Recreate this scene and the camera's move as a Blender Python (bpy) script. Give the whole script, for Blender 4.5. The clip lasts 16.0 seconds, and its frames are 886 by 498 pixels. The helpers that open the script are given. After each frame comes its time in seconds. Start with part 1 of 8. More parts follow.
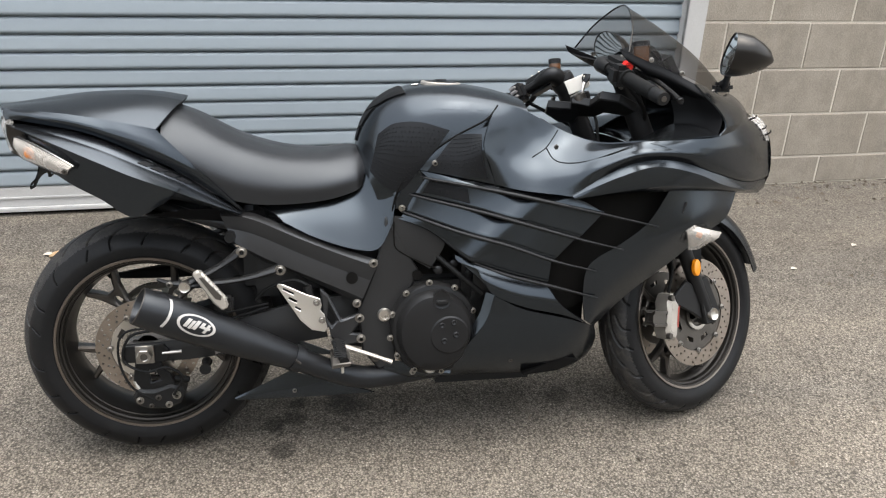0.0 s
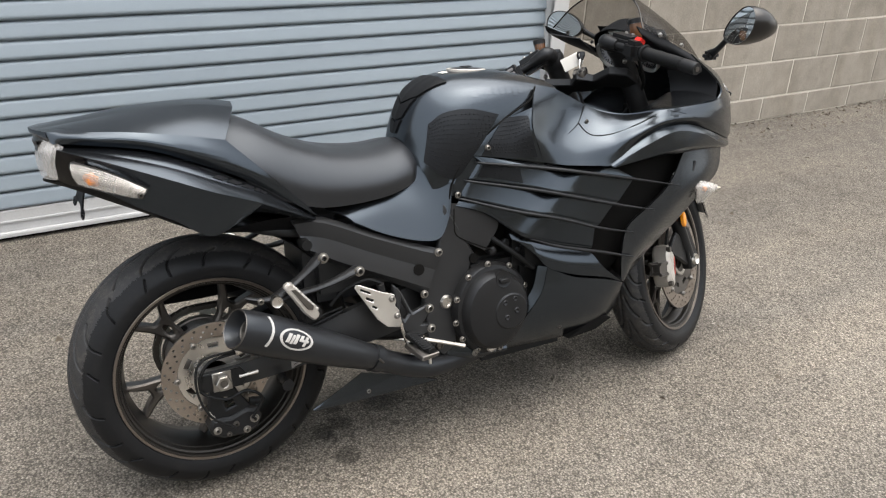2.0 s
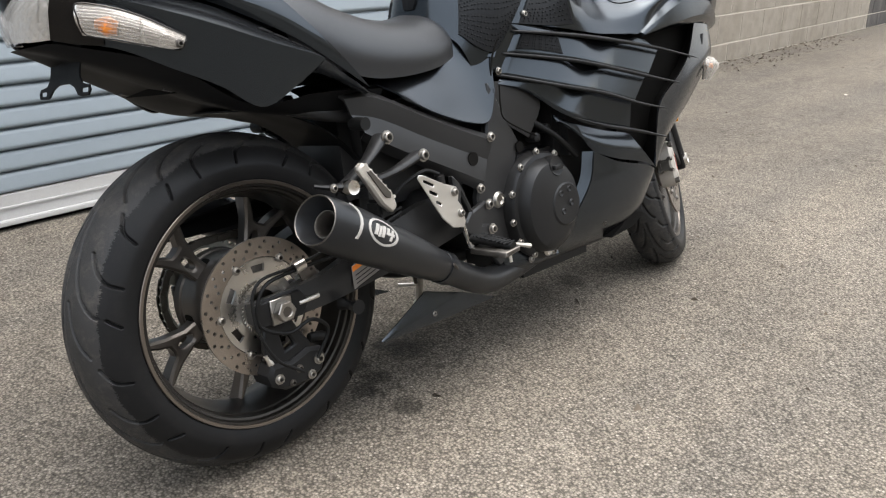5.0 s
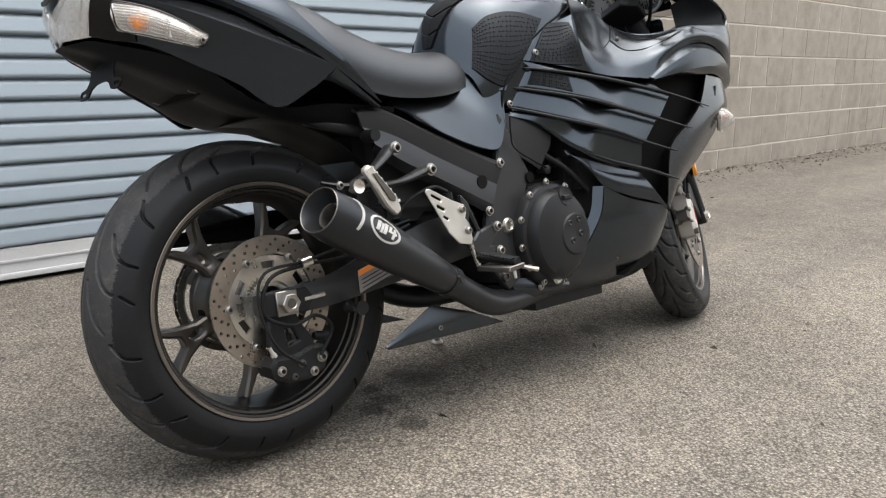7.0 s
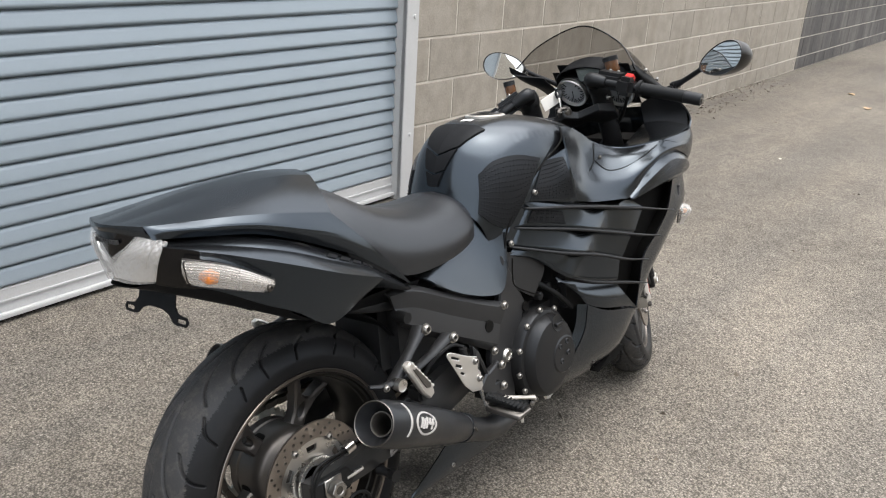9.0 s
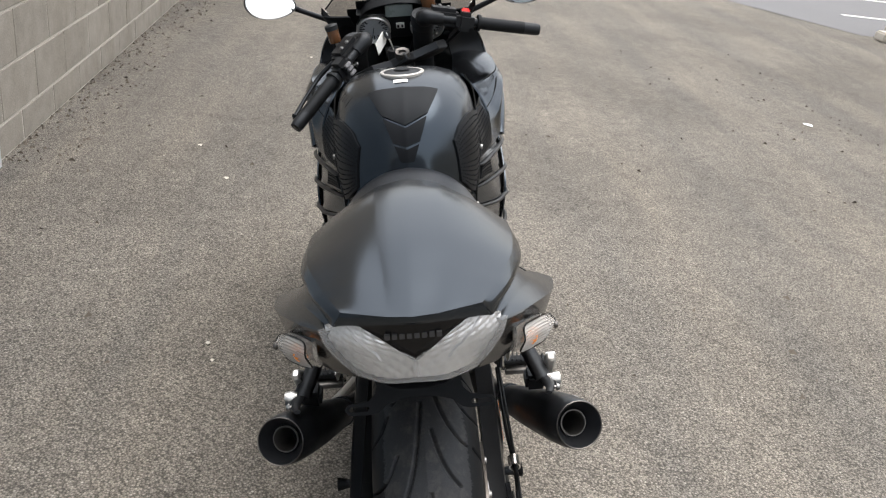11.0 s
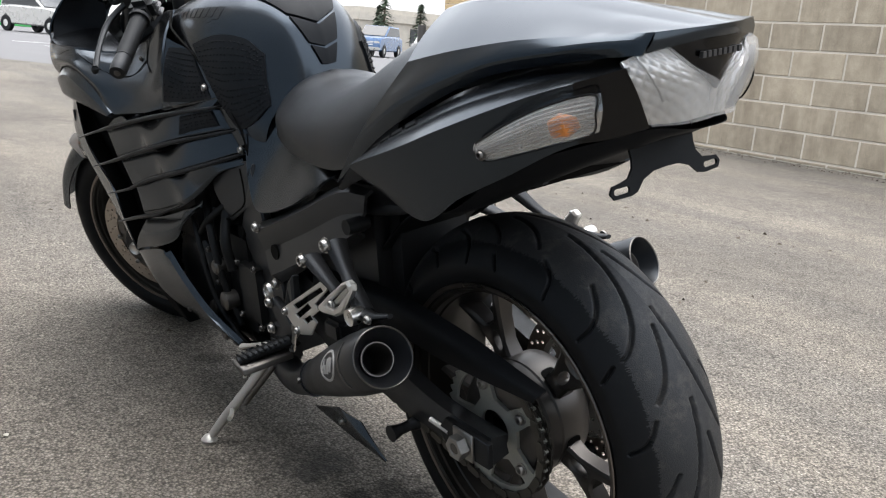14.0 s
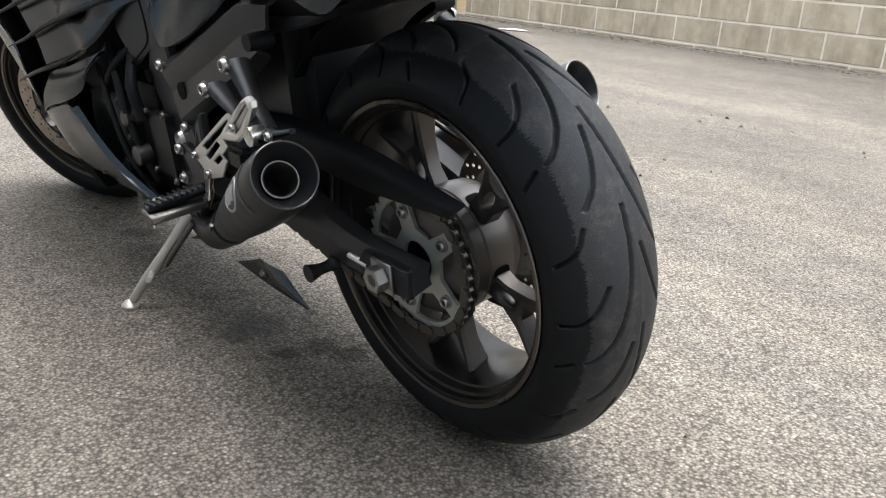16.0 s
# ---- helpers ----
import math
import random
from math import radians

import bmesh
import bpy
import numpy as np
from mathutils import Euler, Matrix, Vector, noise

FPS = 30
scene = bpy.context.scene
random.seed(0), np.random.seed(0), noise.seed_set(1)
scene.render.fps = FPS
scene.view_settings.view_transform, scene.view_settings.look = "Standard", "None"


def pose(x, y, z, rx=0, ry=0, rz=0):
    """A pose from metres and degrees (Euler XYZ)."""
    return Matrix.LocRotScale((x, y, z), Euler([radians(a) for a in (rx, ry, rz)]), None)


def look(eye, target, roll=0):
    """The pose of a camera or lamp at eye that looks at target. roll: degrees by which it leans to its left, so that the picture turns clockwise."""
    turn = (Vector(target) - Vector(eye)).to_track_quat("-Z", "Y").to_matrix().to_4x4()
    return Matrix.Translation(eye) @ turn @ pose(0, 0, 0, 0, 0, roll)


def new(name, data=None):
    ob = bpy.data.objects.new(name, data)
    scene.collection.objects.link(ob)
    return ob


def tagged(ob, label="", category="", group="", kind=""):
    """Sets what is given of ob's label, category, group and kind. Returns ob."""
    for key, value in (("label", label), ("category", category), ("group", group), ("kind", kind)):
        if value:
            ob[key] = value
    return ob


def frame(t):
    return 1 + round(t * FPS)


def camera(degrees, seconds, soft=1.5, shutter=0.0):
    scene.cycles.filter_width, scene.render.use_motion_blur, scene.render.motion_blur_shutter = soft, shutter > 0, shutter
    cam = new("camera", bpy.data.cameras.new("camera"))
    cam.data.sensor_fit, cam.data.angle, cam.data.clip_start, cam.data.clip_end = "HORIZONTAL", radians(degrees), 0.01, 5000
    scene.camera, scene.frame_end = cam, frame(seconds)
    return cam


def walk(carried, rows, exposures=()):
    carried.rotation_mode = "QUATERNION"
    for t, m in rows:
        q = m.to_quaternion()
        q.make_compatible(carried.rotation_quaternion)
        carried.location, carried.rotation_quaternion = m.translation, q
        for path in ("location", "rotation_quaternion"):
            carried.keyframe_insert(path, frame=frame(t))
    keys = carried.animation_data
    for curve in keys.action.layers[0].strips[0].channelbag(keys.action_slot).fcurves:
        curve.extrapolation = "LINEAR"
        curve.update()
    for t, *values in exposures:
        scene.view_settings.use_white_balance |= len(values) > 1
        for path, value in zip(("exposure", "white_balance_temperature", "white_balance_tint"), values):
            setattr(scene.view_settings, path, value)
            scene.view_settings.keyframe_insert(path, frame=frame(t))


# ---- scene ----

cam = camera(55.9, 16.0, 1.2)
PATH = [
    (0.0, (0.369, -1.925, 1.448), (0.543, -1.034, 1.031), 2.61),
    (0.5, (0.248, -1.825, 1.449), (0.441, -0.939, 1.027), 2.98),
    (1.0, (0.134, -1.757, 1.464), (0.335, -0.878, 1.030), 2.35),
    (1.5, (-0.161, -1.753, 1.438), (0.199, -0.922, 1.014), 3.05),
    (2.0, (-0.363, -1.715, 1.440), (0.086, -0.928, 1.016), 2.91),
    (2.5, (-0.518, -1.592, 1.417), (-0.024, -0.833, 0.992), 1.83),
    (3.0, (-0.664, -1.477, 1.405), (-0.118, -0.754, 0.982), 1.05),
    (3.5, (-0.779, -1.376, 1.392), (-0.149, -0.719, 0.978), 0.87),
    (4.0, (-0.751, -1.267, 1.332), (-0.104, -0.615, 0.936), 0.82),
    (4.5, (-0.748, -1.174, 1.162), (-0.087, -0.536, 0.767), 1.13),
    (4.7, (-0.749, -1.189, 1.057), (-0.083, -0.547, 0.676), 0.90),
    (6.8, (-0.758, -1.387, 0.771), (-0.114, -0.654, 0.550), 0.66),
    (7.0, (-0.759, -1.383, 0.772), (-0.113, -0.652, 0.552), 0.67),
    (7.5, (-0.793, -1.335, 0.867), (-0.138, -0.612, 0.648), 0.92),
    (8.0, (-0.825, -1.351, 1.131), (-0.164, -0.642, 0.885), 1.41),
    (8.5, (-0.879, -1.324, 1.343), (-0.223, -0.653, 0.997), 1.62),
    (9.0, (-0.943, -1.104, 1.392), (-0.221, -0.516, 1.029), 3.55),
    (9.5, (-0.943, -0.824, 1.378), (-0.135, -0.363, 1.011), 4.44),
    (9.7, (-0.957, -0.700, 1.368), (-0.105, -0.349, 0.979), 5.39),
    (10.4, (-1.062, -0.238, 1.370), (-0.159, -0.161, 0.948), 6.92),
    (11.1, (-1.179, 0.294, 1.394), (-0.278, 0.173, 0.977), 7.36),
    (11.8, (-1.117, 0.659, 1.395), (-0.240, 0.400, 0.990), 8.45),
    (12.0, (-1.040, 0.731, 1.386), (-0.176, 0.432, 0.982), 9.16),
    (12.5, (-0.806, 0.875, 1.356), (0.004, 0.436, 0.966), 8.74),
    (13.0, (-0.688, 0.969, 1.254), (0.062, 0.421, 0.883), 6.85),
    (13.5, (-0.747, 0.989, 1.000), (-0.002, 0.382, 0.724), 6.15),
    (14.0, (-0.828, 0.963, 0.844), (-0.081, 0.342, 0.610), 4.65),
    (14.5, (-0.862, 0.900, 0.788), (-0.125, 0.270, 0.544), 4.12),
    (15.0, (-0.855, 0.869, 0.744), (-0.126, 0.232, 0.492), 3.91),
    (15.5, (-0.846, 0.862, 0.713), (-0.126, 0.224, 0.441), 3.94),
    (16.0, (-0.831, 0.853, 0.691), (-0.131, 0.218, 0.365), 4.03),
]
walk(cam, [(t, look(eye, target, roll)) for t, eye, target, roll in PATH],
     [(0.0, 1.62, 6680, 10), (9.5, 1.64, 6540, 10), (11.8, 1.32, 6440, 10), (12.5, 1.36, 6420, 10), (13.2, 1.48, 6330, 10), (14.2, 1.75, 6300, 10), (16.0, 2.06, 6350, 10)])

# ---- daylight: bright overcast sky, soft sun high over the alley ----
world = bpy.data.worlds.new("overcast_sky")
scene.world = world
world.use_nodes = True
wn = world.node_tree.nodes
sky = wn.new("ShaderNodeTexSky")
sky.sky_type = "NISHITA"
sky.sun_disc = False
sky.sun_elevation = radians(82)
sky.sun_rotation = radians(137)
sky.air_density = 1.6
sky.dust_density = 7.0
sky.ozone_density = 1.0
grey = wn.new("ShaderNodeHueSaturation")
grey.inputs["Saturation"].default_value = 0.60
world.node_tree.links.new(sky.outputs[0], grey.inputs["Color"])
veil = wn.new("ShaderNodeMix")
veil.data_type = "RGBA"
veil.inputs[0].default_value = 0.5
veil.inputs[7].default_value = (6.8, 6.75, 6.7, 1)
world.node_tree.links.new(grey.outputs[0], veil.inputs[6])
world.node_tree.links.new(veil.outputs[2], wn["Background"].inputs[0])
wn["Background"].inputs[1].default_value = 0.125
sun_data = bpy.data.lights.new("sun", "SUN")
sun_data.energy = 1.1
sun_data.angle = radians(72)
sun_data.color = (1.0, 0.97, 0.93)
sun = new("sun", sun_data)
sun.matrix_world = look((0, 0, 10), (-1.0, 0.5, 1.0))

# ---- materials ----
def nodes_of(name):
    m = bpy.data.materials.new(name)
    m.use_nodes = True
    n = m.node_tree.nodes
    return m, n, m.node_tree.links, n["Principled BSDF"]


def surface(name, color, rough=0.5, metal=0.0, spread=0.15, grain=400.0, bump=0.05, broad=3.0, rough_spread=0.1, coat=0.0, spec=0.5, object_spread=0.0, dust=0.0, tint_spec=(1, 1, 1)):
    """A plain surface with colour and gloss that vary at two scales, and a fine relief."""
    m, n, ln, b = nodes_of(name)
    co = n.new("ShaderNodeTexCoord")
    big = n.new("ShaderNodeTexNoise")
    big.inputs["Scale"].default_value = broad
    big.inputs["Detail"].default_value = 6
    fine = n.new("ShaderNodeTexNoise")
    fine.inputs["Scale"].default_value = grain
    fine.inputs["Detail"].default_value = 3
    ln.new(co.outputs["Object"], big.inputs["Vector"])
    ln.new(co.outputs["Object"], fine.inputs["Vector"])
    mixed = n.new("ShaderNodeMath")
    mixed.operation = "ADD"
    ln.new(big.outputs["Fac"], mixed.inputs[0])
    ln.new(fine.outputs["Fac"], mixed.inputs[1])
    ramp = n.new("ShaderNodeMapRange")
    ramp.inputs[1].default_value, ramp.inputs[2].default_value = 0.6, 1.4
    ramp.inputs[3].default_value, ramp.inputs[4].default_value = 1 - spread, 1 + spread
    ln.new(mixed.outputs[0], ramp.inputs[0])
    tint = n.new("ShaderNodeMix")
    tint.data_type, tint.blend_type = "RGBA", "MULTIPLY"
    tint.inputs[0].default_value = 1.0
    tint.inputs[6].default_value = (*color, 1)
    ln.new(ramp.outputs[0], tint.inputs[7])
    out = tint.outputs[2]
    if object_spread:
        info = n.new("ShaderNodeObjectInfo")
        r2 = n.new("ShaderNodeMapRange")
        r2.inputs[3].default_value, r2.inputs[4].default_value = 1 - object_spread, 1 + object_spread
        ln.new(info.outputs["Random"], r2.inputs[0])
        t2 = n.new("ShaderNodeMix")
        t2.data_type, t2.blend_type = "RGBA", "MULTIPLY"
        t2.inputs[0].default_value = 1.0
        ln.new(out, t2.inputs[6])
        ln.new(r2.outputs[0], t2.inputs[7])
        out = t2.outputs[2]
    if dust:
        dn = n.new("ShaderNodeTexNoise")
        dn.inputs["Scale"].default_value = 38
        dn.inputs["Detail"].default_value = 10
        dn.inputs["Roughness"].default_value = 0.75
        ln.new(co.outputs["Object"], dn.inputs["Vector"])
        dr = n.new("ShaderNodeMapRange")
        dr.inputs[1].default_value, dr.inputs[2].default_value = 0.5, 0.75
        dr.inputs[3].default_value, dr.inputs[4].default_value = 0.0, dust
        ln.new(dn.outputs["Fac"], dr.inputs[0])
        t3 = n.new("ShaderNodeMix")
        t3.data_type = "RGBA"
        ln.new(dr.outputs[0], t3.inputs[0])
        ln.new(out, t3.inputs[6])
        t3.inputs[7].default_value = (0.16, 0.14, 0.12, 1)
        out = t3.outputs[2]
    ln.new(out, b.inputs["Base Color"])
    rr = n.new("ShaderNodeMapRange")
    rr.inputs[1].default_value, rr.inputs[2].default_value = 0.3, 0.7
    rr.inputs[3].default_value, rr.inputs[4].default_value = max(0.02, rough - rough_spread), min(1, rough + rough_spread)
    ln.new(big.outputs["Fac"], rr.inputs[0])
    ln.new(rr.outputs[0], b.inputs["Roughness"])
    b.inputs["Metallic"].default_value = metal
    b.inputs["Specular IOR Level"].default_value = spec
    b.inputs["Specular Tint"].default_value = (*tint_spec, 1)
    b.inputs["Coat Weight"].default_value = coat
    b.inputs["Coat Roughness"].default_value = 0.25
    if bump:
        bp = n.new("ShaderNodeBump")
        bp.inputs["Strength"].default_value = bump
        bp.inputs["Distance"].default_value = 0.001
        ln.new(fine.outputs["Fac"], bp.inputs["Height"])
        ln.new(bp.outputs[0], b.inputs["Normal"])
    return m


paint = surface("satin_black_paint", (0.0052, 0.0056, 0.0064), 0.215, 0.0, 0.10, 900, 0.010, 6, 0.025, spec=0.80, tint_spec=(0.68, 0.83, 1.0))
paint_dark = surface("satin_black_paint_deep", (0.005, 0.005, 0.0055), 0.30, 0.0, 0.10, 900, 0.012, 6, 0.04, spec=0.5)
plastic = surface("black_textured_plastic", (0.005, 0.005, 0.0056), 0.58, 0.0, 0.12, 1500, 0.12, 8, 0.08, spec=0.18, tint_spec=(0.78, 0.88, 1.0))
gloss = surface("gloss_black", (0.004, 0.004, 0.0045), 0.18, 0.0, 0.08, 900, 0.01, 6, 0.04, spec=0.32)
vinyl = surface("black_seat_vinyl", (0.0115, 0.0117, 0.0130), 0.40, 0.0, 0.10, 1100, 0.22, 6, 0.06, spec=0.60, tint_spec=(0.78, 0.88, 1.0))
rubber = surface("tyre_rubber", (0.0105, 0.0107, 0.0114), 0.46, 0.0, 0.15, 700, 0.10, 5, 0.08, dust=0.03, spec=0.13, tint_spec=(0.78, 0.88, 1.0))
tread = surface("worn_tread_rubber", (0.026, 0.0258, 0.0262), 0.60, 0.0, 0.35, 700, 0.6, 9, 0.10, dust=0.34, spec=0.32, tint_spec=(0.78, 0.88, 1.0))
grip_rubber = surface("grip_rubber", (0.008, 0.008, 0.008), 0.55, 0.0, 0.1, 900, 0.15, spec=0.18, tint_spec=(0.78, 0.88, 1.0))
# wheel barrel only: a darker tone than the spokes and hub
barrel_dark = surface("dark_wheel_barrel", (0.024, 0.0228, 0.0215), 0.36, 0.6, 0.12, 900, 0.03, 10, 0.06)
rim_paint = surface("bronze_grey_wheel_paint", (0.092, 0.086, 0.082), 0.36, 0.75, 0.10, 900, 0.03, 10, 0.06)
rim_lip = surface("machined_rim_lip", (0.20, 0.180, 0.165), 0.34, 0.95, 0.08, 1200, 0.02)
sprocket_alloy = surface("hard_anodised_sprocket", (0.40, 0.41, 0.38), 0.42, 0.45, 0.15, 700, 0.06, 20, 0.08)
bolt_steel = surface("zinc_bolt_steel", (0.34, 0.335, 0.325), 0.36, 1.0, 0.12, 900, 0.05, 20, 0.08)
steel = surface("bright_steel", (0.62, 0.61, 0.59), 0.30, 1.0, 0.10, 900, 0.05, 20, 0.08)
alu = surface("brushed_aluminium", (0.70, 0.70, 0.69), 0.36, 0.9, 0.08, 900, 0.05, 20, 0.08)
alu_dull = surface("dull_cast_aluminium", (0.46, 0.445, 0.42), 0.5, 0.7, 0.15, 500, 0.1, 20, 0.1)
disc_steel = surface("brake_disc_steel", (0.33, 0.295, 0.265), 0.34, 0.95, 0.12, 600, 0.05, 15, 0.08)
dark_steel = surface("dark_steel", (0.12, 0.115, 0.11), 0.42, 0.9, 0.2, 500, 0.1, 20, 0.1)
engine_black = surface("engine_black", (0.0120, 0.0120, 0.0125), 0.40, 0.0, 0.12, 900, 0.12, 12, 0.08, spec=0.24, tint_spec=(0.78, 0.88, 1.0))
exhaust_black = surface("satin_black_ceramic_exhaust", (0.0105, 0.0110, 0.0124), 0.36, 0.0, 0.10, 900, 0.06, 12, 0.06, spec=0.4, tint_spec=(0.78, 0.88, 1.0))
frame_black = surface("frame_matt_black", (0.0190, 0.0192, 0.0202), 0.36, 0.0, 0.10, 900, 0.08, 10, 0.06, spec=0.42, tint_spec=(0.78, 0.88, 1.0))
chain_steel = surface("oily_chain", (0.11, 0.105, 0.095), 0.42, 0.85, 0.3, 600, 0.1, 30, 0.12)
white_plastic = surface("white_plastic", (0.72, 0.72, 0.70), 0.5, 0.0, 0.06, 600, 0.05)
red_plastic = surface("red_plastic", (0.75, 0.02, 0.015), 0.4, 0.0, 0.06, 600, 0.03)
faded_red = surface("faded_red_print", (0.38, 0.07, 0.055), 0.5, 0.0, 0.15, 600, 0.03)
pad_rubber = surface("knee_pad_rubber", (0.0055, 0.0056, 0.0062), 0.46, 0.0, 0.12, 1200, 0.10, 8, 0.06, spec=0.24, tint_spec=(0.78, 0.88, 1.0))
amber = surface("amber_reflector", (0.9, 0.32, 0.01), 0.25, 0.0, 0.1, 300, 0.1, coat=0.6)
amber_bulb = surface("amber_bulb", (0.72, 0.24, 0.045), 0.3, 0.0, 0.1, 300, 0.1)
orange_label = surface("orange_label", (0.8, 0.24, 0.03), 0.5, 0.0, 0.05, 400, 0.03)
lettering_dark = surface("raised_dark_lettering", (0.02, 0.02, 0.022), 0.30, 0.3, 0.05, 900, 0.02)
lettering_dim = surface("dim_grey_lettering", (0.030, 0.030, 0.032), 0.5, 0.0, 0.08, 900, 0.02)
lettering_grey = surface("grey_lettering", (0.22, 0.22, 0.23), 0.4, 0.2, 0.08, 900, 0.02)
badge_silver = surface("silver_badge", (0.44, 0.44, 0.44), 0.42, 0.3, 0.08, 500, 0.03)
reservoir_brown = surface("smoked_reservoir", (0.10, 0.045, 0.02), 0.18, 0.0, 0.1, 300, 0.02, coat=0.5)
dial_face = surface("dial_face", (0.34, 0.36, 0.39), 0.35, 0.0, 0.15, 300, 0.02, coat=0.6)
screen_grey = surface("instrument_lcd", (0.23, 0.27, 0.27), 0.25, 0.0, 0.05, 300, 0.0, coat=0.6)
reflector_silver = surface("lamp_reflector", (0.52, 0.52, 0.52), 0.26, 0.9, 0.15, 160, 0.4)
lamp_white = surface("pale_lamp_reflector", (0.66, 0.66, 0.66), 0.22, 0.65, 0.10, 160, 0.1)
mirror_mat = nodes_of("mirror_glass")[0]
mb = mirror_mat.node_tree.nodes["Principled BSDF"]
mb.inputs["Base Color"].default_value = (0.86, 0.88, 0.88, 1)
mb.inputs["Metallic"].default_value, mb.inputs["Roughness"].default_value = 1.0, 0.02


def clear(name, color, rough=0.05, ribs=0.0, alpha_mix=0.6):
    """A thin clear or tinted shell: part see-through, part glossy."""
    m, n, ln, b = nodes_of(name)
    tr = n.new("ShaderNodeBsdfTransparent")
    tr.inputs[0].default_value = (*color, 1)
    mx = n.new("ShaderNodeMixShader")
    fr = n.new("ShaderNodeLayerWeight")
    fr.inputs[0].default_value = 0.25
    ad = n.new("ShaderNodeMath")
    ad.operation = "MULTIPLY_ADD"
    ad.inputs[1].default_value = 0.45
    ad.inputs[2].default_value = 1 - alpha_mix
    ad.use_clamp = True
    ln.new(fr.outputs["Facing"], ad.inputs[0])
    ln.new(ad.outputs[0], mx.inputs[0])
    ln.new(tr.outputs[0], mx.inputs[1])
    ln.new(b.outputs[0], mx.inputs[2])
    ln.new(mx.outputs[0], n["Material Output"].inputs[0])
    b.inputs["Roughness"].default_value = rough
    if ribs:
        co = n.new("ShaderNodeTexCoord")
        wv = n.new("ShaderNodeTexWave")
        wv.inputs["Scale"].default_value = ribs
        wv.inputs["Distortion"].default_value = 0.5
        ln.new(co.outputs["Object"], wv.inputs["Vector"])
        bp = n.new("ShaderNodeBump")
        bp.inputs["Strength"].default_value = 0.35
        bp.inputs["Distance"].default_value = 0.0015
        ln.new(wv.outputs[0], bp.inputs["Height"])
        ln.new(bp.outputs[0], b.inputs["Normal"])
    return m, b


smoke, _b = clear("smoked_screen", (0.60, 0.59, 0.58), 0.04, 0, 0.98)
_b.inputs["Base Color"].default_value = (0.03, 0.03, 0.03, 1)
clear_lens, _b = clear("clear_lens", (0.95, 0.95, 0.95), 0.08, 0, 0.90)
_b.inputs["Base Color"].default_value = (0.72, 0.72, 0.72, 1)

dim_lens, _b = clear("clear_indicator_lens", (0.92, 0.91, 0.90), 0.10, 0, 0.76)
_b.inputs["Base Color"].default_value = (0.62, 0.61, 0.59, 1)


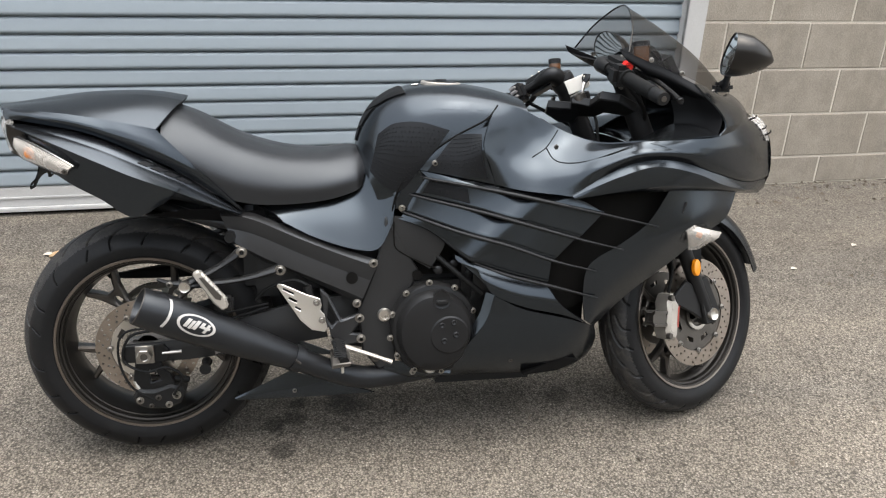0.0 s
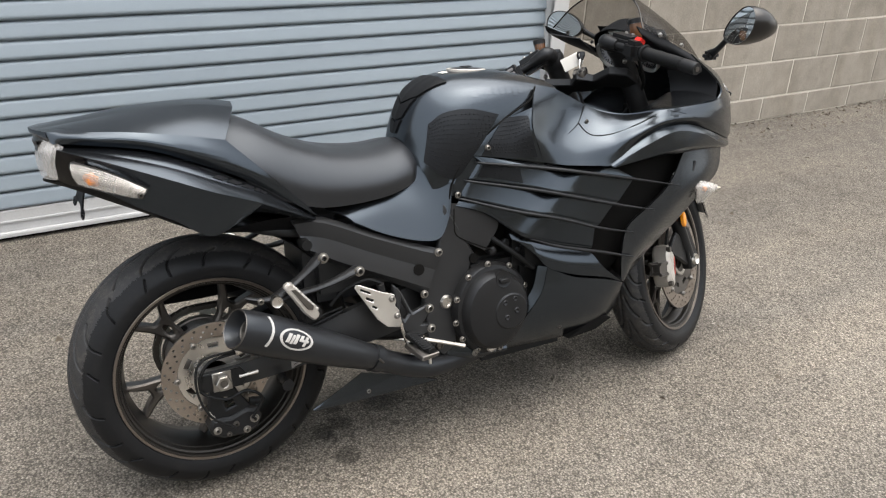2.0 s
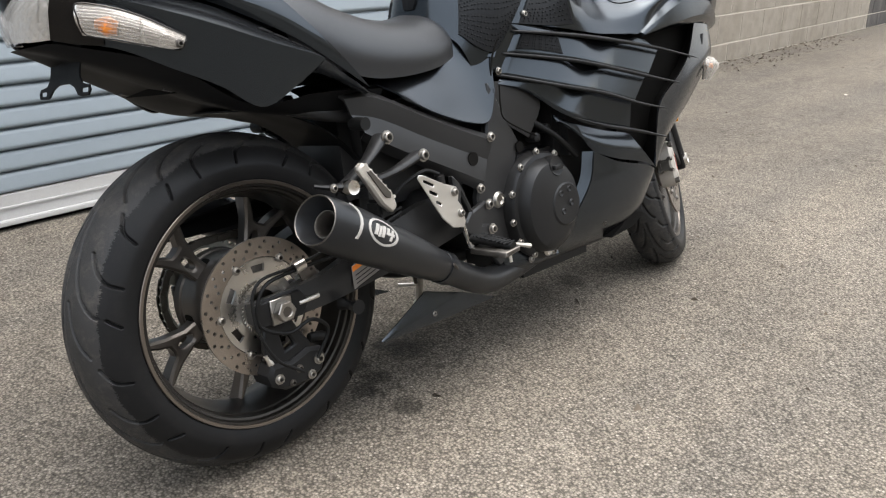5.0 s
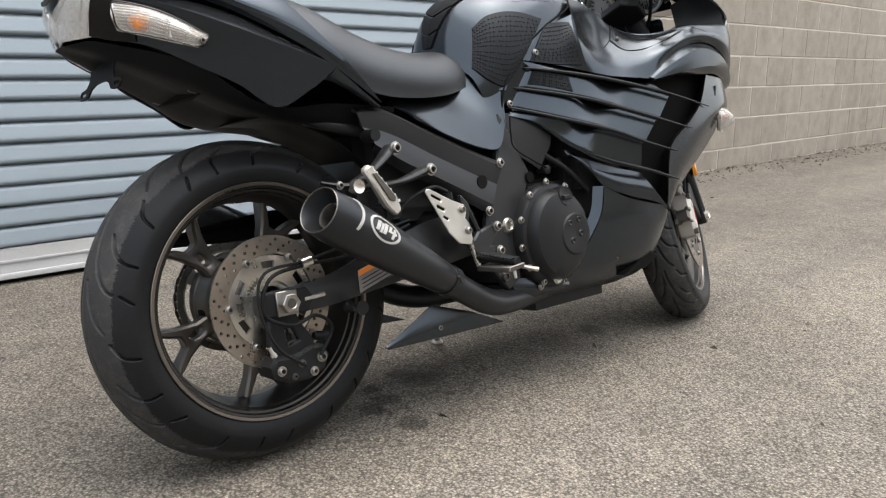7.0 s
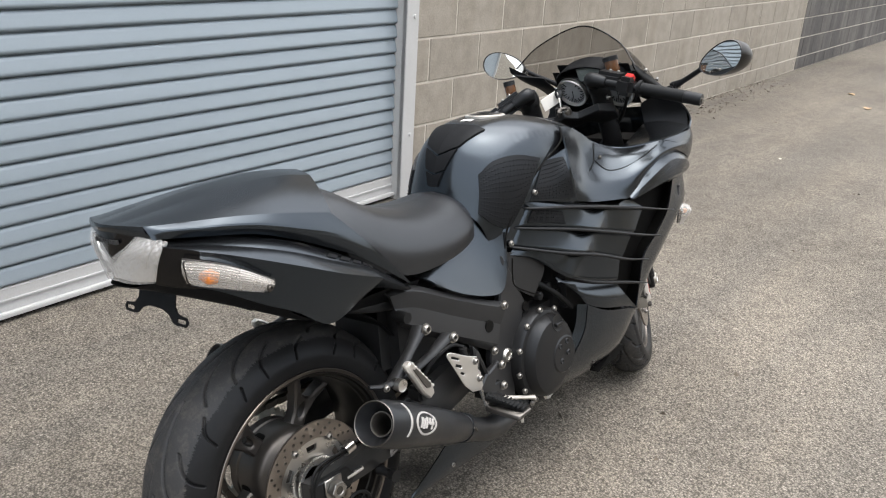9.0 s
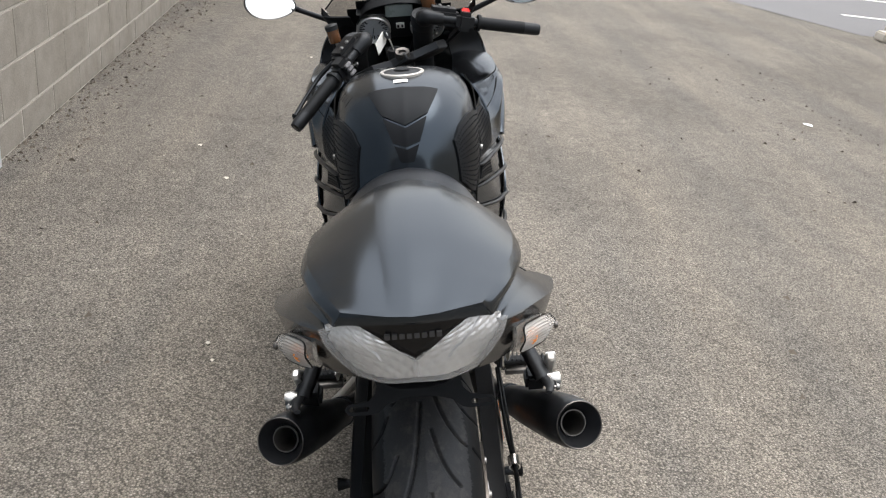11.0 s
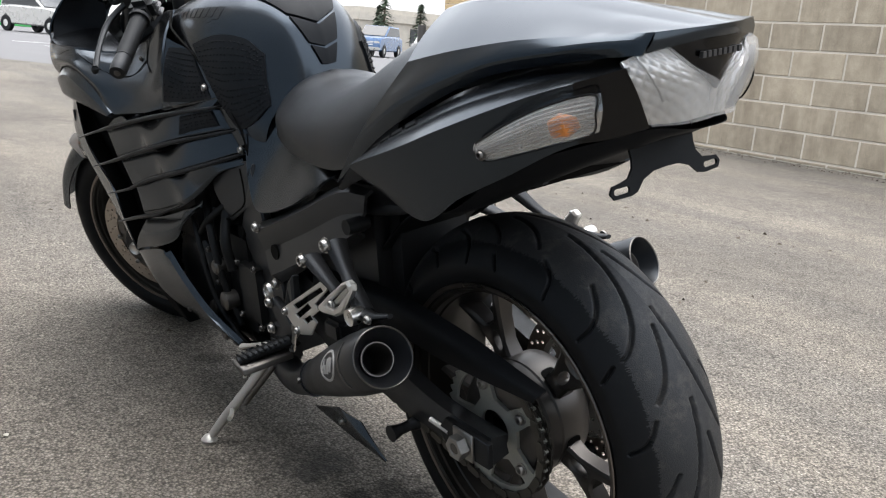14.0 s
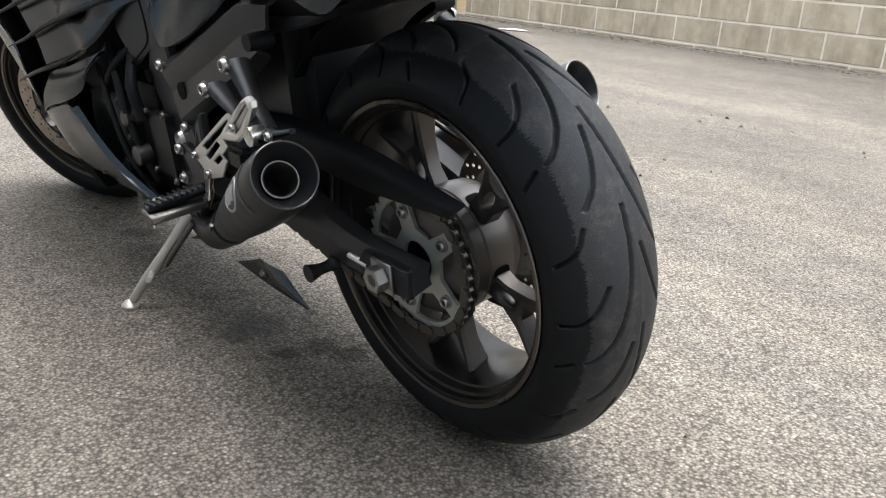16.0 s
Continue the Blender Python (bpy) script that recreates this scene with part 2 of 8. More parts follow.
def asphalt():
    m, n, ln, b = nodes_of("weathered_asphalt")
    co = n.new("ShaderNodeTexCoord")
    pos = co.outputs["Object"]
    stone = n.new("ShaderNodeTexVoronoi")
    stone.inputs["Scale"].default_value = 185
    stone2 = n.new("ShaderNodeTexVoronoi")
    stone2.inputs["Scale"].default_value = 430
    patch = n.new("ShaderNodeTexNoise")
    patch.inputs["Scale"].default_value = 0.7
    patch.inputs["Detail"].default_value = 8
    mid = n.new("ShaderNodeTexNoise")
    mid.inputs["Scale"].default_value = 9
    mid.inputs["Detail"].default_value = 8
    mid.inputs["Roughness"].default_value = 0.7
    for t in (stone, stone2, patch, mid):
        ln.new(pos, t.inputs["Vector"])
    ramp = n.new("ShaderNodeValToRGB")
    ramp.color_ramp.elements[0].position, ramp.color_ramp.elements[0].color = 0.0, (0.030, 0.027, 0.024, 1)
    ramp.color_ramp.elements[1].position, ramp.color_ramp.elements[1].color = 1.0, (0.40, 0.38, 0.352, 1)
    e = ramp.color_ramp.elements.new(0.5)
    e.color = (0.150, 0.138, 0.121, 1)
    e = ramp.color_ramp.elements.new(0.82)
    e.color = (0.225, 0.207, 0.185, 1)
    ln.new(stone.outputs["Color"], ramp.inputs[0])
    ramp2 = n.new("ShaderNodeValToRGB")
    ramp2.color_ramp.elements[0].color = (0.040, 0.036, 0.032, 1)
    ramp2.color_ramp.elements[1].color = (0.32, 0.30, 0.277, 1)
    ln.new(stone2.outputs["Color"], ramp2.inputs[0])
    half = n.new("ShaderNodeMix")
    half.data_type = "RGBA"
    half.inputs[0].default_value = 0.35
    ln.new(ramp.outputs[0], half.inputs[6])
    ln.new(ramp2.outputs[0], half.inputs[7])
    # pits between stones
    pit = n.new("ShaderNodeMapRange")
    pit.inputs[1].default_value, pit.inputs[2].default_value = 0.30, 0.75
    pit.inputs[3].default_value, pit.inputs[4].default_value = 1.13, 0.42
    ln.new(stone.outputs["Distance"], pit.inputs[0])
    m1 = n.new("ShaderNodeMix")
    m1.data_type, m1.blend_type = "RGBA", "MULTIPLY"
    m1.inputs[0].default_value = 1
    ln.new(half.outputs[2], m1.inputs[6])
    ln.new(pit.outputs[0], m1.inputs[7])
    # faint wheel tracks of sand along the alley
    mp = n.new("ShaderNodeMapping")
    mp.inputs["Scale"].default_value = (0.16, 1.5, 1.0)
    mp.inputs["Rotation"].default_value = (0, 0, radians(8))
    ln.new(pos, mp.inputs["Vector"])
    lane = n.new("ShaderNodeTexNoise")
    lane.inputs["Scale"].default_value = 1.6
    lane.inputs["Detail"].default_value = 6
    lane.inputs["Roughness"].default_value = 0.6
    ln.new(mp.outputs[0], lane.inputs["Vector"])
    lr = n.new("ShaderNodeMapRange")
    lr.inputs[1].default_value, lr.inputs[2].default_value = 0.35, 0.68
    ln.new(lane.outputs["Fac"], lr.inputs[0])
    sand = n.new("ShaderNodeMix")
    sand.data_type, sand.blend_type = "RGBA", "MULTIPLY"
    sand.inputs[0].default_value = 1
    tone = n.new("ShaderNodeMix")
    tone.data_type = "RGBA"
    tone.inputs[6].default_value, tone.inputs[7].default_value = (0.80, 0.805, 0.80, 1), (1.10, 1.07, 1.01, 1)
    ln.new(lr.outputs[0], tone.inputs[0])
    ln.new(m1.outputs[2], sand.inputs[6])
    ln.new(tone.outputs[2], sand.inputs[7])
    m1 = sand
    va = n.new("ShaderNodeMath")
    va.operation = "ADD"
    ln.new(patch.outputs["Fac"], va.inputs[0])
    ln.new(mid.outputs["Fac"], va.inputs[1])
    vr = n.new("ShaderNodeMapRange")
    vr.inputs[1].default_value, vr.inputs[2].default_value = 0.7, 1.3
    vr.inputs[3].default_value, vr.inputs[4].default_value = 0.70, 1.28
    ln.new(va.outputs[0], vr.inputs[0])
    m2 = n.new("ShaderNodeMix")
    m2.data_type, m2.blend_type = "RGBA", "MULTIPLY"
    m2.inputs[0].default_value = 1
    ln.new(m1.outputs[2], m2.inputs[6])
    ln.new(vr.outputs[0], m2.inputs[7])
    # small oil spots and damp stains
    spot = n.new("ShaderNodeTexNoise")
    spot.inputs["Scale"].default_value = 2.3
    spot.inputs["Detail"].default_value = 12
    spot.inputs["Roughness"].default_value = 0.8
    ln.new(pos, spot.inputs["Vector"])
    sr = n.new("ShaderNodeMapRange")
    sr.inputs[1].default_value, sr.inputs[2].default_value = 0.66, 0.76
    sr.inputs[3].default_value, sr.inputs[4].default_value = 1.0, 0.45
    ln.new(spot.outputs["Fac"], sr.inputs[0])
    m3 = n.new("ShaderNodeMix")
    m3.data_type, m3.blend_type = "RGBA", "MULTIPLY"
    m3.inputs[0].default_value = 1
    ln.new(m2.outputs[2], m3.inputs[6])
    ln.new(sr.outputs[0], m3.inputs[7])
    cur = m3.outputs[2]
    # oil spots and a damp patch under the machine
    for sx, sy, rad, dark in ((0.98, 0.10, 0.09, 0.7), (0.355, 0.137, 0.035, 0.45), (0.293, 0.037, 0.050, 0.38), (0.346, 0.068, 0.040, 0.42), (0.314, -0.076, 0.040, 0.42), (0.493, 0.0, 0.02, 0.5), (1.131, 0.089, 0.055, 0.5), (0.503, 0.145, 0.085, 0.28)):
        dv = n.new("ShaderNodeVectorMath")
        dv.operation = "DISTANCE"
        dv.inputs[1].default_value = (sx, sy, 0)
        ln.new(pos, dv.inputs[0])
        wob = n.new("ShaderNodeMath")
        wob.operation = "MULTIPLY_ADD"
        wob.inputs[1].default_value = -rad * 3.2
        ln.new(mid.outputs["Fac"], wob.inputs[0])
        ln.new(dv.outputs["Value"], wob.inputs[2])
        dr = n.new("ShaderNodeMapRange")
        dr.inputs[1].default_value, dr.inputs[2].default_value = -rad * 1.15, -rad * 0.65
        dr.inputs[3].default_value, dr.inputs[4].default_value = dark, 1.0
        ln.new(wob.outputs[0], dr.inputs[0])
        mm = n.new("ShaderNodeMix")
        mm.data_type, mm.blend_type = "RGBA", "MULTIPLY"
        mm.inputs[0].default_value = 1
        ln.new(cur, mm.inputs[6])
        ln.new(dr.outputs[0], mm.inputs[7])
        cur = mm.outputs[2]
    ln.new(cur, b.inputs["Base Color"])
    wet = n.new("ShaderNodeMapRange")
    wet.inputs[1].default_value, wet.inputs[2].default_value = 0.28, 1.0
    wet.inputs[3].default_value, wet.inputs[4].default_value = 0.70, 0.9
    ln.new(dr.outputs[0], wet.inputs[0])
    ln.new(wet.outputs[0], b.inputs["Roughness"])
    b.inputs["Specular IOR Level"].default_value = 0.25
    hs = n.new("ShaderNodeMath")
    hs.operation = "MULTIPLY_ADD"
    hs.inputs[1].default_value = -1.0
    hs.inputs[2].default_value = 1.0
    ln.new(stone.outputs["Distance"], hs.inputs[0])
    bp = n.new("ShaderNodeBump")
    bp.inputs["Strength"].default_value = 0.7
    bp.inputs["Distance"].default_value = 0.003
    ln.new(hs.outputs[0], bp.inputs["Height"])
    ln.new(bp.outputs[0], b.inputs["Normal"])
    return m


def block_paint(name, color, stain, streak=0.5, tone=0.10):
    """Concrete block: pitted face, weather stains that run down, each block its own tone."""
    m, n, ln, b = nodes_of(name)
    geo = n.new("ShaderNodeNewGeometry")
    pos = geo.outputs["Position"]
    mp = n.new("ShaderNodeMapping")
    mp.inputs["Scale"].default_value = (1.6, 1.6, 0.35)
    ln.new(pos, mp.inputs["Vector"])
    run = n.new("ShaderNodeTexNoise")
    run.inputs["Scale"].default_value = 2.6
    run.inputs["Detail"].default_value = 9
    run.inputs["Roughness"].default_value = 0.65
    ln.new(mp.outputs[0], run.inputs["Vector"])
    pits = n.new("ShaderNodeTexNoise")
    pits.inputs["Scale"].default_value = 130
    pits.inputs["Detail"].default_value = 5
    ln.new(pos, pits.inputs["Vector"])
    blot = n.new("ShaderNodeTexNoise")
    blot.inputs["Scale"].default_value = 11
    blot.inputs["Detail"].default_value = 7
    ln.new(pos, blot.inputs["Vector"])
    f = n.new("ShaderNodeMapRange")
    f.inputs[1].default_value, f.inputs[2].default_value = 0.46, 0.68
    f.inputs[3].default_value, f.inputs[4].default_value = 0.0, streak
    ln.new(run.outputs["Fac"], f.inputs[0])
    mx = n.new("ShaderNodeMix")
    mx.data_type = "RGBA"
    mx.inputs[6].default_value = (*color, 1)
    mx.inputs[7].default_value = (*stain, 1)
    ln.new(f.outputs[0], mx.inputs[0])
    info = n.new("ShaderNodeObjectInfo")
    r2 = n.new("ShaderNodeMapRange")
    r2.inputs[3].default_value, r2.inputs[4].default_value = 1 - tone, 1 + tone
    ln.new(info.outputs["Random"], r2.inputs[0])
    isl = n.new("ShaderNodeMapRange")
    isl.inputs[3].default_value, isl.inputs[4].default_value = 1 - tone, 1 + tone
    ln.new(geo.outputs["Random Per Island"], isl.inputs[0])
    br = n.new("ShaderNodeMapRange")
    br.inputs[1].default_value, br.inputs[2].default_value = 0.3, 0.7
    br.inputs[3].default_value, br.inputs[4].default_value = 0.88, 1.1
    ln.new(blot.outputs["Fac"], br.inputs[0])
    pr = n.new("ShaderNodeMapRange")
    pr.inputs[1].default_value, pr.inputs[2].default_value = 0.3, 0.7
    pr.inputs[3].default_value, pr.inputs[4].default_value = 0.86, 1.1
    ln.new(pits.outputs["Fac"], pr.inputs[0])
    cur = mx.outputs[2]
    for k in (r2, isl, br, pr):
        t = n.new("ShaderNodeMix")
        t.data_type, t.blend_type = "RGBA", "MULTIPLY"
        t.inputs[0].default_value = 1
        ln.new(cur, t.inputs[6])
        ln.new(k.outputs[0], t.inputs[7])
        cur = t.outputs[2]
    ln.new(cur, b.inputs["Base Color"])
    b.inputs["Roughness"].default_value = 0.88
    b.inputs["Specular IOR Level"].default_value = 0.25
    bp = n.new("ShaderNodeBump")
    bp.inputs["Strength"].default_value = 0.6
    bp.inputs["Distance"].default_value = 0.003
    ln.new(pits.outputs["Fac"], bp.inputs["Height"])
    ln.new(bp.outputs[0], b.inputs["Normal"])
    return m


asphalt_mat = asphalt()
block_tan = block_paint("tan_painted_block", (0.272, 0.250, 0.218), (0.185, 0.165, 0.136), 0.55, 0.05)
block_dark = block_paint("dark_painted_block", (0.075, 0.073, 0.073), (0.20, 0.19, 0.18), 0.5, 0.12)
block_old = block_paint("weathered_block", (0.345, 0.302, 0.235), (0.175, 0.148, 0.112), 0.7, 0.10)
mortar_light = surface("pale_mortar", (0.50, 0.47, 0.42), 0.9, 0, 0.12, 200, 0.3, 2)
mortar_pale = surface("pale_rough_mortar", (0.52, 0.485, 0.425), 0.9, 0, 0.15, 160, 0.3, 2)
brick_yellow = surface("yellow_brick", (0.50, 0.38, 0.22), 0.85, 0, 0.18, 150, 0.3, 2, object_spread=0.12)
door_slat_mat = surface("pale_blue_grey_door_paint", (0.240, 0.288, 0.332), 0.42, 0.2, 0.07, 300, 0.04, 1.2, 0.08)
door_frame_mat = surface("white_door_frame_paint", (0.42, 0.43, 0.44), 0.5, 0.0, 0.08, 200, 0.05, 3)
# near-black: the shade of gaps, holes and inner spaces is put into this colour
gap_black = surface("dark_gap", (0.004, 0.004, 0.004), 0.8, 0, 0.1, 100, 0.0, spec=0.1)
road_mat = surface("dark_street_asphalt", (0.11, 0.11, 0.115), 0.9, 0, 0.15, 160, 0.3, 0.6)
concrete = surface("pale_concrete", (0.46, 0.43, 0.38), 0.9, 0, 0.15, 150, 0.3, 2)
line_white = surface("worn_white_line", (0.62, 0.62, 0.60), 0.8, 0, 0.2, 60, 0.1, 3)
meter_green = surface("grey_green_meter_paint", (0.15, 0.20, 0.20), 0.55, 0.1, 0.15, 200, 0.1, 6)
post_dark = surface("dark_post_paint", (0.035, 0.033, 0.032), 0.6, 0.1, 0.25, 200, 0.2, 6)
pipe_grey = surface("grey_gas_pipe", (0.22, 0.21, 0.19), 0.6, 0.2, 0.2, 200, 0.2, 6)
yellow_paint = surface("yellow_bollard_paint", (0.75, 0.50, 0.02), 0.5, 0, 0.1, 200, 0.1, 5)
leaf_mat = surface("dry_leaf", (0.34, 0.24, 0.14), 0.8, 0, 0.2, 200, 0.2, 20)
grit = surface("dark_grit", (0.10, 0.085, 0.068), 0.9, 0, 0.3, 60, 0.2, 8)
foliage = surface("dark_conifer", (0.045, 0.07, 0.04), 0.8, 0, 0.3, 30, 0.2, 3)
bark = surface("bark", (0.10, 0.08, 0.06), 0.9, 0, 0.3, 60, 0.3, 5)
car_glass = surface("car_glass", (0.03, 0.035, 0.04), 0.08, 0, 0.05, 50, 0.0)
car_blue = surface("car_blue", (0.06, 0.12, 0.24), 0.3, 0.3, 0.05, 80, 0.0, coat=0.6)
car_silver = surface("car_silver", (0.48, 0.48, 0.47), 0.3, 0.6, 0.05, 80, 0.0, coat=0.5)
car_white = surface("car_white", (0.72, 0.72, 0.71), 0.35, 0, 0.05, 80, 0.0, coat=0.5)
green_board = surface("green_sign_board", (0.06, 0.38, 0.10), 0.5, 0, 0.08, 50, 0.0)

# ---- mesh helpers ----
def mesh_ob(name, verts, faces, mat, parent=None, label="", smooth=True, sharp=38):
    me = bpy.data.meshes.new(name)
    me.from_pydata([tuple(map(float, v)) for v in verts], [], [tuple(f) for f in faces])
    me.materials.append(mat)
    if smooth:
        me.shade_smooth()
        me.set_sharp_from_angle(angle=radians(sharp))
    ob = new(name, me)
    if parent is not None:
        ob.parent = parent
    if label:
        ob["label"] = label
    return ob


def part(name, bm, mat, parent, label="", smooth=True, sharp=38):
    """Links a bmesh as one mesh object under a thing or under a part."""
    bmesh.ops.recalc_face_normals(bm, faces=bm.faces)
    me = bpy.data.meshes.new(name)
    bm.to_mesh(me)
    bm.free()
    me.materials.append(mat)
    if smooth:
        me.shade_smooth()
        me.set_sharp_from_angle(angle=radians(sharp))
    ob = new(name, me)
    if parent is not None:
        ob.parent = parent
    if label:
        ob["label"] = label
    return ob


class Geo:
    """Vertices and faces gathered for one mesh."""

    def __init__(self):
        self.v, self.f = [], []

    def add(self, verts, faces):
        k = len(self.v)
        self.v += [tuple(map(float, p)) for p in verts]
        self.f += [tuple(i + k for i in face) for face in faces]
        return self

    def moved(self, m):
        self.v = [tuple(m @ Vector(p)) for p in self.v]
        return self

    def put(self, name, mat, parent=None, label="", smooth=True, sharp=38):
        bm = bmesh.new()
        vs = [bm.verts.new(p) for p in self.v]
        for face in self.f:
            try:
                bm.faces.new([vs[i] for i in face])
            except ValueError:
                pass
        return part(name, bm, mat, parent, label, smooth, sharp)


def spline(pts, n, closed=False):
    """n points along a Catmull-Rom curve through pts."""
    p = np.array(pts, float)
    k = len(p)
    if k == 2:
        t = np.linspace(0, 1, n)[:, None]
        return p[0] * (1 - t) + p[1] * t
    q = np.vstack([p[-1:], p, p[:2]]) if closed else np.vstack([2 * p[0] - p[1], p, 2 * p[-1] - p[-2]])
    m = k if closed else k - 1
    t = np.linspace(0, m, n, endpoint=not closed)
    i = np.minimum(t.astype(int), m - 1)
    u = (t - i)[:, None]
    a, b, c, d = q[i], q[i + 1], q[i + 2], q[i + 3]
    return 0.5 * (2 * b + (c - a) * u + (2 * a - 5 * b + 4 * c - d) * u**2 + (3 * b - a - 3 * c + d) * u**3)


def surf(rows, nu, nv):
    """A smooth grid (nv, nu, 3) through rows of control points."""
    g = np.array([spline(r, nu) for r in rows])
    return np.stack([spline(g[:, j], nv) for j in range(nu)], 1)


def grid_faces(nv, nu, wrap_u=False, wrap_v=False, k=0):
    f = []
    for i in range(nv if wrap_v else nv - 1):
        for j in range(nu if wrap_u else nu - 1):
            i2, j2 = (i + 1) % nv, (j + 1) % nu
            f.append((k + i * nu + j, k + i * nu + j2, k + i2 * nu + j2, k + i2 * nu + j))
    return f


def crease_rows(rows, nu, per, rolls=()):
    """A grid that keeps each given row as a crease: nearly straight across between rows, or rolled outward by the given height."""
    g = [spline(r, nu) for r in rows]
    out = []
    for sec, (a, b) in enumerate(zip(g, g[1:])):
        for k in range(per):
            t = k / per
            bulge = (rolls[sec] if rolls else 0.0008) * math.sin(math.pi * t)
            m = a * (1 - t) + b * t
            fade = np.clip((1 - np.linspace(0, 1, nu)) / 0.3, 0, 1)[:, None] if rolls else 1.0
            d = np.cross(np.gradient(m, axis=0), b - a)
            d /= np.maximum(np.linalg.norm(d, axis=1, keepdims=True), 1e-9)
            d = np.where((d * np.array([0, 1, 0.6])).sum(1, keepdims=True) < 0, -d, d)
            out.append(m + d * bulge * fade)
    out.append(g[-1])
    return np.array(out)


def normals(g):
    du, dv = np.gradient(g, axis=1), np.gradient(g, axis=0)
    n = np.cross(du, dv)
    return n / np.maximum(np.linalg.norm(n, axis=2, keepdims=True), 1e-9)


def shell(g, thick):
    """A sheet with thickness behind the grid g, closed round the border. The grid's outer side is away from y = 0."""
    nv, nu, _ = g.shape
    n = normals(g)
    mid = g[nv // 2, nu // 2]
    if n[nv // 2, nu // 2, 1] * mid[1] < 0:
        n = -n
    back = g - n * thick
    geo = Geo()
    geo.add(np.concatenate([g.reshape(-1, 3), back.reshape(-1, 3)]), grid_faces(nv, nu) + [tuple(reversed(f)) for f in grid_faces(nv, nu, k=nv * nu)])
    o = nv * nu
    edge = [j for j in range(nu)] + [i * nu + nu - 1 for i in range(1, nv)] + [(nv - 1) * nu + j for j in range(nu - 2, -1, -1)] + [i * nu for i in range(nv - 2, 0, -1)]
    for a, b in zip(edge, edge[1:] + edge[:1]):
        geo.f.append((a, b, b + o, a + o))
    return geo


def tube_geo(pts, radius, n=12, samples=None, flat=1.0, caps=True):
    """A round (or flattened) tube along a curve; radius may vary along it."""
    p = spline(pts, samples or max(2, 8 * (len(pts) - 1) + 1)) if samples != 0 else np.array(pts, float)
    r = np.atleast_1d(np.array(radius, float))
    r = np.interp(np.linspace(0, 1, len(p)), np.linspace(0, 1, len(r)), r) if len(r) > 1 else np.full(len(p), r[0])
    tan = np.gradient(p, axis=0)
    tan /= np.maximum(np.linalg.norm(tan, axis=1, keepdims=True), 1e-9)
    ref = np.array([0, 0, 1.0]) if abs(tan[0][2]) < 0.9 else np.array([0, 1.0, 0])
    geo = Geo()
    rings = []
    for q, t, rad in zip(p, tan, r):
        a = np.cross(ref, t)
        a /= max(np.linalg.norm(a), 1e-9)
        b = np.cross(t, a)
        ref = b
        ang = np.linspace(0, 2 * np.pi, n, endpoint=False)
        rings.append(q + rad * (np.cos(ang)[:, None] * a + flat * np.sin(ang)[:, None] * b))
    geo.add(np.concatenate(rings), grid_faces(len(p), n, wrap_u=True))
    if caps:
        geo.f.append(tuple(range(n)))
        geo.f.append(tuple((len(p) - 1) * n + i for i in range(n)))
    return geo


def lathe_geo(profile, n=48, origin=(0, 0, 0), closed=False, arc=None):
    """Turns (y, r) points round the y axis through origin."""
    pr = np.array(profile, float)
    ang = np.linspace(0, 2 * np.pi, n, endpoint=False) if arc is None else np.linspace(arc[0], arc[1], n)
    v = np.stack([np.stack([pr[:, 1] * np.cos(a), pr[:, 0], pr[:, 1] * np.sin(a)], 1) for a in ang]) + np.array(origin)
    return Geo().add(v.reshape(-1, 3), grid_faces(n, len(pr), wrap_u=closed, wrap_v=arc is None))


def plate_bm(outline, y0, y1, holes=(), bevel=0.0015, smooth_n=0):
    """A plate cut to an outline in the x-z plane, between y0 and y1, with holes through it."""
    bm = bmesh.new()
    edges = []
    for loop in [outline, *holes]:
        pts = spline([(a, 0, b) for a, b in loop], smooth_n, True) if smooth_n and loop is outline else [(a, 0, b) for a, b in loop]
        vs = [bm.verts.new((p[0], y0, p[2])) for p in pts]
        edges += [bm.edges.new((vs[i], vs[(i + 1) % len(vs)])) for i in range(len(vs))]
    bmesh.ops.triangle_fill(bm, use_beauty=True, edges=edges)
    ret = bmesh.ops.extrude_face_region(bm, geom=bm.faces[:])
    bmesh.ops.translate(bm, verts=[e for e in ret["geom"] if isinstance(e, bmesh.types.BMVert)], vec=(0, y1 - y0, 0))
    bmesh.ops.recalc_face_normals(bm, faces=bm.faces)
    if bevel:
        sharp = [e for e in bm.edges if len(e.link_faces) == 2 and e.calc_face_angle(0) > 1.2]
        bmesh.ops.bevel(bm, geom=sharp, offset=bevel, segments=1, affect="EDGES", clamp_overlap=True)
    return bm


def ring(cx, cz, r, n=14, rz=None):
    return [(cx + r * math.cos(2 * math.pi * k / n), cz + (rz or r) * math.sin(2 * math.pi * k / n)) for k in range(n)]


def box_geo(lo, hi, cut=0.0):
    """A box with chamfered edges."""
    bm = bmesh.new()
    bmesh.ops.create_cube(bm, size=1)
    lo, hi = Vector(lo), Vector(hi)
    for v in bm.verts:
        v.co = Vector([lo[i] + (v.co[i] + 0.5) * (hi[i] - lo[i]) for i in range(3)])
    if cut:
        bmesh.ops.bevel(bm, geom=bm.edges[:], offset=cut, segments=2, affect="EDGES", clamp_overlap=True)
    g = Geo()
    bm.verts.index_update()
    g.add([v.co for v in bm.verts], [[v.index for v in f.verts] for f in bm.faces])
    bm.free()
    return g

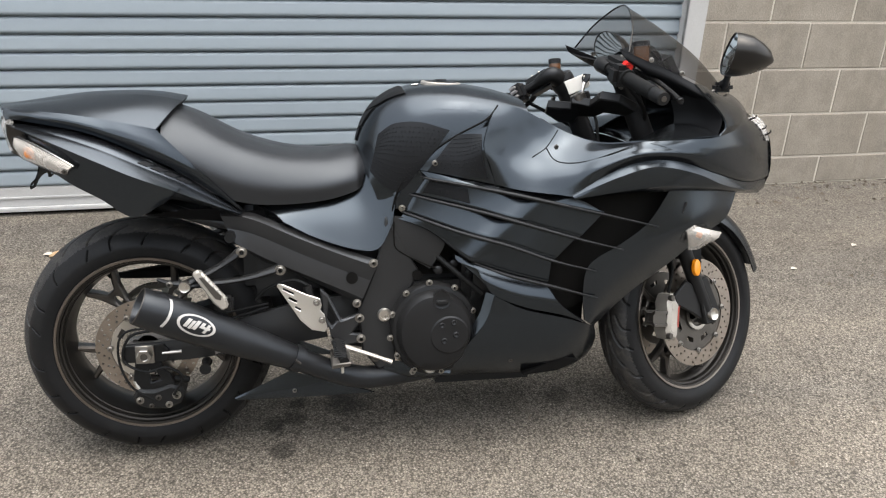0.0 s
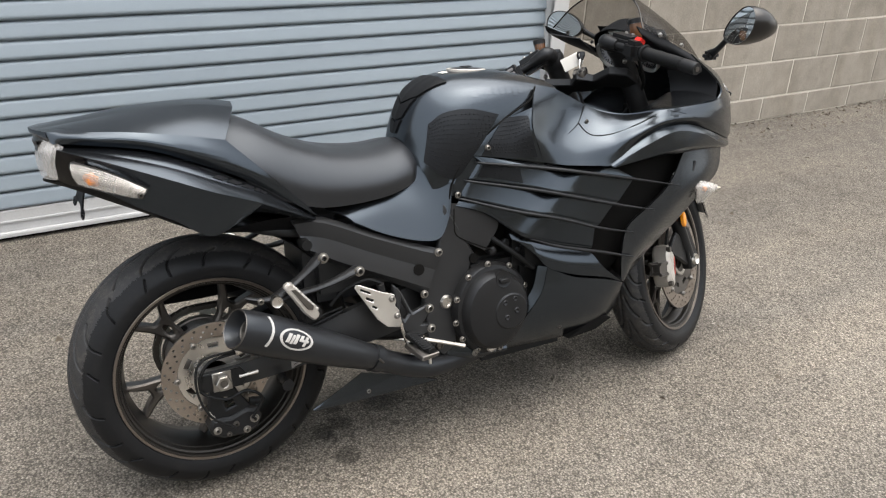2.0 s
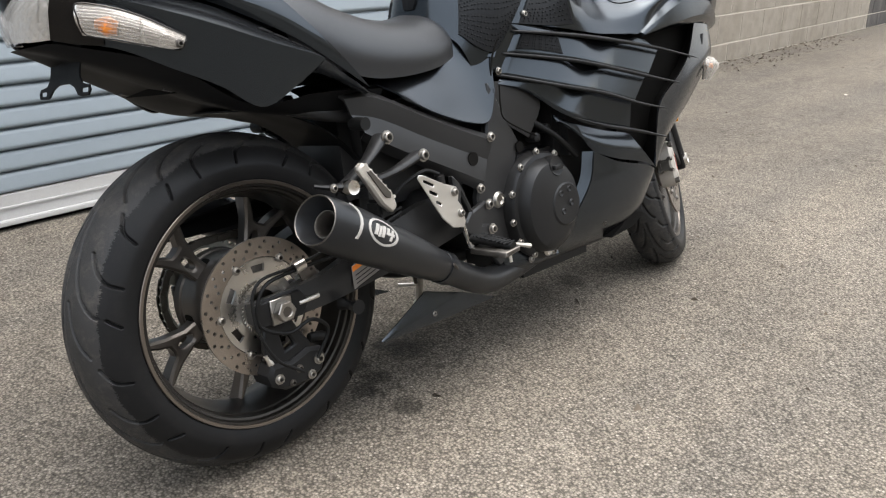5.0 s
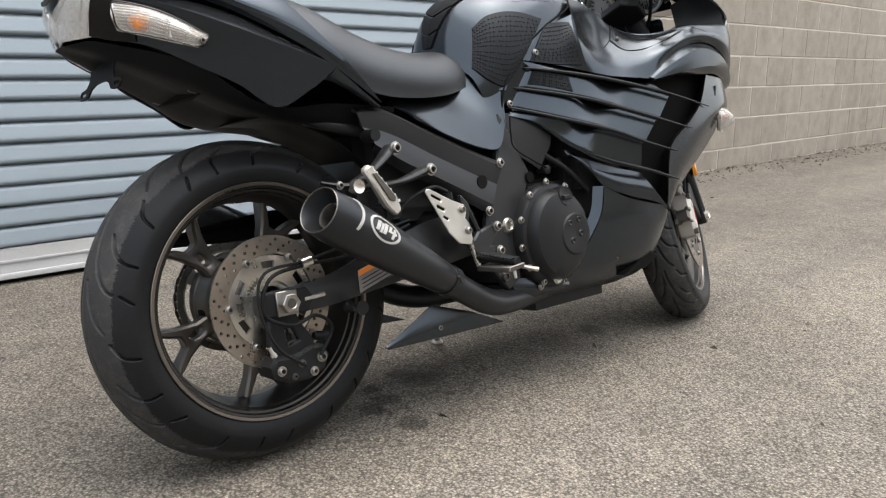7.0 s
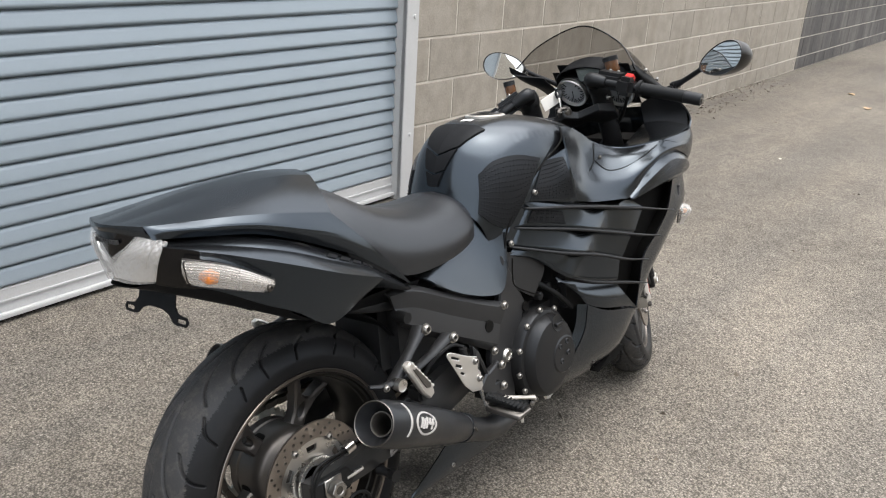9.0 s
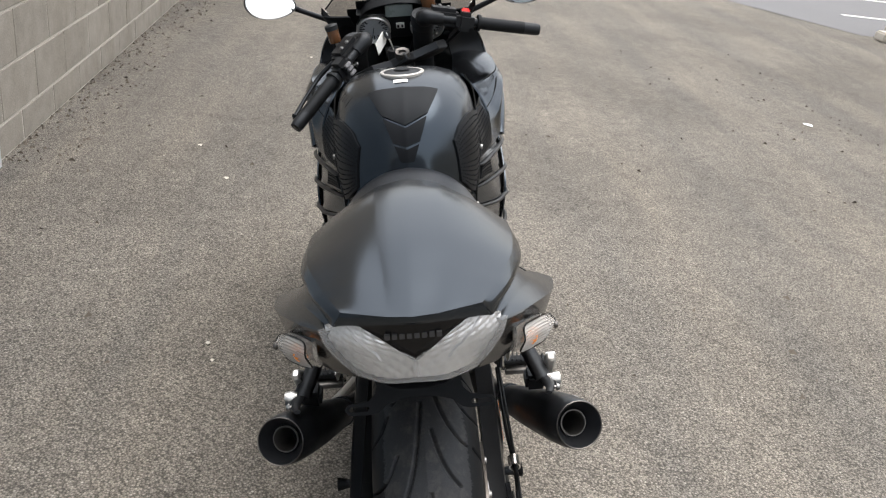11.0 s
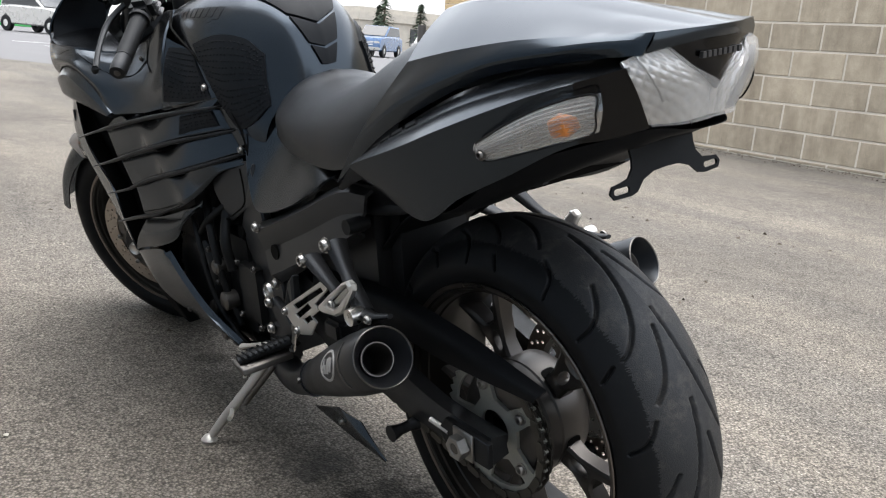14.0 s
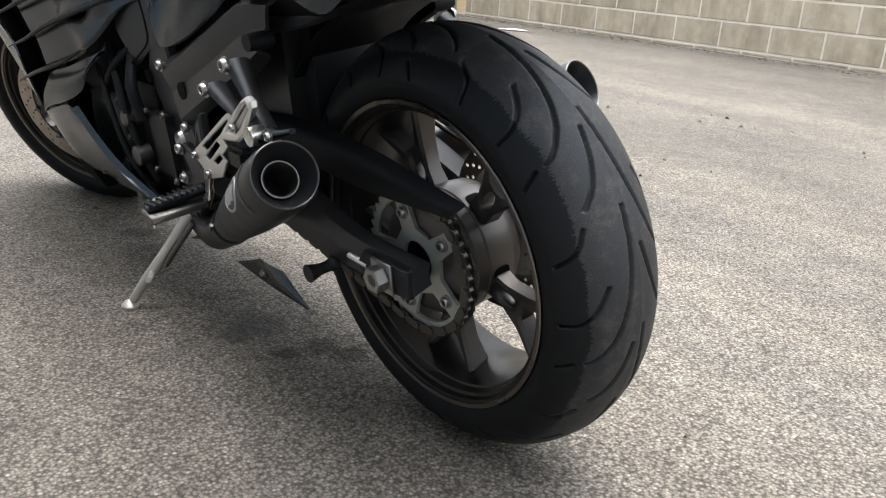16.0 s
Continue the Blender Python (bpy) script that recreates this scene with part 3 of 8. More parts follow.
# ---- ground ----
def ground_sheet():
    g = Geo()
    xs = [-60, -12, -4, -1, 2, 6, 9.6, 9.61, 30, 200]
    ys = [-200, -40, -12, -6.9, -3, 0, 1.6, 12, 60, 200]
    v = [(x, y, 0) for x in xs for y in ys]
    g.add(v, grid_faces(len(xs), len(ys)))
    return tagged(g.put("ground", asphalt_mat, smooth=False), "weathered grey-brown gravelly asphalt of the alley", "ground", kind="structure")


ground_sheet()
g = Geo()
g.add([(9.3, -60, 0.004), (90, -60, 0.004), (90, 10, 0.004), (40, 10, 0.004), (13.5, -4.2, 0.004), (11.2, -5.0, 0.004), (9.3, -5.85, 0.004)], [(0, 1, 2, 3, 4, 5, 6)])
tagged(g.put("road", road_mat, smooth=False), "dark street asphalt beyond the alley's end", "road", kind="structure")
for k in range(7):
    g = box_geo((11.2 + 2.7 * k, -12.6, 0.006), (11.32 + 2.7 * k, -6.6 + 0.25 * k, 0.010))
    tagged(g.put("parking_line", line_white, smooth=False), "worn white painted parking line on the street", "road marking", "parking lines", "structure")

# ---- wall with the roller door ----
WALL_A = radians(2.9)
WALL = Matrix.Rotation(WALL_A, 4, "Z") @ Matrix.Translation((0, 1.683, 0))
DOOR_L, DOOR_R, DOOR_TOP = -3.4, 2.29, 3.0


def block_mesh(length, height, depth, cut=0.004):
    g = Geo()
    L, H = length / 2, height / 2
    c = cut
    v = [(-L, 0, -H), (L, 0, -H), (L, 0, H), (-L, 0, H), (-L, -depth + c, -H), (L, -depth + c, -H), (L, -depth + c, H), (-L, -depth + c, H),
         (-L + c, -depth, -H + c), (L - c, -depth, -H + c), (L - c, -depth, H - c), (-L + c, -depth, H - c)]
    f = [(0, 1, 5, 4), (1, 2, 6, 5), (2, 3, 7, 6), (3, 0, 4, 7), (4, 5, 9, 8), (5, 6, 10, 9), (6, 7, 11, 10), (7, 4, 8, 11), (8, 9, 10, 11)]
    return g.add(v, f)


def block_wall(name, m, u0, u1, z_first, course, length, shift, top, near, mat, label, pieces=150, openings=(), gap=0.009, proud=0.006, backing=0.2, mortar=None):
    """Running-bond blocks that stand proud of their mortar. near: the stretch whose blocks are single parts."""
    back = Geo()
    cuts = sorted({u0, u1, *[c for o in openings for c in o[:2]]})
    for a, b in zip(cuts, cuts[1:]):
        z0 = max([o[2] for o in openings if o[0] <= a and b <= o[1]], default=-0.05)
        bx = box_geo((a, 0.0, z0), (b, backing, top))
        back.add(bx.v, bx.f)
    wall = back.put(name, mortar or mortar_light, smooth=False)
    wall.matrix_world = m
    tagged(wall, label, "wall", kind="structure")
    rows = []
    z = z_first - course
    while z < top - 0.02:
        rows.append((max(z, 0.0), z + course))
        z += course
    single, rest, shared = [], Geo(), {}
    rnd = random.Random(name)
    for k, (za, zb) in enumerate(rows):
        u = u0 - ((u0 - shift - (length / 2 if k % 2 else 0)) % length)
        while u < u1:
            a, b = max(u, u0), min(u + length, u1)
            u += length
            if b - a < 0.03 or zb - za < 0.03 or any(a < o[1] - 0.001 and b > o[0] + 0.001 and zb <= o[2] + 0.12 for o in openings):
                fit_a = [o for o in openings if a < o[1] and b > o[0] and zb <= o[2] + 0.12]
                if not fit_a or b - a < 0.03:
                    continue
                o = fit_a[0]
                if b > o[1] + 0.03 and a < o[1]:
                    a = o[1]
                elif a < o[0] - 0.03 and b > o[0]:
                    b = o[0]
                else:
                    continue
            key = (round(b - a - gap, 3), round(zb - za - gap, 3))
            at = ((a + b) / 2, rnd.uniform(-0.0015, 0.0015), (za + zb) / 2)
            if near[0] <= (a + b) / 2 <= near[1] and zb < near[2] and len(single) < pieces:
                if key not in shared:
                    g = block_mesh(*key, proud)
                    me = bpy.data.meshes.new("block")
                    me.from_pydata(g.v, [], g.f)
                    me.materials.append(mat)
                    shared[key] = me
                ob = new("block", shared[key])
                ob.parent = wall
                ob.location = at
                single.append(ob)
            else:
                g = block_mesh(*key, proud)
                rest.add([(p[0] + at[0], p[1] + at[1], p[2] + at[2]) for p in g.v], g.f)
    if rest.v:
        ob = mesh_ob("far_blocks", rest.v, rest.f, mat, wall, smooth=False)
        ob["kind"] = "stuff"
    return wall


def roller_door():
    door = new("door_1")
    door.matrix_world = WALL
    tagged(door, "closed pale blue-grey steel roller door with horizontal slats", "roller door", kind="structure")
    pitch, y = 0.0715, 0.045
    prof = [(0.006, 0.0), (-0.006, 0.001), (-0.0125, 0.005), (-0.0150, 0.0105), (-0.0140, 0.017), (-0.0105, 0.032), (-0.0065, 0.050), (-0.0025, 0.0625), (0.003, 0.0655), (0.010, 0.0665), (0.010, 0.0715), (0.014, 0.0715), (0.014, 0.0)]
    g = Geo()
    n = len(prof)
    for u in (DOOR_L, DOOR_R):
        g.add([(u, y + a, b) for a, b in prof], [])
    g.f = [(i, (i + 1) % n, n + (i + 1) % n, n + i) for i in range(n)] + [tuple(range(n)), tuple(range(n, 2 * n))]
    first = g.put("slat", door_slat_mat, door, sharp=50)
    first.location.z = 0.125
    for k in range(1, 41):
        ob = new("slat", first.data)
        ob.parent = door
        ob.location.z = 0.125 + pitch * k
        ob.location.y = 0.0008 * math.sin(2.3 * k)
    g = box_geo((DOOR_L, y - 0.012, 0.022), (DOOR_R, y + 0.02, 0.122), 0.004)
    lip = box_geo((DOOR_L, y - 0.035, 0.018), (DOOR_R, y - 0.012, 0.036), 0.003)
    g.add(lip.v, lip.f)
    rail = box_geo((DOOR_L, y - 0.018, 0.072), (DOOR_R, y - 0.012, 0.080), 0.001)
    g.add(rail.v, rail.f)
    g.put("bottom_bar", door_frame_mat, door, "pale steel bottom bar")
    seal = box_geo((DOOR_L, y - 0.006, 0.0), (DOOR_R, y + 0.012, 0.022), 0.003)
    seal.put("rubber_seal", gap_black, door)
    for u, s in ((DOOR_R, 1), (DOOR_L, -1)):
        a, b = sorted((u - 0.012 * s, u + 0.085 * s))
        g = box_geo((a, -0.028, 0.0), (b, 0.0, DOOR_TOP), 0.003)
        c, d = sorted((u - 0.012 * s, u + 0.0 * s))
        inner = box_geo((c, -0.027, 0.0), (d, 0.05, DOOR_TOP), 0.002)
        g.add(inner.v, inner.f)
        g.put("door_jamb", door_frame_mat, door, "white painted steel door jamb")
        for z in (0.35, 0.95, 1.55, 2.15):
            lathe_geo([(-0.006, 0.0), (-0.006, 0.008), (0, 0.011)], 10, (u + 0.05 * s, -0.028, z)).put("bolt", door_frame_mat, door)
    g = box_geo((DOOR_L - 0.09, -0.03, DOOR_TOP), (DOOR_R + 0.09, 0.05, DOOR_TOP + 0.30), 0.004)
    g.put("door_hood", door_frame_mat, door, "white sheet steel door hood")
    return door


block_wall("wall_north", WALL, -9.0, 9.55, 0.149, 0.2275, 0.45, 2.73, 3.55, (2.3, 9.5, 1.75), block_tan,
           "tan painted concrete block wall beside the roller door", 150, [(DOOR_L - 0.09, DOOR_R + 0.086, DOOR_TOP + 0.1)], proud=0.0035, gap=0.0085)
block_wall("wall_north_far", WALL, 9.56, 19.0, 0.149, 0.2275, 0.45, 2.73, 3.55, (9.4, 13.0, 1.2), block_dark,
           "dark grey painted concrete block wall farther along the alley", 60)
# added unseen sheet; its near-black colour stands for the dark behind the door
back_sheet = box_geo((DOOR_L - 0.3, 0.21, -0.02), (DOOR_R + 0.3, 0.25, 3.55)).put("dark_back_sheet", gap_black, smooth=False)
back_sheet.matrix_world = WALL
tagged(back_sheet, "added near-black sheet standing for the dark space behind the roller door", "wall", kind="structure")
roller_door()

# ---- opposite wall ----
OPP = Matrix.Rotation(radians(-2.0), 4, "Z") @ Matrix.Translation((0, -6.85, 0)) @ Matrix.Rotation(math.pi, 4, "Z")
block_wall("wall_south", OPP, -8.1, 12.0, 0.045, 0.26, 0.55, 0.0, 3.2, (-7.9, -1.4, 1.7), block_old,
           "weathered unpainted concrete block wall across the alley", 150, gap=0.020, proud=0.006, mortar=mortar_pale)


def brick_pier():
    core = box_geo((8.15, -8.2, 0.0), (8.85, -6.75, 3.2)).put("brick_pier", mortar_light, smooth=False)
    tagged(core, "yellow brick pier at the corner of the block wall", "wall", kind="structure")
    rnd = random.Random(4)
    shared = {}
    rows = 56
    for k in range(rows):
        z = 0.02 + 0.075 * k
        for face in range(2):
            n = 3
            for j in range(n + 1):
                a, b = max(0, j * 0.235 - (0.117 if k % 2 else 0)), min(0.70, (j + 1) * 0.235 - (0.117 if k % 2 else 0))
                if b - a < 0.03 or k > 26:
                    continue
                key = round(b - a - 0.01, 3)
                if key not in shared:
                    g = block_mesh(key, 0.064, 0.006, 0.002)
                    me = bpy.data.meshes.new("brick")
                    me.from_pydata(g.v, [], g.f)
                    me.materials.append(brick_yellow)
                    shared[key] = me
                ob = new("brick", shared[key])
                ob.parent = core
                if face == 0:
                    ob.location = (8.15 + (a + b) / 2, -6.75, z + 0.035)
                    ob.rotation_euler = (0, 0, math.pi)
                else:
                    ob.location = (8.15, -6.75 - (a + b) / 2, z + 0.035)
                    ob.rotation_euler = (0, 0, -math.pi / 2)
    return core


brick_pier()

# ---- motorcycle ----
# Built upright in its own frame: x ahead from the rear axle, y to its left, z up; then leaned on its side stand.
BIKE = new("motorcycle")
BIKE.matrix_world = Matrix.Translation((0, 0.0023, 0.0037)) @ Matrix.Rotation(radians(-9.87), 4, "X")
tagged(BIKE, "satin black sport motorcycle leaning on its side stand", "motorcycle")
AXLE = Vector((0, 0, 0.311))
# everything that turns with the bars: 27.4 degrees to the left about the raked head
_head = Vector((1.13, 0, 0.9))
STEER = Matrix.Translation(_head) @ Matrix.Rotation(radians(27.4), 4, Vector((-math.sin(radians(24)), 0, math.cos(radians(24))))) @ Matrix.Translation(-_head)
SIDES = (-1, 1)


def flip(rows, s):
    """Rows given with half widths, laid on the side s."""
    return [[(x, s * w, z) for x, w, z in r] for r in rows]


def panel(name, rows, mat, s, nu=28, nv=14, thick=0.004, parent=None, label="", sharp=32):
    return shell(surf(flip(rows, s), nu, nv), thick).put(name, mat, parent or BIKE, label, sharp=sharp)


def along(p0, p1):
    """The matrix that lays the y axis from p0 towards p1."""
    d = Vector(p1) - Vector(p0)
    return Matrix.Translation(p0) @ d.to_track_quat("Y", "Z").to_matrix().to_4x4()


def turned(name, profile, p0, p1, mat, parent=None, n=32, closed=False, label="", sharp=38):
    return lathe_geo(profile, n, closed=closed).moved(along(p0, p1)).put(name, mat, parent or BIKE, label, sharp=sharp)


def bolt(p, s, r=0.008, mat=None, parent=None, m=None):
    """A socket bolt whose head faces the side s."""
    prof = [(0, r * 1.25), (-0.25 * r, r * 1.3), (-0.3 * r, r), (-0.85 * r, r * 0.95), (-r, r * 0.82), (-r, r * 0.56), (-0.9 * r, r * 0.52), (0.9 * r, r * 0.50), (0.9 * r, 0.0)]
    g = lathe_geo([(a, b) for a, b in prof], 14)
    g.moved(Matrix.Translation(p) @ (Matrix.Rotation(math.pi, 4, "Z") if s > 0 else Matrix()))
    if m:
        g.moved(m)
    return g.put("bolt", bolt_steel if mat in (None, steel) else mat, parent or BIKE)


def plate(name, outline, y0, y1, mat, parent=None, holes=(), label="", bevel=0.0015, smooth_n=0, m=None):
    bm = plate_bm(outline, y0, y1, holes, bevel, smooth_n)
    if m:
        bmesh.ops.transform(bm, matrix=m, verts=bm.verts)
    return part(name, bm, mat, parent or BIKE, label)


def tube(name, pts, r, mat, parent=None, n=12, flat=1.0, m=None, label="", samples=None):
    g = tube_geo(pts, r, n, samples, flat)
    if m:
        g.moved(m)
    return g.put(name, mat, parent or BIKE, label)


# ---- wheels ----
GROOVES = [
    [(0.000, 0.005), (0.045, 0.010), (0.085, 0.020), (0.118, 0.036), (0.138, 0.056), (0.144, 0.070)],
    [(0.066, 0.046), (0.088, 0.062), (0.100, 0.082), (0.102, 0.106)],
    [(0.128, 0.010), (0.156, 0.020), (0.180, 0.035), (0.194, 0.052)],
    [(0.010, 0.062), (0.030, 0.078), (0.038, 0.104)],
    [(0.146, 0.086), (0.156, 0.108)],
]


def tyre(center, prof, around, pitch_n, scale, parent, m=None, across=60, name="tyre", label=""):
    """A tyre with cut tread grooves. prof: (y, r) from the crown to the bead of one side."""
    half = spline([(a, 0, b) for a, b in prof], across)[:, [0, 2]]
    full = np.vstack([half[::-1] * [1, 1], (half * [-1, 1])[1:]])
    seg = np.r_[0, np.cumsum(np.linalg.norm(np.diff(half, axis=0), axis=1))]
    arc = np.r_[seg[::-1], -seg[1:]]
    d = np.gradient(full, axis=0)
    nrm = np.stack([-d[:, 1], d[:, 0]], 1)
    nrm /= np.linalg.norm(nrm, axis=1, keepdims=True)
    if nrm[len(full) // 2, 1] < 0:
        nrm = -nrm
    th = np.linspace(0, 2 * np.pi, around, endpoint=False)
    crown = prof[0][1]
    S, V = np.meshgrid(th * crown, arc, indexing="ij")
    pitch = 2 * np.pi * crown / pitch_n
    depth = np.zeros_like(S)
    for side in (1, -1):
        s0 = (S + (0 if side > 0 else pitch * 0.45)) % pitch
        v0 = V * side
        for line in [[(a, b) for a, _, b in spline([(p, 0, q) for p, q in k], 9)] for k in GROOVES]:
            for (a0, b0), (a1, b1) in zip(line, line[1:]):
                a0s, a1s, b0s, b1s = a0 * pitch / 0.2, a1 * pitch / 0.2, b0 * scale, b1 * scale
                for wrap in (0, pitch):
                    dx, dy = a1s - a0s, b1s - b0s
                    t = np.clip(((s0 + wrap - a0s) * dx + (v0 - b0s) * dy) / (dx * dx + dy * dy), 0, 1)
                    dist = np.hypot(s0 + wrap - a0s - t * dx, v0 - b0s - t * dy)
                    depth = np.maximum(depth, np.clip((0.0034 - dist) / 0.0018, 0, 1) * 0.0065)
    y = full[None, :, 0] - nrm[None, :, 0] * depth
    r = full[None, :, 1] - nrm[None, :, 1] * depth
    v = np.stack([r * np.cos(th)[:, None], y, r * np.sin(th)[:, None]], -1) + np.array(center)
    v = v.reshape(-1, 3)
    if m is not None:
        mm = np.array(m)
        v = v @ mm[:3, :3].T + mm[:3, 3]
    nv, nu = around, len(full)
    me = bpy.data.meshes.new(name)
    idx = np.arange(nv * nu).reshape(nv, nu)
    nxt = np.roll(idx, -1, 0)
    quads = np.stack([idx[:, :-1], idx[:, 1:], nxt[:, 1:], nxt[:, :-1]], -1).reshape(-1, 4)
    me.from_pydata(v.tolist(), [], quads.tolist())
    me.materials.append(rubber)
    me.materials.append(tread)
    # the worn band ends in a ragged line
    rnd = np.random.RandomState(around)
    ragged = 0.49 + 0.012 * np.sin(9 * th + 1.0) + 0.010 * np.sin(23 * th) + 0.030 * (rnd.rand(nv) - 0.5)
    wide = np.abs((arc[:-1] + arc[1:]) / 2)[None, :] < seg[-1] * (ragged[:, None] + 0.022 * (rnd.rand(nv, len(full) - 1) - 0.5))
    me.polygons.foreach_set("material_index", wide.astype(np.int32).ravel())
    me.shade_smooth()
    bm = bmesh.new()
    bm.from_mesh(me)
    bmesh.ops.recalc_face_normals(bm, faces=bm.faces)
    bm.to_mesh(me)
    bm.free()
    ob = new(name, me)
    ob.parent = parent
    if label:
        ob["label"] = label
    return ob


def spoke_y(angle, r_rim, spread, y, thick, wide=1.0):
    """One Y spoke of a cast wheel: a flat stalk with a window where it forks into two slim arms."""
    half = [(0.045, 0.022), (0.088, 0.0190), (0.112, 0.0185), (0.150, 0.0310), (r_rim, spread), (r_rim, spread - 0.0105), (0.170, 0.0225), (0.152, 0.0115)]
    pts = [(r, -q * wide) for r, q in half] + [(0.150, 0.0)] + [(r, q * wide) for r, q in half[::-1]]
    bm = plate_bm(pts, y - thick / 2, y + thick / 2, [[(0.120 + 0.017 * math.cos(k), 0.0088 * math.sin(k)) for k in np.linspace(0, 2 * math.pi, 14, endpoint=False)]], 0.0045)
    for v in bm.verts:
        # thicker towards the hub and the rim
        v.co.y = y + (v.co.y - y) * (1.25 - 0.45 * math.sin(math.pi * min(1, max(0, (v.co.x - 0.045) / (r_rim - 0.045)))))
    bmesh.ops.rotate(bm, verts=bm.verts, cent=(0, 0, 0), matrix=Matrix.Rotation(-angle, 3, "Y"))
    return bm


def disc_plate(r_out, r_in, thick, holes, rows, hole_r=0.0035, wavy=0.0):
    out = [((r_out + wavy * math.cos(k / 96 * 2 * math.pi * 12)) * math.cos(2 * math.pi * k / 96), (r_out + wavy * math.cos(k / 96 * 2 * math.pi * 12)) * math.sin(2 * math.pi * k / 96)) for k in range(96)]
    hs = [ring(0, 0, r_in, 48)]
    for j in range(rows):
        rr = r_in + (r_out - r_in) * (j + 0.8) / (rows + 0.6)
        for k in range(holes):
            a = 2 * math.pi * (k + 0.5 * (j % 2) + 0.15 * j) / holes
            hs.append(ring(rr * math.cos(a), rr * math.sin(a), hole_r, 8))
    return plate_bm(out, -thick / 2, thick / 2, hs, 0)


def wheel(name, center, width, tyre_prof, around, pitch_n, scale, m, front):
    c = Vector(center)
    M = (m or Matrix()) @ Matrix.Translation(c)
    h = width / 2
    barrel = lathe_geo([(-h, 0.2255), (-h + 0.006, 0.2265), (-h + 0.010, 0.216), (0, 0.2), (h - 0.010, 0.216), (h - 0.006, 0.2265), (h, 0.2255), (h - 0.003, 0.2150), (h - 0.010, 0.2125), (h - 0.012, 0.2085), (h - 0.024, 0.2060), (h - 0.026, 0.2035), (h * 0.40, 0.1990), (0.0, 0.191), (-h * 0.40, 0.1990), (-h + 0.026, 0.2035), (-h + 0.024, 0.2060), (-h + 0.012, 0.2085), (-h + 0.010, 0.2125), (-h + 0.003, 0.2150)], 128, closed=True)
    wh = barrel.moved(M).put(name, barrel_dark, BIKE, "dark bronze-grey cast alloy wheel")
    for s in SIDES:
        lip = lathe_geo([(s * (h + 0.0005), 0.2262), (s * (h + 0.002), 0.2250), (s * (h + 0.001), 0.2196), (s * (h - 0.002), 0.2186), (s * (h - 0.004), 0.2235)], 128, closed=True)
        lip.moved(M).put("rim_lip", rim_lip, wh, "thin machined bright rim edge")
    hub_w = 0.055 if front else 0.075
    hub = lathe_geo([(-hub_w, 0.022), (-hub_w, 0.040), (-hub_w * 0.6, 0.050), (0, 0.046), (hub_w * 0.6, 0.050), (hub_w, 0.042), (hub_w, 0.022)] if front else
                    [(-0.075, 0.022), (-0.075, 0.040), (-0.055, 0.046), (-0.040, 0.060), (-0.030, 0.080), (-0.020, 0.088), (0.000, 0.0905), (0.036, 0.0915), (0.039, 0.0885), (0.042, 0.0930), (0.060, 0.0935), (0.066, 0.088), (0.070, 0.05), (0.075, 0.022)], 56)
    hub.moved(M).put("hub", rim_paint, wh)
    if not front:
        # near-black rounded patches on the closed drum, painting the shade of windows between the spokes
        for k in range(5):
            g = Geo()
            pts = []
            for q in np.linspace(0, 2 * math.pi, 24, endpoint=False):
                e = (abs(math.cos(q)) ** 4 + abs(math.sin(q)) ** 4) ** -0.25
                a = 2 * math.pi * (k + 0.5) / 5 - 1.03 + 0.165 * e * math.sin(q)
                pts.append((0.0922 * math.cos(a), 0.016 + 0.014 * e * math.cos(q), 0.0922 * math.sin(a)))
            n = len(pts)
            inner = [(x * 0.93, y, z * 0.93) for x, y, z in pts]
            g.add(pts + inner, [tuple(range(n)), tuple(range(n, 2 * n))] + [(i, (i + 1) % n, n + (i + 1) % n, n + i) for i in range(n)])
            g.moved(M).put("hub_window_dark_patch", gap_black, wh, "near-black rounded patch painting the shade of a window in the hub drum", smooth=False)
    for k in range(5):
        bm = spoke_y(2 * math.pi * k / 5 + (0.35 if front else 1.03), 0.2045, 0.060, 0.0 if front else 0.014, 0.030 if front else 0.036)
        bmesh.ops.transform(bm, matrix=M, verts=bm.verts)
        part("spoke", bm, rim_paint, wh)
    tyre(center, tyre_prof, around, pitch_n, scale, wh, m, 60 if front else 100, label="worn black sport tyre with dusty tread")
    return wh, M


REAR_PROF = [(0, 0.3112), (0.026, 0.3075), (0.051, 0.2968), (0.072, 0.2790), (0.085, 0.259), (0.0870, 0.245), (0.083, 0.230), (0.0775, 0.222)]
FRONT_PROF = [(0, 0.299), (0.022, 0.2965), (0.042, 0.288), (0.056, 0.273), (0.0605, 0.257), (0.059, 0.243), (0.052, 0.231), (0.046, 0.222)]
rear_wheel, RM = wheel("rear_wheel", AXLE, 0.166, REAR_PROF, 1700, 7, 1.0, None, False)
FRONT_C = Vector((1.487, 0, 0.290))
front_wheel, FM = wheel("front_wheel", FRONT_C, 0.100, FRONT_PROF, 900, 8, 0.62, STEER, True)


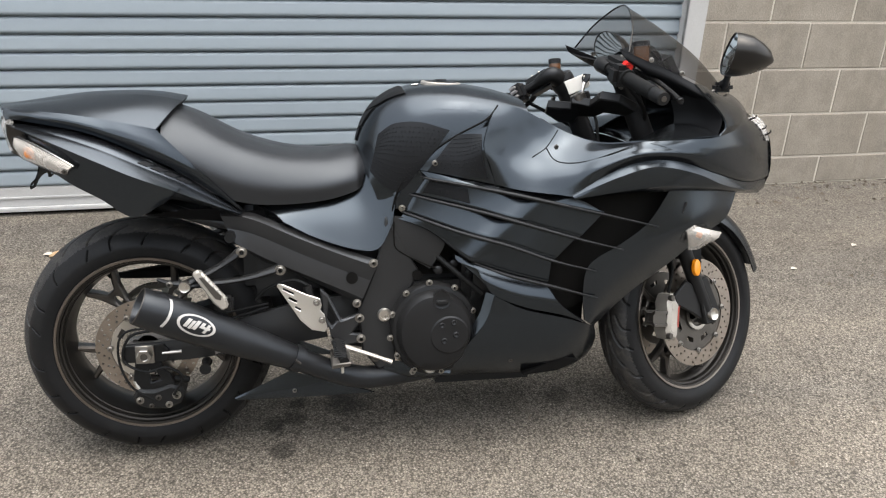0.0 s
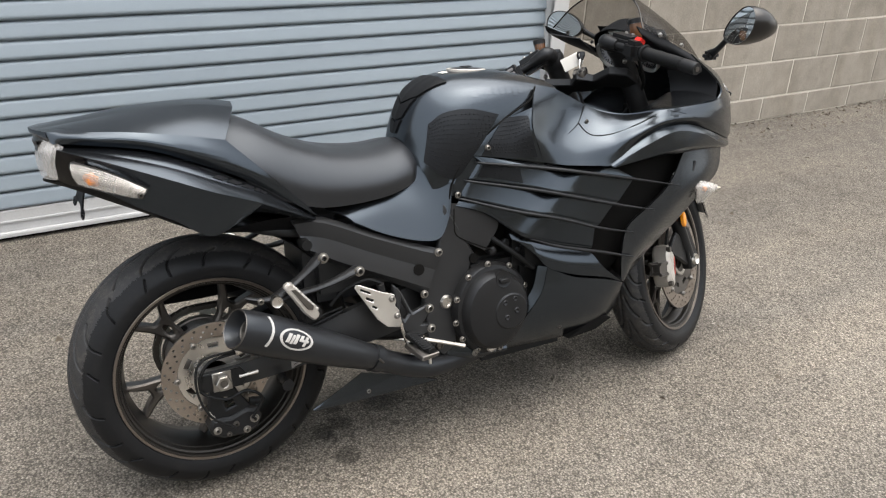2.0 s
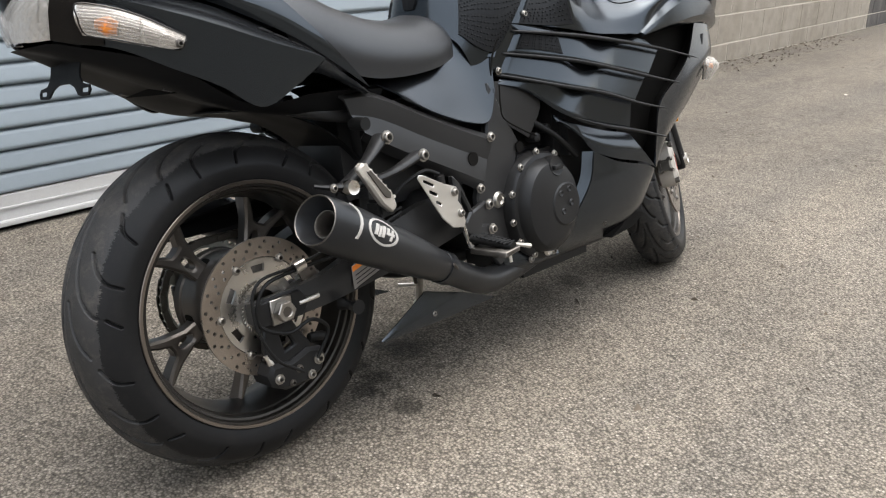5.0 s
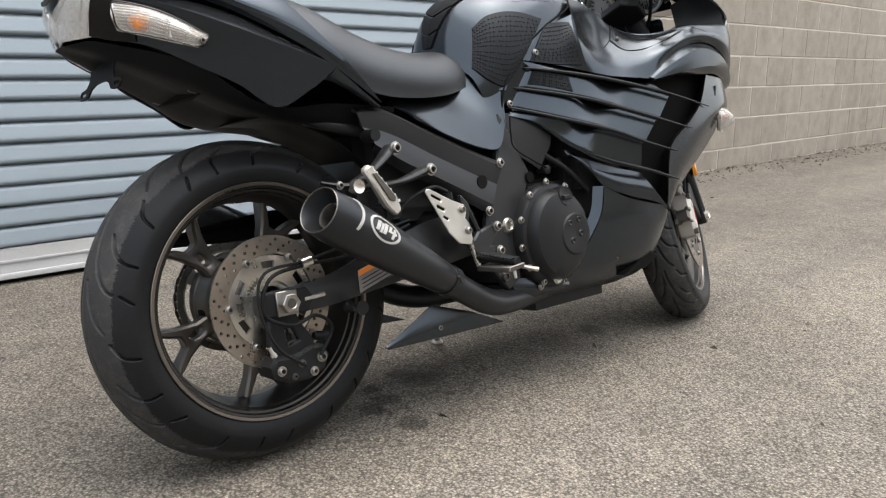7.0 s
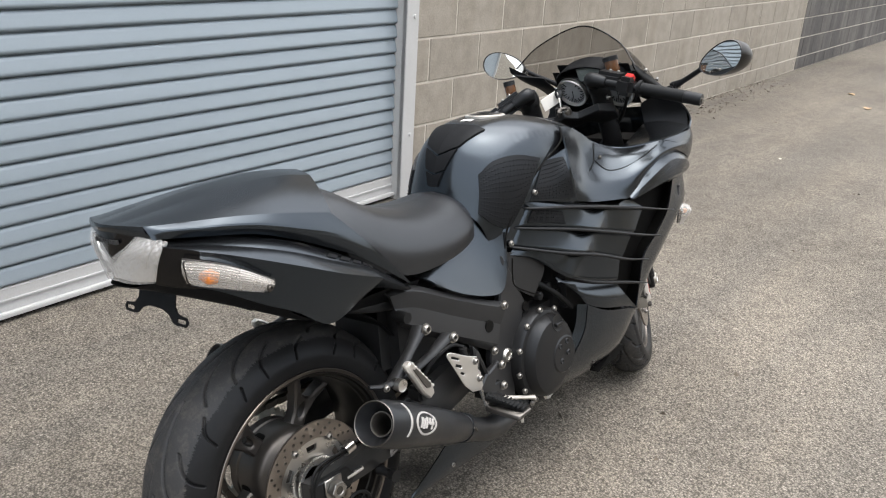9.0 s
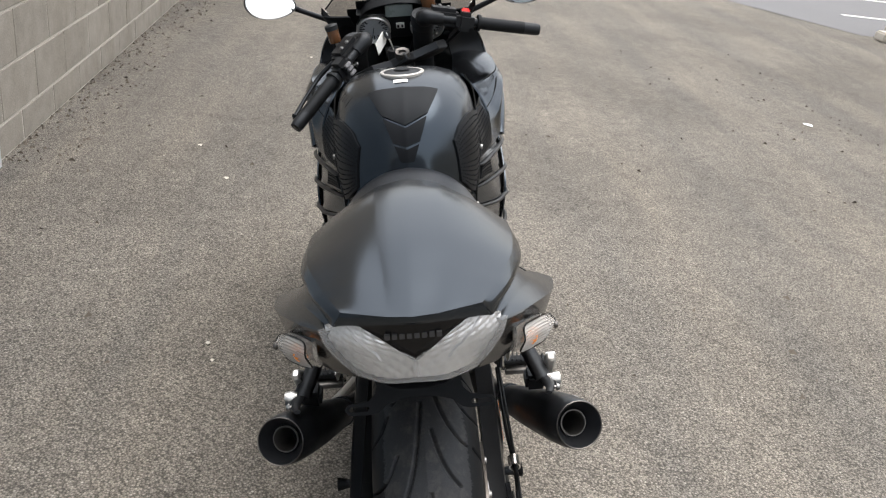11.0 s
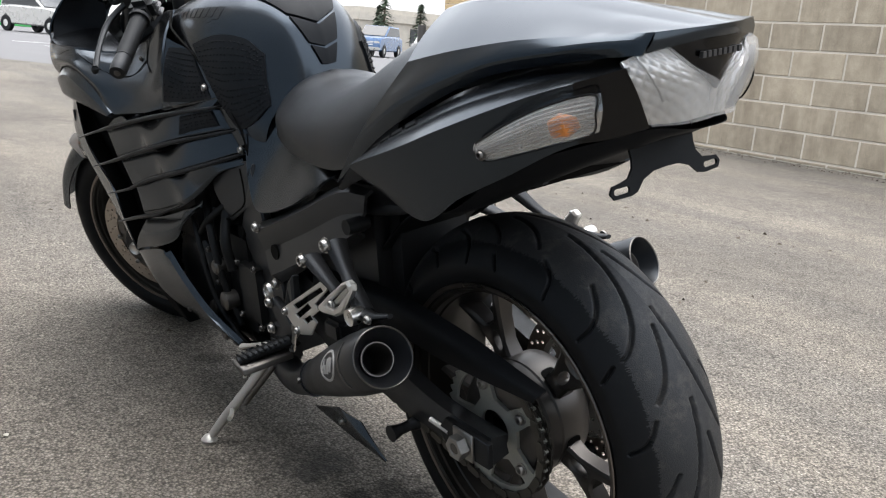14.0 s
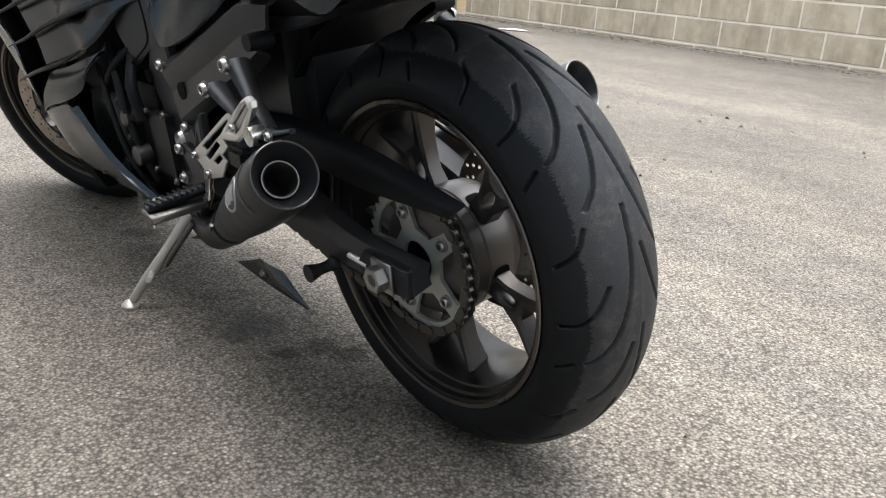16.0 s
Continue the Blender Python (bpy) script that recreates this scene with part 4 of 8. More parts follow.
def brake_disc(parent, M, y, r_out, r_in, arms):
    bm = disc_plate(r_out, r_in, 0.005, 24, 3 if r_out - r_in > 0.03 else 2, 0.0034)
    bmesh.ops.transform(bm, matrix=M @ Matrix.Translation((0, y, 0)), verts=bm.verts)
    d = part("brake_disc", bm, disc_steel, parent, "drilled steel brake disc")
    slots = []
    for k in range(arms):
        a = 2 * math.pi * (k + 0.5) / arms
        rr = (r_in + 0.045) / 2 + 0.004
        slots.append([(rr * math.cos(a + t) + u * math.cos(a), rr * math.sin(a + t) + u * math.sin(a)) for t, u in ((-0.16, -0.007), (0.16, -0.007), (0.20, 0.007), (-0.20, 0.007))])
    bm = plate_bm(ring(0, 0, r_in - 0.002, 48), -0.003, 0.003, [ring(0, 0, 0.030, 24)] + slots, 0)
    bmesh.ops.transform(bm, matrix=M @ Matrix.Translation((0, y + (0.003 if y > 0 else -0.003) * -1, 0)), verts=bm.verts)
    part("disc_carrier", bm, steel if parent is rear_wheel else dark_steel, parent)
    for k in range(arms):
        a = 2 * math.pi * k / arms
        bolt((r_in * math.cos(a), y - 0.003 if y < 0 else y + 0.003, r_in * math.sin(a)), -1 if y < 0 else 1, 0.0065, steel, parent, M)
    return d


brake_disc(rear_wheel, RM, -0.098, 0.125, 0.090, 6)
brake_disc(front_wheel, FM, -0.066, 0.155, 0.112, 8)
brake_disc(front_wheel, FM, 0.066, 0.155, 0.112, 8)
for wh, M, y in ((rear_wheel, RM, -0.106), (front_wheel, FM, -0.073)):
    teeth = []
    for k in range(96):
        r = 0.052 if k % 2 else 0.047
        teeth.append((r * math.cos(2 * math.pi * k / 96), r * math.sin(2 * math.pi * k / 96)))
    bm = plate_bm(teeth, y - 0.001, y + 0.001, [ring(0, 0, 0.040, 32)], 0)
    bmesh.ops.transform(bm, matrix=M, verts=bm.verts)
    part("sensor_ring", bm, steel, wh)


def sprocket_and_chain():
    y, n, r = 0.088, 41, 0.1035
    teeth = []
    for k in range(n * 4):
        rr = r + (0.005, 0.0015, -0.004, 0.0015)[k % 4]
        a = 2 * math.pi * k / (n * 4)
        teeth.append((rr * math.cos(a), rr * math.sin(a)))
    wins = []
    for k in range(5):
        a = 2 * math.pi * (k + 0.5) / 5
        wins.append([(rr * math.cos(a + t), rr * math.sin(a + t)) for rr, t in ((0.050, -0.30), (0.050, 0.30), (0.066, 0.40), (0.080, 0.46), (0.091, 0.47), (0.092, 0.24), (0.092, 0.0), (0.092, -0.24), (0.091, -0.47), (0.080, -0.46), (0.066, -0.40))])
    bm = plate_bm(teeth, y - 0.003, y + 0.003, [ring(0, 0, 0.03, 24)] + wins, 0)
    bmesh.ops.transform(bm, matrix=RM, verts=bm.verts)
    part("sprocket", bm, sprocket_alloy, rear_wheel, "pale grey alloy rear sprocket")
    lathe_geo([(-0.035, 0.045), (-0.030, 0.066), (-0.020, 0.072), (0.050, 0.080), (0.060, 0.080), (0.060, 0.05)], 48).moved(RM).put("cush_drum", rim_paint, rear_wheel, "bronze grey cush drive drum")
    lathe_geo([(0.060, 0.05), (0.060, 0.082), (0.080, 0.080), (0.084, 0.070), (0.084, 0.03)], 48).moved(RM).put("sprocket_carrier", rim_paint, rear_wheel)
    for k in range(5):
        a = 2 * math.pi * k / 5
        bolt((0.072 * math.cos(a), y + 0.003, 0.072 * math.sin(a)), 1, 0.008, steel, rear_wheel, RM)
    # chain loop round both sprockets
    c0, r0, c1, r1 = np.array([0, 0.311]), 0.1035, np.array([0.612, 0.365]), 0.042
    d = np.linalg.norm(c1 - c0)
    base = math.atan2(*(c1 - c0)[::-1])
    al = math.acos((r0 - r1) / d)
    pts = []
    for k in range(60):
        a = base + al + (2 * math.pi - 2 * al) * k / 59
        pts.append(c0 + r0 * np.array([math.cos(a), math.sin(a)]))
    for k in range(20):
        a = base - al + 2 * al * k / 19
        pts.append(c1 + r1 * np.array([math.cos(a), math.sin(a)]))
    pts = np.array(pts + [pts[0]])
    cum = np.r_[0, np.cumsum(np.linalg.norm(np.diff(pts, axis=0), axis=1))]
    n_l = int(cum[-1] / 0.0159) // 2 * 2
    pos = np.stack([np.interp(np.linspace(0, cum[-1], n_l, endpoint=False), cum, pts[:, i]) for i in range(2)], 1)
    core = tube_geo([(p[0], y, p[1]) for p in pts[:-1]], 0.0032, 6, 0, caps=False)
    core.f = core.f + [((len(pts) - 2) * 6 + i, (len(pts) - 2) * 6 + (i + 1) % 6, (i + 1) % 6, i) for i in range(6)]
    chain = core.put("chain", dark_steel, BIKE, "oily steel drive chain")
    meshes = []
    for wide in (0, 1):
        g = Geo()
        for s in SIDES:
            o = 0.0095 if wide else 0.0065
            st = []
            for k in range(12):
                a = 2 * math.pi * k / 12
                st.append((0.0078 * (1 if math.cos(a) > 0 else -1) + 0.0066 * math.cos(a), 0.0066 * math.sin(a)))
            g.add([(a, s * o - 0.001, b) for a, b in st] + [(a, s * o + 0.001, b) for a, b in st], [tuple(range(12)), tuple(range(12, 24))] + [(i, (i + 1) % 12, 12 + (i + 1) % 12, 12 + i) for i in range(12)])
        for px in (-0.0079, 0.0079):
            c = lathe_geo([(-0.010, 0.0), (-0.010, 0.003), (0.010, 0.003), (0.010, 0.0)], 6, (px, 0, 0))
            g.add(c.v, c.f)
        me = bpy.data.meshes.new("link")
        me.from_pydata(g.v, [], g.f)
        me.materials.append(chain_steel)
        meshes.append(me)
    for k in range(n_l):
        a, b = pos[k], pos[(k + 1) % n_l]
        ob = new("link", meshes[k % 2])
        ob.parent = chain
        mid = (a + b) / 2
        ob.location = (mid[0], y, mid[1])
        ob.rotation_euler = (0, -math.atan2(b[1] - a[1], b[0] - a[0]), 0)


sprocket_and_chain()


# ---- swingarm, rear brake, axle ----
for s in SIDES:
    g = Geo()
    y = 0.125
    rows = [[(0.60, s * (y - 0.035), 0.43), (0.40, s * (y + 0.012), 0.425), (0.25, s * (y + 0.018), 0.392), (0.10, s * (y + 0.015), 0.345), (-0.045, s * (y + 0.012), 0.334)],
            [(0.60, s * (y - 0.030), 0.38), (0.40, s * (y + 0.020), 0.375), (0.25, s * (y + 0.024), 0.350), (0.10, s * (y + 0.020), 0.318), (-0.045, s * (y + 0.016), 0.311)],
            [(0.60, s * (y - 0.035), 0.335), (0.40, s * (y + 0.012), 0.320), (0.25, s * (y + 0.018), 0.305), (0.10, s * (y + 0.015), 0.288), (-0.045, s * (y + 0.012), 0.288)]]
    shell(surf(rows, 30, 10), 0.034).put("swingarm_leg", frame_black, BIKE, "black alloy swingarm leg")
    plate("axle_block", [(-0.052, 0.290), (0.045, 0.288), (0.062, 0.311), (0.045, 0.334), (-0.052, 0.332)], s * 0.140, s * 0.150, engine_black)
    plate("adjuster_plate", [(-0.022, 0.288), (0.022, 0.288), (0.022, 0.334), (-0.022, 0.334)], s * 0.150, s * 0.155, bolt_steel, label="grey axle adjuster plate")
    hexa = [(0.019 * math.cos(math.pi / 3 * k), 0.311 + 0.019 * math.sin(math.pi / 3 * k)) for k in range(6)]
    plate("axle_nut", hexa, s * 0.155, s * 0.172, bolt_steel, holes=[ring(0, 0.311, 0.009, 12)], label="large bright steel axle nut")
    turned("axle_end", [(0, 0.0), (0, 0.0085), (0.02, 0.0085)], (0, s * 0.170, 0.311), (0, s * 0.15, 0.311), dark_steel)
    tube("adjuster_bolt", [(0.04, s * 0.147, 0.311), (0.085, s * 0.147, 0.313)], 0.0045, steel, n=8)
plate("warning_label", [(0.165, 0.345), (0.255, 0.372), (0.255, 0.325), (0.165, 0.300)], -0.1492, -0.1506, lettering_grey, label="small grey warning label on the swingarm")
plate("warning_label_band", [(0.166, 0.3445), (0.254, 0.371), (0.254, 0.360), (0.166, 0.334)], -0.1506, -0.1514, orange_label, label="orange band of the warning label")
for k in range(4):
    plate("label_line", [(0.172, 0.327 - 0.008 * k), (0.245, 0.349 - 0.008 * k), (0.245, 0.347 - 0.008 * k), (0.172, 0.325 - 0.008 * k)], -0.1506, -0.1510, engine_black, bevel=0)
tube("swingarm_bridge", [(0.42, -0.13, 0.38), (0.43, 0, 0.40), (0.42, 0.13, 0.38)], 0.045, frame_black, n=14)
plate("rear_caliper_bracket", [(-0.026, 0.305), (0.020, 0.305), (0.040, 0.262), (0.062, 0.228), (0.058, 0.205), (0.018, 0.196), (-0.022, 0.206), (-0.036, 0.236)], -0.132, -0.118, engine_black, bevel=0.003, holes=[[(0.000, 0.262), (0.018, 0.258), (0.030, 0.234), (0.006, 0.228)]])
cal = plate("rear_caliper", [(-0.040, 0.196), (-0.030, 0.214), (0.012, 0.210), (0.050, 0.222), (0.078, 0.216), (0.086, 0.196), (0.074, 0.170), (0.040, 0.158), (-0.008, 0.160), (-0.034, 0.174)], -0.142, -0.074, engine_black, bevel=0.007, label="black rear brake caliper below the axle")
for x, z, r in ((-0.022, 0.187, 0.0075), (0.066, 0.196, 0.0085), (0.022, 0.192, 0.006), (0.046, 0.172, 0.007), (0.004, 0.171, 0.005)):
    bolt((x, -0.143, z), -1, r, dark_steel if r < 0.007 else steel, cal)
turned("slide_pin", [(-0.018, 0.0), (-0.018, 0.007), (-0.012, 0.009), (0.012, 0.009), (0.018, 0.006)], (0.080, -0.128, 0.232), (0.110, -0.128, 0.226), grip_rubber, cal)
turned("bleed_nipple", [(-0.012, 0.0), (-0.012, 0.004), (0.0, 0.004), (0.004, 0.006), (0.01, 0.006)], (-0.030, -0.130, 0.222), (-0.022, -0.130, 0.205), steel, cal)
tube("rear_brake_hose", [(0.06, -0.15, 0.20), (0.085, -0.16, 0.25), (0.05, -0.165, 0.28), (0.0, -0.162, 0.27), (-0.05, -0.155, 0.30), (-0.03, -0.155, 0.36), (0.04, -0.158, 0.375), (0.15, -0.155, 0.38), (0.30, -0.155, 0.42)], 0.0036, grip_rubber, n=8)
tube("sensor_cable", [(0.02, -0.16, 0.19), (-0.035, -0.165, 0.235), (-0.06, -0.16, 0.31), (-0.04, -0.158, 0.372), (0.06, -0.160, 0.385), (0.30, -0.158, 0.43)], 0.003, grip_rubber, n=8)
turned("hose_clamp", [(-0.011, 0.008), (-0.011, 0.011), (0.011, 0.011), (0.011, 0.008)], (0.045, -0.158, 0.380), (0.06, -0.158, 0.383), steel)
# chain guard and inner mudguard
panel("chain_guard", [[(0.45, 0.10, 0.452), (0.25, 0.105, 0.475), (0.05, 0.11, 0.468), (-0.135, 0.115, 0.440)],
                      [(0.45, 0.125, 0.447), (0.25, 0.130, 0.465), (0.05, 0.134, 0.452), (-0.135, 0.132, 0.436)],
                      [(0.45, 0.128, 0.425), (0.25, 0.134, 0.428), (0.05, 0.137, 0.420), (-0.125, 0.133, 0.424)]], plastic, 1, 24, 10, 0.003, label="black plastic chain guard")
g = surf([[(0.36 * math.cos(a) * 0.97, s_ * 0.088, 0.311 + 0.345 * math.sin(a)) for a in (0.15, 0.5, 0.9, 1.25, 1.5)] for s_ in (-1, -0.5, 0.5, 1)], 30, 12)
shell(g, 0.003).put("inner_mudguard", plastic, BIKE, "black inner rear mudguard")


# ---- exhausts ----
def silencer(s):
    p0, p1 = (Vector((0.016, -0.272, 0.476)) if s < 0 else Vector((0.030, 0.258, 0.480))), Vector((0.362, s * 0.188, 0.294))
    L = (p1 - p0).length
    prof = [(0.12, 0.0), (0.12, 0.021), (0.030, 0.0215), (0.027, 0.0240), (0.032, 0.0255), (0.014, 0.0350), (0.002, 0.0400), (-0.001, 0.0420), (0.003, 0.0440), (0.030, 0.0452), (0.034, 0.0463), (0.10, 0.0468), (0.20, 0.0432), (L * 0.75, 0.0380), (L * 0.95, 0.0322), (L - 0.012, 0.0305), (L - 0.011, 0.0315), (L, 0.0315), (L, 0.029)]
    can = turned("silencer", prof, p0, p1, exhaust_black, n=64, label="satin black tapered slip-on silencer", sharp=30)
    turned("mouth_ring", [(-0.0012, 0.0405), (-0.0024, 0.0418), (-0.0012, 0.0432), (0.001, 0.0425)], p0, p1, dark_steel, can, 64, True)
    turned("baffle", [(0.115, 0.0195), (0.030, 0.0200), (0.0265, 0.0225), (0.0265, 0.0240), (0.031, 0.0250), (0.031, 0.0205)], p0, p1, dark_steel, can, 40, True, label="dull steel baffle tube")
    M = along(p0, p1)
    inv = M.inverted()
    # curved patches that follow the cone
    def cone_r(t):
        return np.interp(t, [0.03, 0.10, 0.20, L * 0.75], [0.0463, 0.0468, 0.0432, 0.038])
    out_dir = inv.to_3x3() @ Vector((0, s, 0.38))
    a_mid = math.atan2(out_dir.z, out_dir.x) + 0.0

    def patch(cells, lift, name, mat):
        g = Geo()
        for ts, angs in cells:
            k = len(g.v)
            for dl in (lift, -0.001):
                for t, a in zip(ts, angs):
                    r = cone_r(t) + dl
                    g.v.append((r * math.cos(a), t, r * math.sin(a)))
            n = len(ts)
            g.f += [tuple(range(k, k + n)), tuple(range(k + n, k + 2 * n))] + [(k + i, k + (i + 1) % n, k + n + (i + 1) % n, k + n + i) for i in range(n)]
        g.moved(M).put(name, mat, can)

    tc, hw, ha = 0.128, 0.046, 0.52
    seg = 40
    ring_cells = []
    for k in range(seg):
        b0, b1 = 2 * math.pi * k / seg, 2 * math.pi * (k + 1) / seg
        ring_cells.append(([tc + hw * math.cos(b0), tc + hw * math.cos(b1), tc + hw * 0.86 * math.cos(b1), tc + hw * 0.86 * math.cos(b0)],
                           [a_mid + ha * math.sin(b0), a_mid + ha * math.sin(b1), a_mid + ha * 0.84 * math.sin(b1), a_mid + ha * 0.84 * math.sin(b0)]))
    patch(ring_cells, 0.0010, "badge_rim", badge_silver)
    bars = []
    for t0, t1, a0, a1 in ((-0.026, -0.017, -0.20, 0.24), (-0.014, -0.007, -0.24, 0.20), (-0.005, 0.004, -0.22, 0.26), (0.008, 0.016, -0.05, 0.24), (0.014, 0.033, -0.06, 0.06), (0.022, 0.029, -0.26, 0.22)):
        for k in range(6):
            u0, u1 = a0 + (a1 - a0) * k / 6, a0 + (a1 - a0) * (k + 1) / 6
            sl = 0.018
            bars.append(([tc + t0 + sl * u0, tc + t1 + sl * u0, tc + t1 + sl * u1, tc + t0 + sl * u1], [a_mid + u0, a_mid + u0, a_mid + u1, a_mid + u1]))
    patch(bars, 0.0012, "badge_mark", badge_silver)
    arcs = []
    for k in range(16):
        u0, u1 = -0.75 + 1.5 * k / 16, -0.75 + 1.5 * (k + 1) / 16
        arcs.append(([0.060 - 0.012 * u0 * u0, 0.066 - 0.012 * u0 * u0, 0.066 - 0.012 * u1 * u1, 0.060 - 0.012 * u1 * u1], [a_mid + 0.15 + u0] * 2 + [a_mid + 0.15 + u1] * 2))
    patch(arcs, 0.0016, "rivet_strip", dark_steel if s > 0 else badge_silver)
    tube("link_pipe", [(0.352, s * 0.190, 0.299), (0.43, s * 0.172, 0.256), (0.50, s * 0.155, 0.224), (0.56, s * 0.142, 0.212), (0.66, s * 0.12, 0.212), (0.78, s * 0.09, 0.215)], [0.0285, 0.0285, 0.029, 0.029, 0.029, 0.027], exhaust_black, n=24, label="satin black exhaust link pipe")
    turned("joint_clamp", [(-0.012, 0.030), (-0.012, 0.034), (0.012, 0.034), (0.012, 0.030)], (0.362, s * 0.188, 0.294), (0.43, s * 0.172, 0.256), exhaust_black)
    tube("clamp_spring", [(0.36, s * 0.225, 0.305), (0.372, s * 0.221, 0.292)], 0.003, dark_steel, n=8)
    return can


for s in SIDES:
    silencer(s)


# ---- frame, hangers, pegs ----
def frame_side(s):
    o = lambda v: s * v
    rows = [
        [(0.195, 0.138, 0.664), (0.265, 0.146, 0.658), (0.38, 0.154, 0.607), (0.48, 0.158, 0.564), (0.570, 0.160, 0.530)],
        [(0.198, 0.158, 0.652), (0.267, 0.166, 0.645), (0.38, 0.172, 0.594), (0.48, 0.174, 0.551), (0.565, 0.174, 0.517)],
        [(0.210, 0.156, 0.622), (0.275, 0.160, 0.605), (0.38, 0.164, 0.555), (0.475, 0.166, 0.512), (0.550, 0.167, 0.480)],
        [(0.230, 0.166, 0.586), (0.30, 0.168, 0.546), (0.38, 0.170, 0.508), (0.46, 0.171, 0.470), (0.530, 0.171, 0.436)],
        [(0.238, 0.140, 0.572), (0.30, 0.146, 0.530), (0.38, 0.150, 0.494), (0.46, 0.155, 0.452), (0.522, 0.158, 0.418)]]
    cover = shell(crease_rows(rows, 40, 5) * [1, s, 1], 0.006).put("frame_cover", frame_black, BIKE, "ribbed black frame cover under the seat", sharp=14)
    # near-black disc on the solid cover: a hole's shade put into colour
    plate("cover_hole_dark_disc", ring(0.504, 0.489, 0.0145, 20), o(0.1655), o(0.1710), gap_black, cover, bevel=0)
    bolt((0.557, o(0.175), 0.527), s, 0.0085, steel, cover)
    bolt((0.515, o(0.170), 0.424), s, 0.0085, steel, cover)
    turned("rubber_stop", [(0, 0.0), (0, 0.012), (0.03, 0.013), (0.04, 0.010)], (0.218, o(0.185), 0.604), (0.218, o(0.15), 0.604), grip_rubber)
    outline = [(0.590, 0.640), (0.635, 0.565), (0.672, 0.500), (0.655, 0.455), (0.632, 0.430), (0.612, 0.330), (0.612, 0.255), (0.570, 0.235), (0.528, 0.290), (0.520, 0.40), (0.560, 0.500), (0.572, 0.545)]
    plate("frame_plate", outline, o(0.135), o(0.155), frame_black, bevel=0.004, label="black frame pivot plate")
    for x, z, r in ((0.585, 0.384, 0.0185), (0.560, 0.27, 0.012)):
        turned("pivot_bolt", [(0, 0.0), (0, r * 0.5), (-0.004, r * 0.55), (-0.004, r * 0.8), (0.003, r), (0.006, r * 1.05)], (x, o(0.158), z), (x, o(0.1), z), steel if r > 0.015 else dark_steel)
    # second near-black disc, painting the shade of a hole on the plate
    plate("plate_hole_dark_disc", ring(0.668, 0.487, 0.0125, 20), o(0.1545), o(0.1600), gap_black, bevel=0)
    # rear hanger that carries silencer and passenger peg
    p = {"low": (0.117, 0.509), "top": (0.245, 0.575), "front": (0.332, 0.527)}
    y0, y1 = o(0.192), o(0.215)
    hang = tube("hanger", [(0.245, o(0.190), 0.575), (0.19, o(0.205), 0.54), (0.117, o(0.228), 0.509)], [0.019, 0.0120, 0.016], engine_black, n=12, flat=0.55, label="black forged passenger peg hanger")
    tube("hanger_arm", [(0.332, o(0.188), 0.527), (0.24, o(0.204), 0.508), (0.117, o(0.226), 0.505)], [0.018, 0.0115, 0.016], engine_black, hang, 12, 0.55)
    tube("hanger_tab", [(0.125, o(0.23), 0.509), (0.085, o(0.232), 0.514), (0.055, o(0.225), 0.522)], [0.014, 0.009, 0.006], engine_black, hang, 10, 0.6)
    bolt((0.245, o(0.206), 0.575), s, 0.010, steel, hang)
    bolt((0.332, o(0.203), 0.527), s, 0.010, steel, hang)
    turned("silencer_bolt", [(0, 0.0), (0, 0.011), (-0.001, 0.0125), (0.010, 0.0135), (0.022, 0.011)], (0.117, o(0.254), 0.509), (0.117, o(0.2), 0.509), steel, hang)
    bolt((0.083, o(0.243), 0.514), s, 0.006, steel, hang)
    if s < 0:
        peg = plate("passenger_peg", [(0.134, 0.538), (0.146, 0.546), (0.156, 0.542), (0.205, 0.482), (0.213, 0.456), (0.198, 0.446), (0.178, 0.466)], o(0.234), o(0.252), alu_dull, bevel=0.004, label="folded alloy passenger footpeg with a toothed edge")
        plate("peg_pad", [(0.150, 0.530), (0.158, 0.532), (0.198, 0.484), (0.196, 0.474), (0.184, 0.478)], o(0.252), o(0.255), dark_steel, peg, bevel=0.001)
        for k in range(7):
            a = k / 6
            c = Vector((0.152 + 0.054 * a, o(0.244), 0.541 - 0.066 * a))
            box_geo(c - Vector((0.0035, 0.009, 0.0028)), c + Vector((0.0035, 0.009, 0.0028)), 0.001).put("peg_tooth", alu, peg)
    else:
        peg = plate("passenger_peg", [(0.157, 0.546), (0.141, 0.554), (0.130, 0.550), (0.129, 0.541), (0.160, 0.498), (0.184, 0.484), (0.226, 0.478), (0.238, 0.484), (0.203, 0.512)], o(0.226), o(0.240), alu, holes=[[(0.152, 0.541), (0.142, 0.545), (0.138, 0.540), (0.172, 0.506), (0.188, 0.496), (0.206, 0.496)]], bevel=0.004, label="folded bright alloy passenger footpeg")
        plate("peg_pad", [(0.151, 0.540), (0.143, 0.543), (0.140, 0.539), (0.173, 0.508), (0.189, 0.498), (0.203, 0.498)], o(0.228), o(0.236), alu_dull, peg, bevel=0.002)
        bolt((0.192, o(0.237), 0.503), s, 0.006, alu_dull, peg)
    box_geo((0.178, min(o(0.2), o(0.24)), 0.440), (0.222, max(o(0.2), o(0.24)), 0.472), 0.006).put("peg_mount", engine_black, peg)
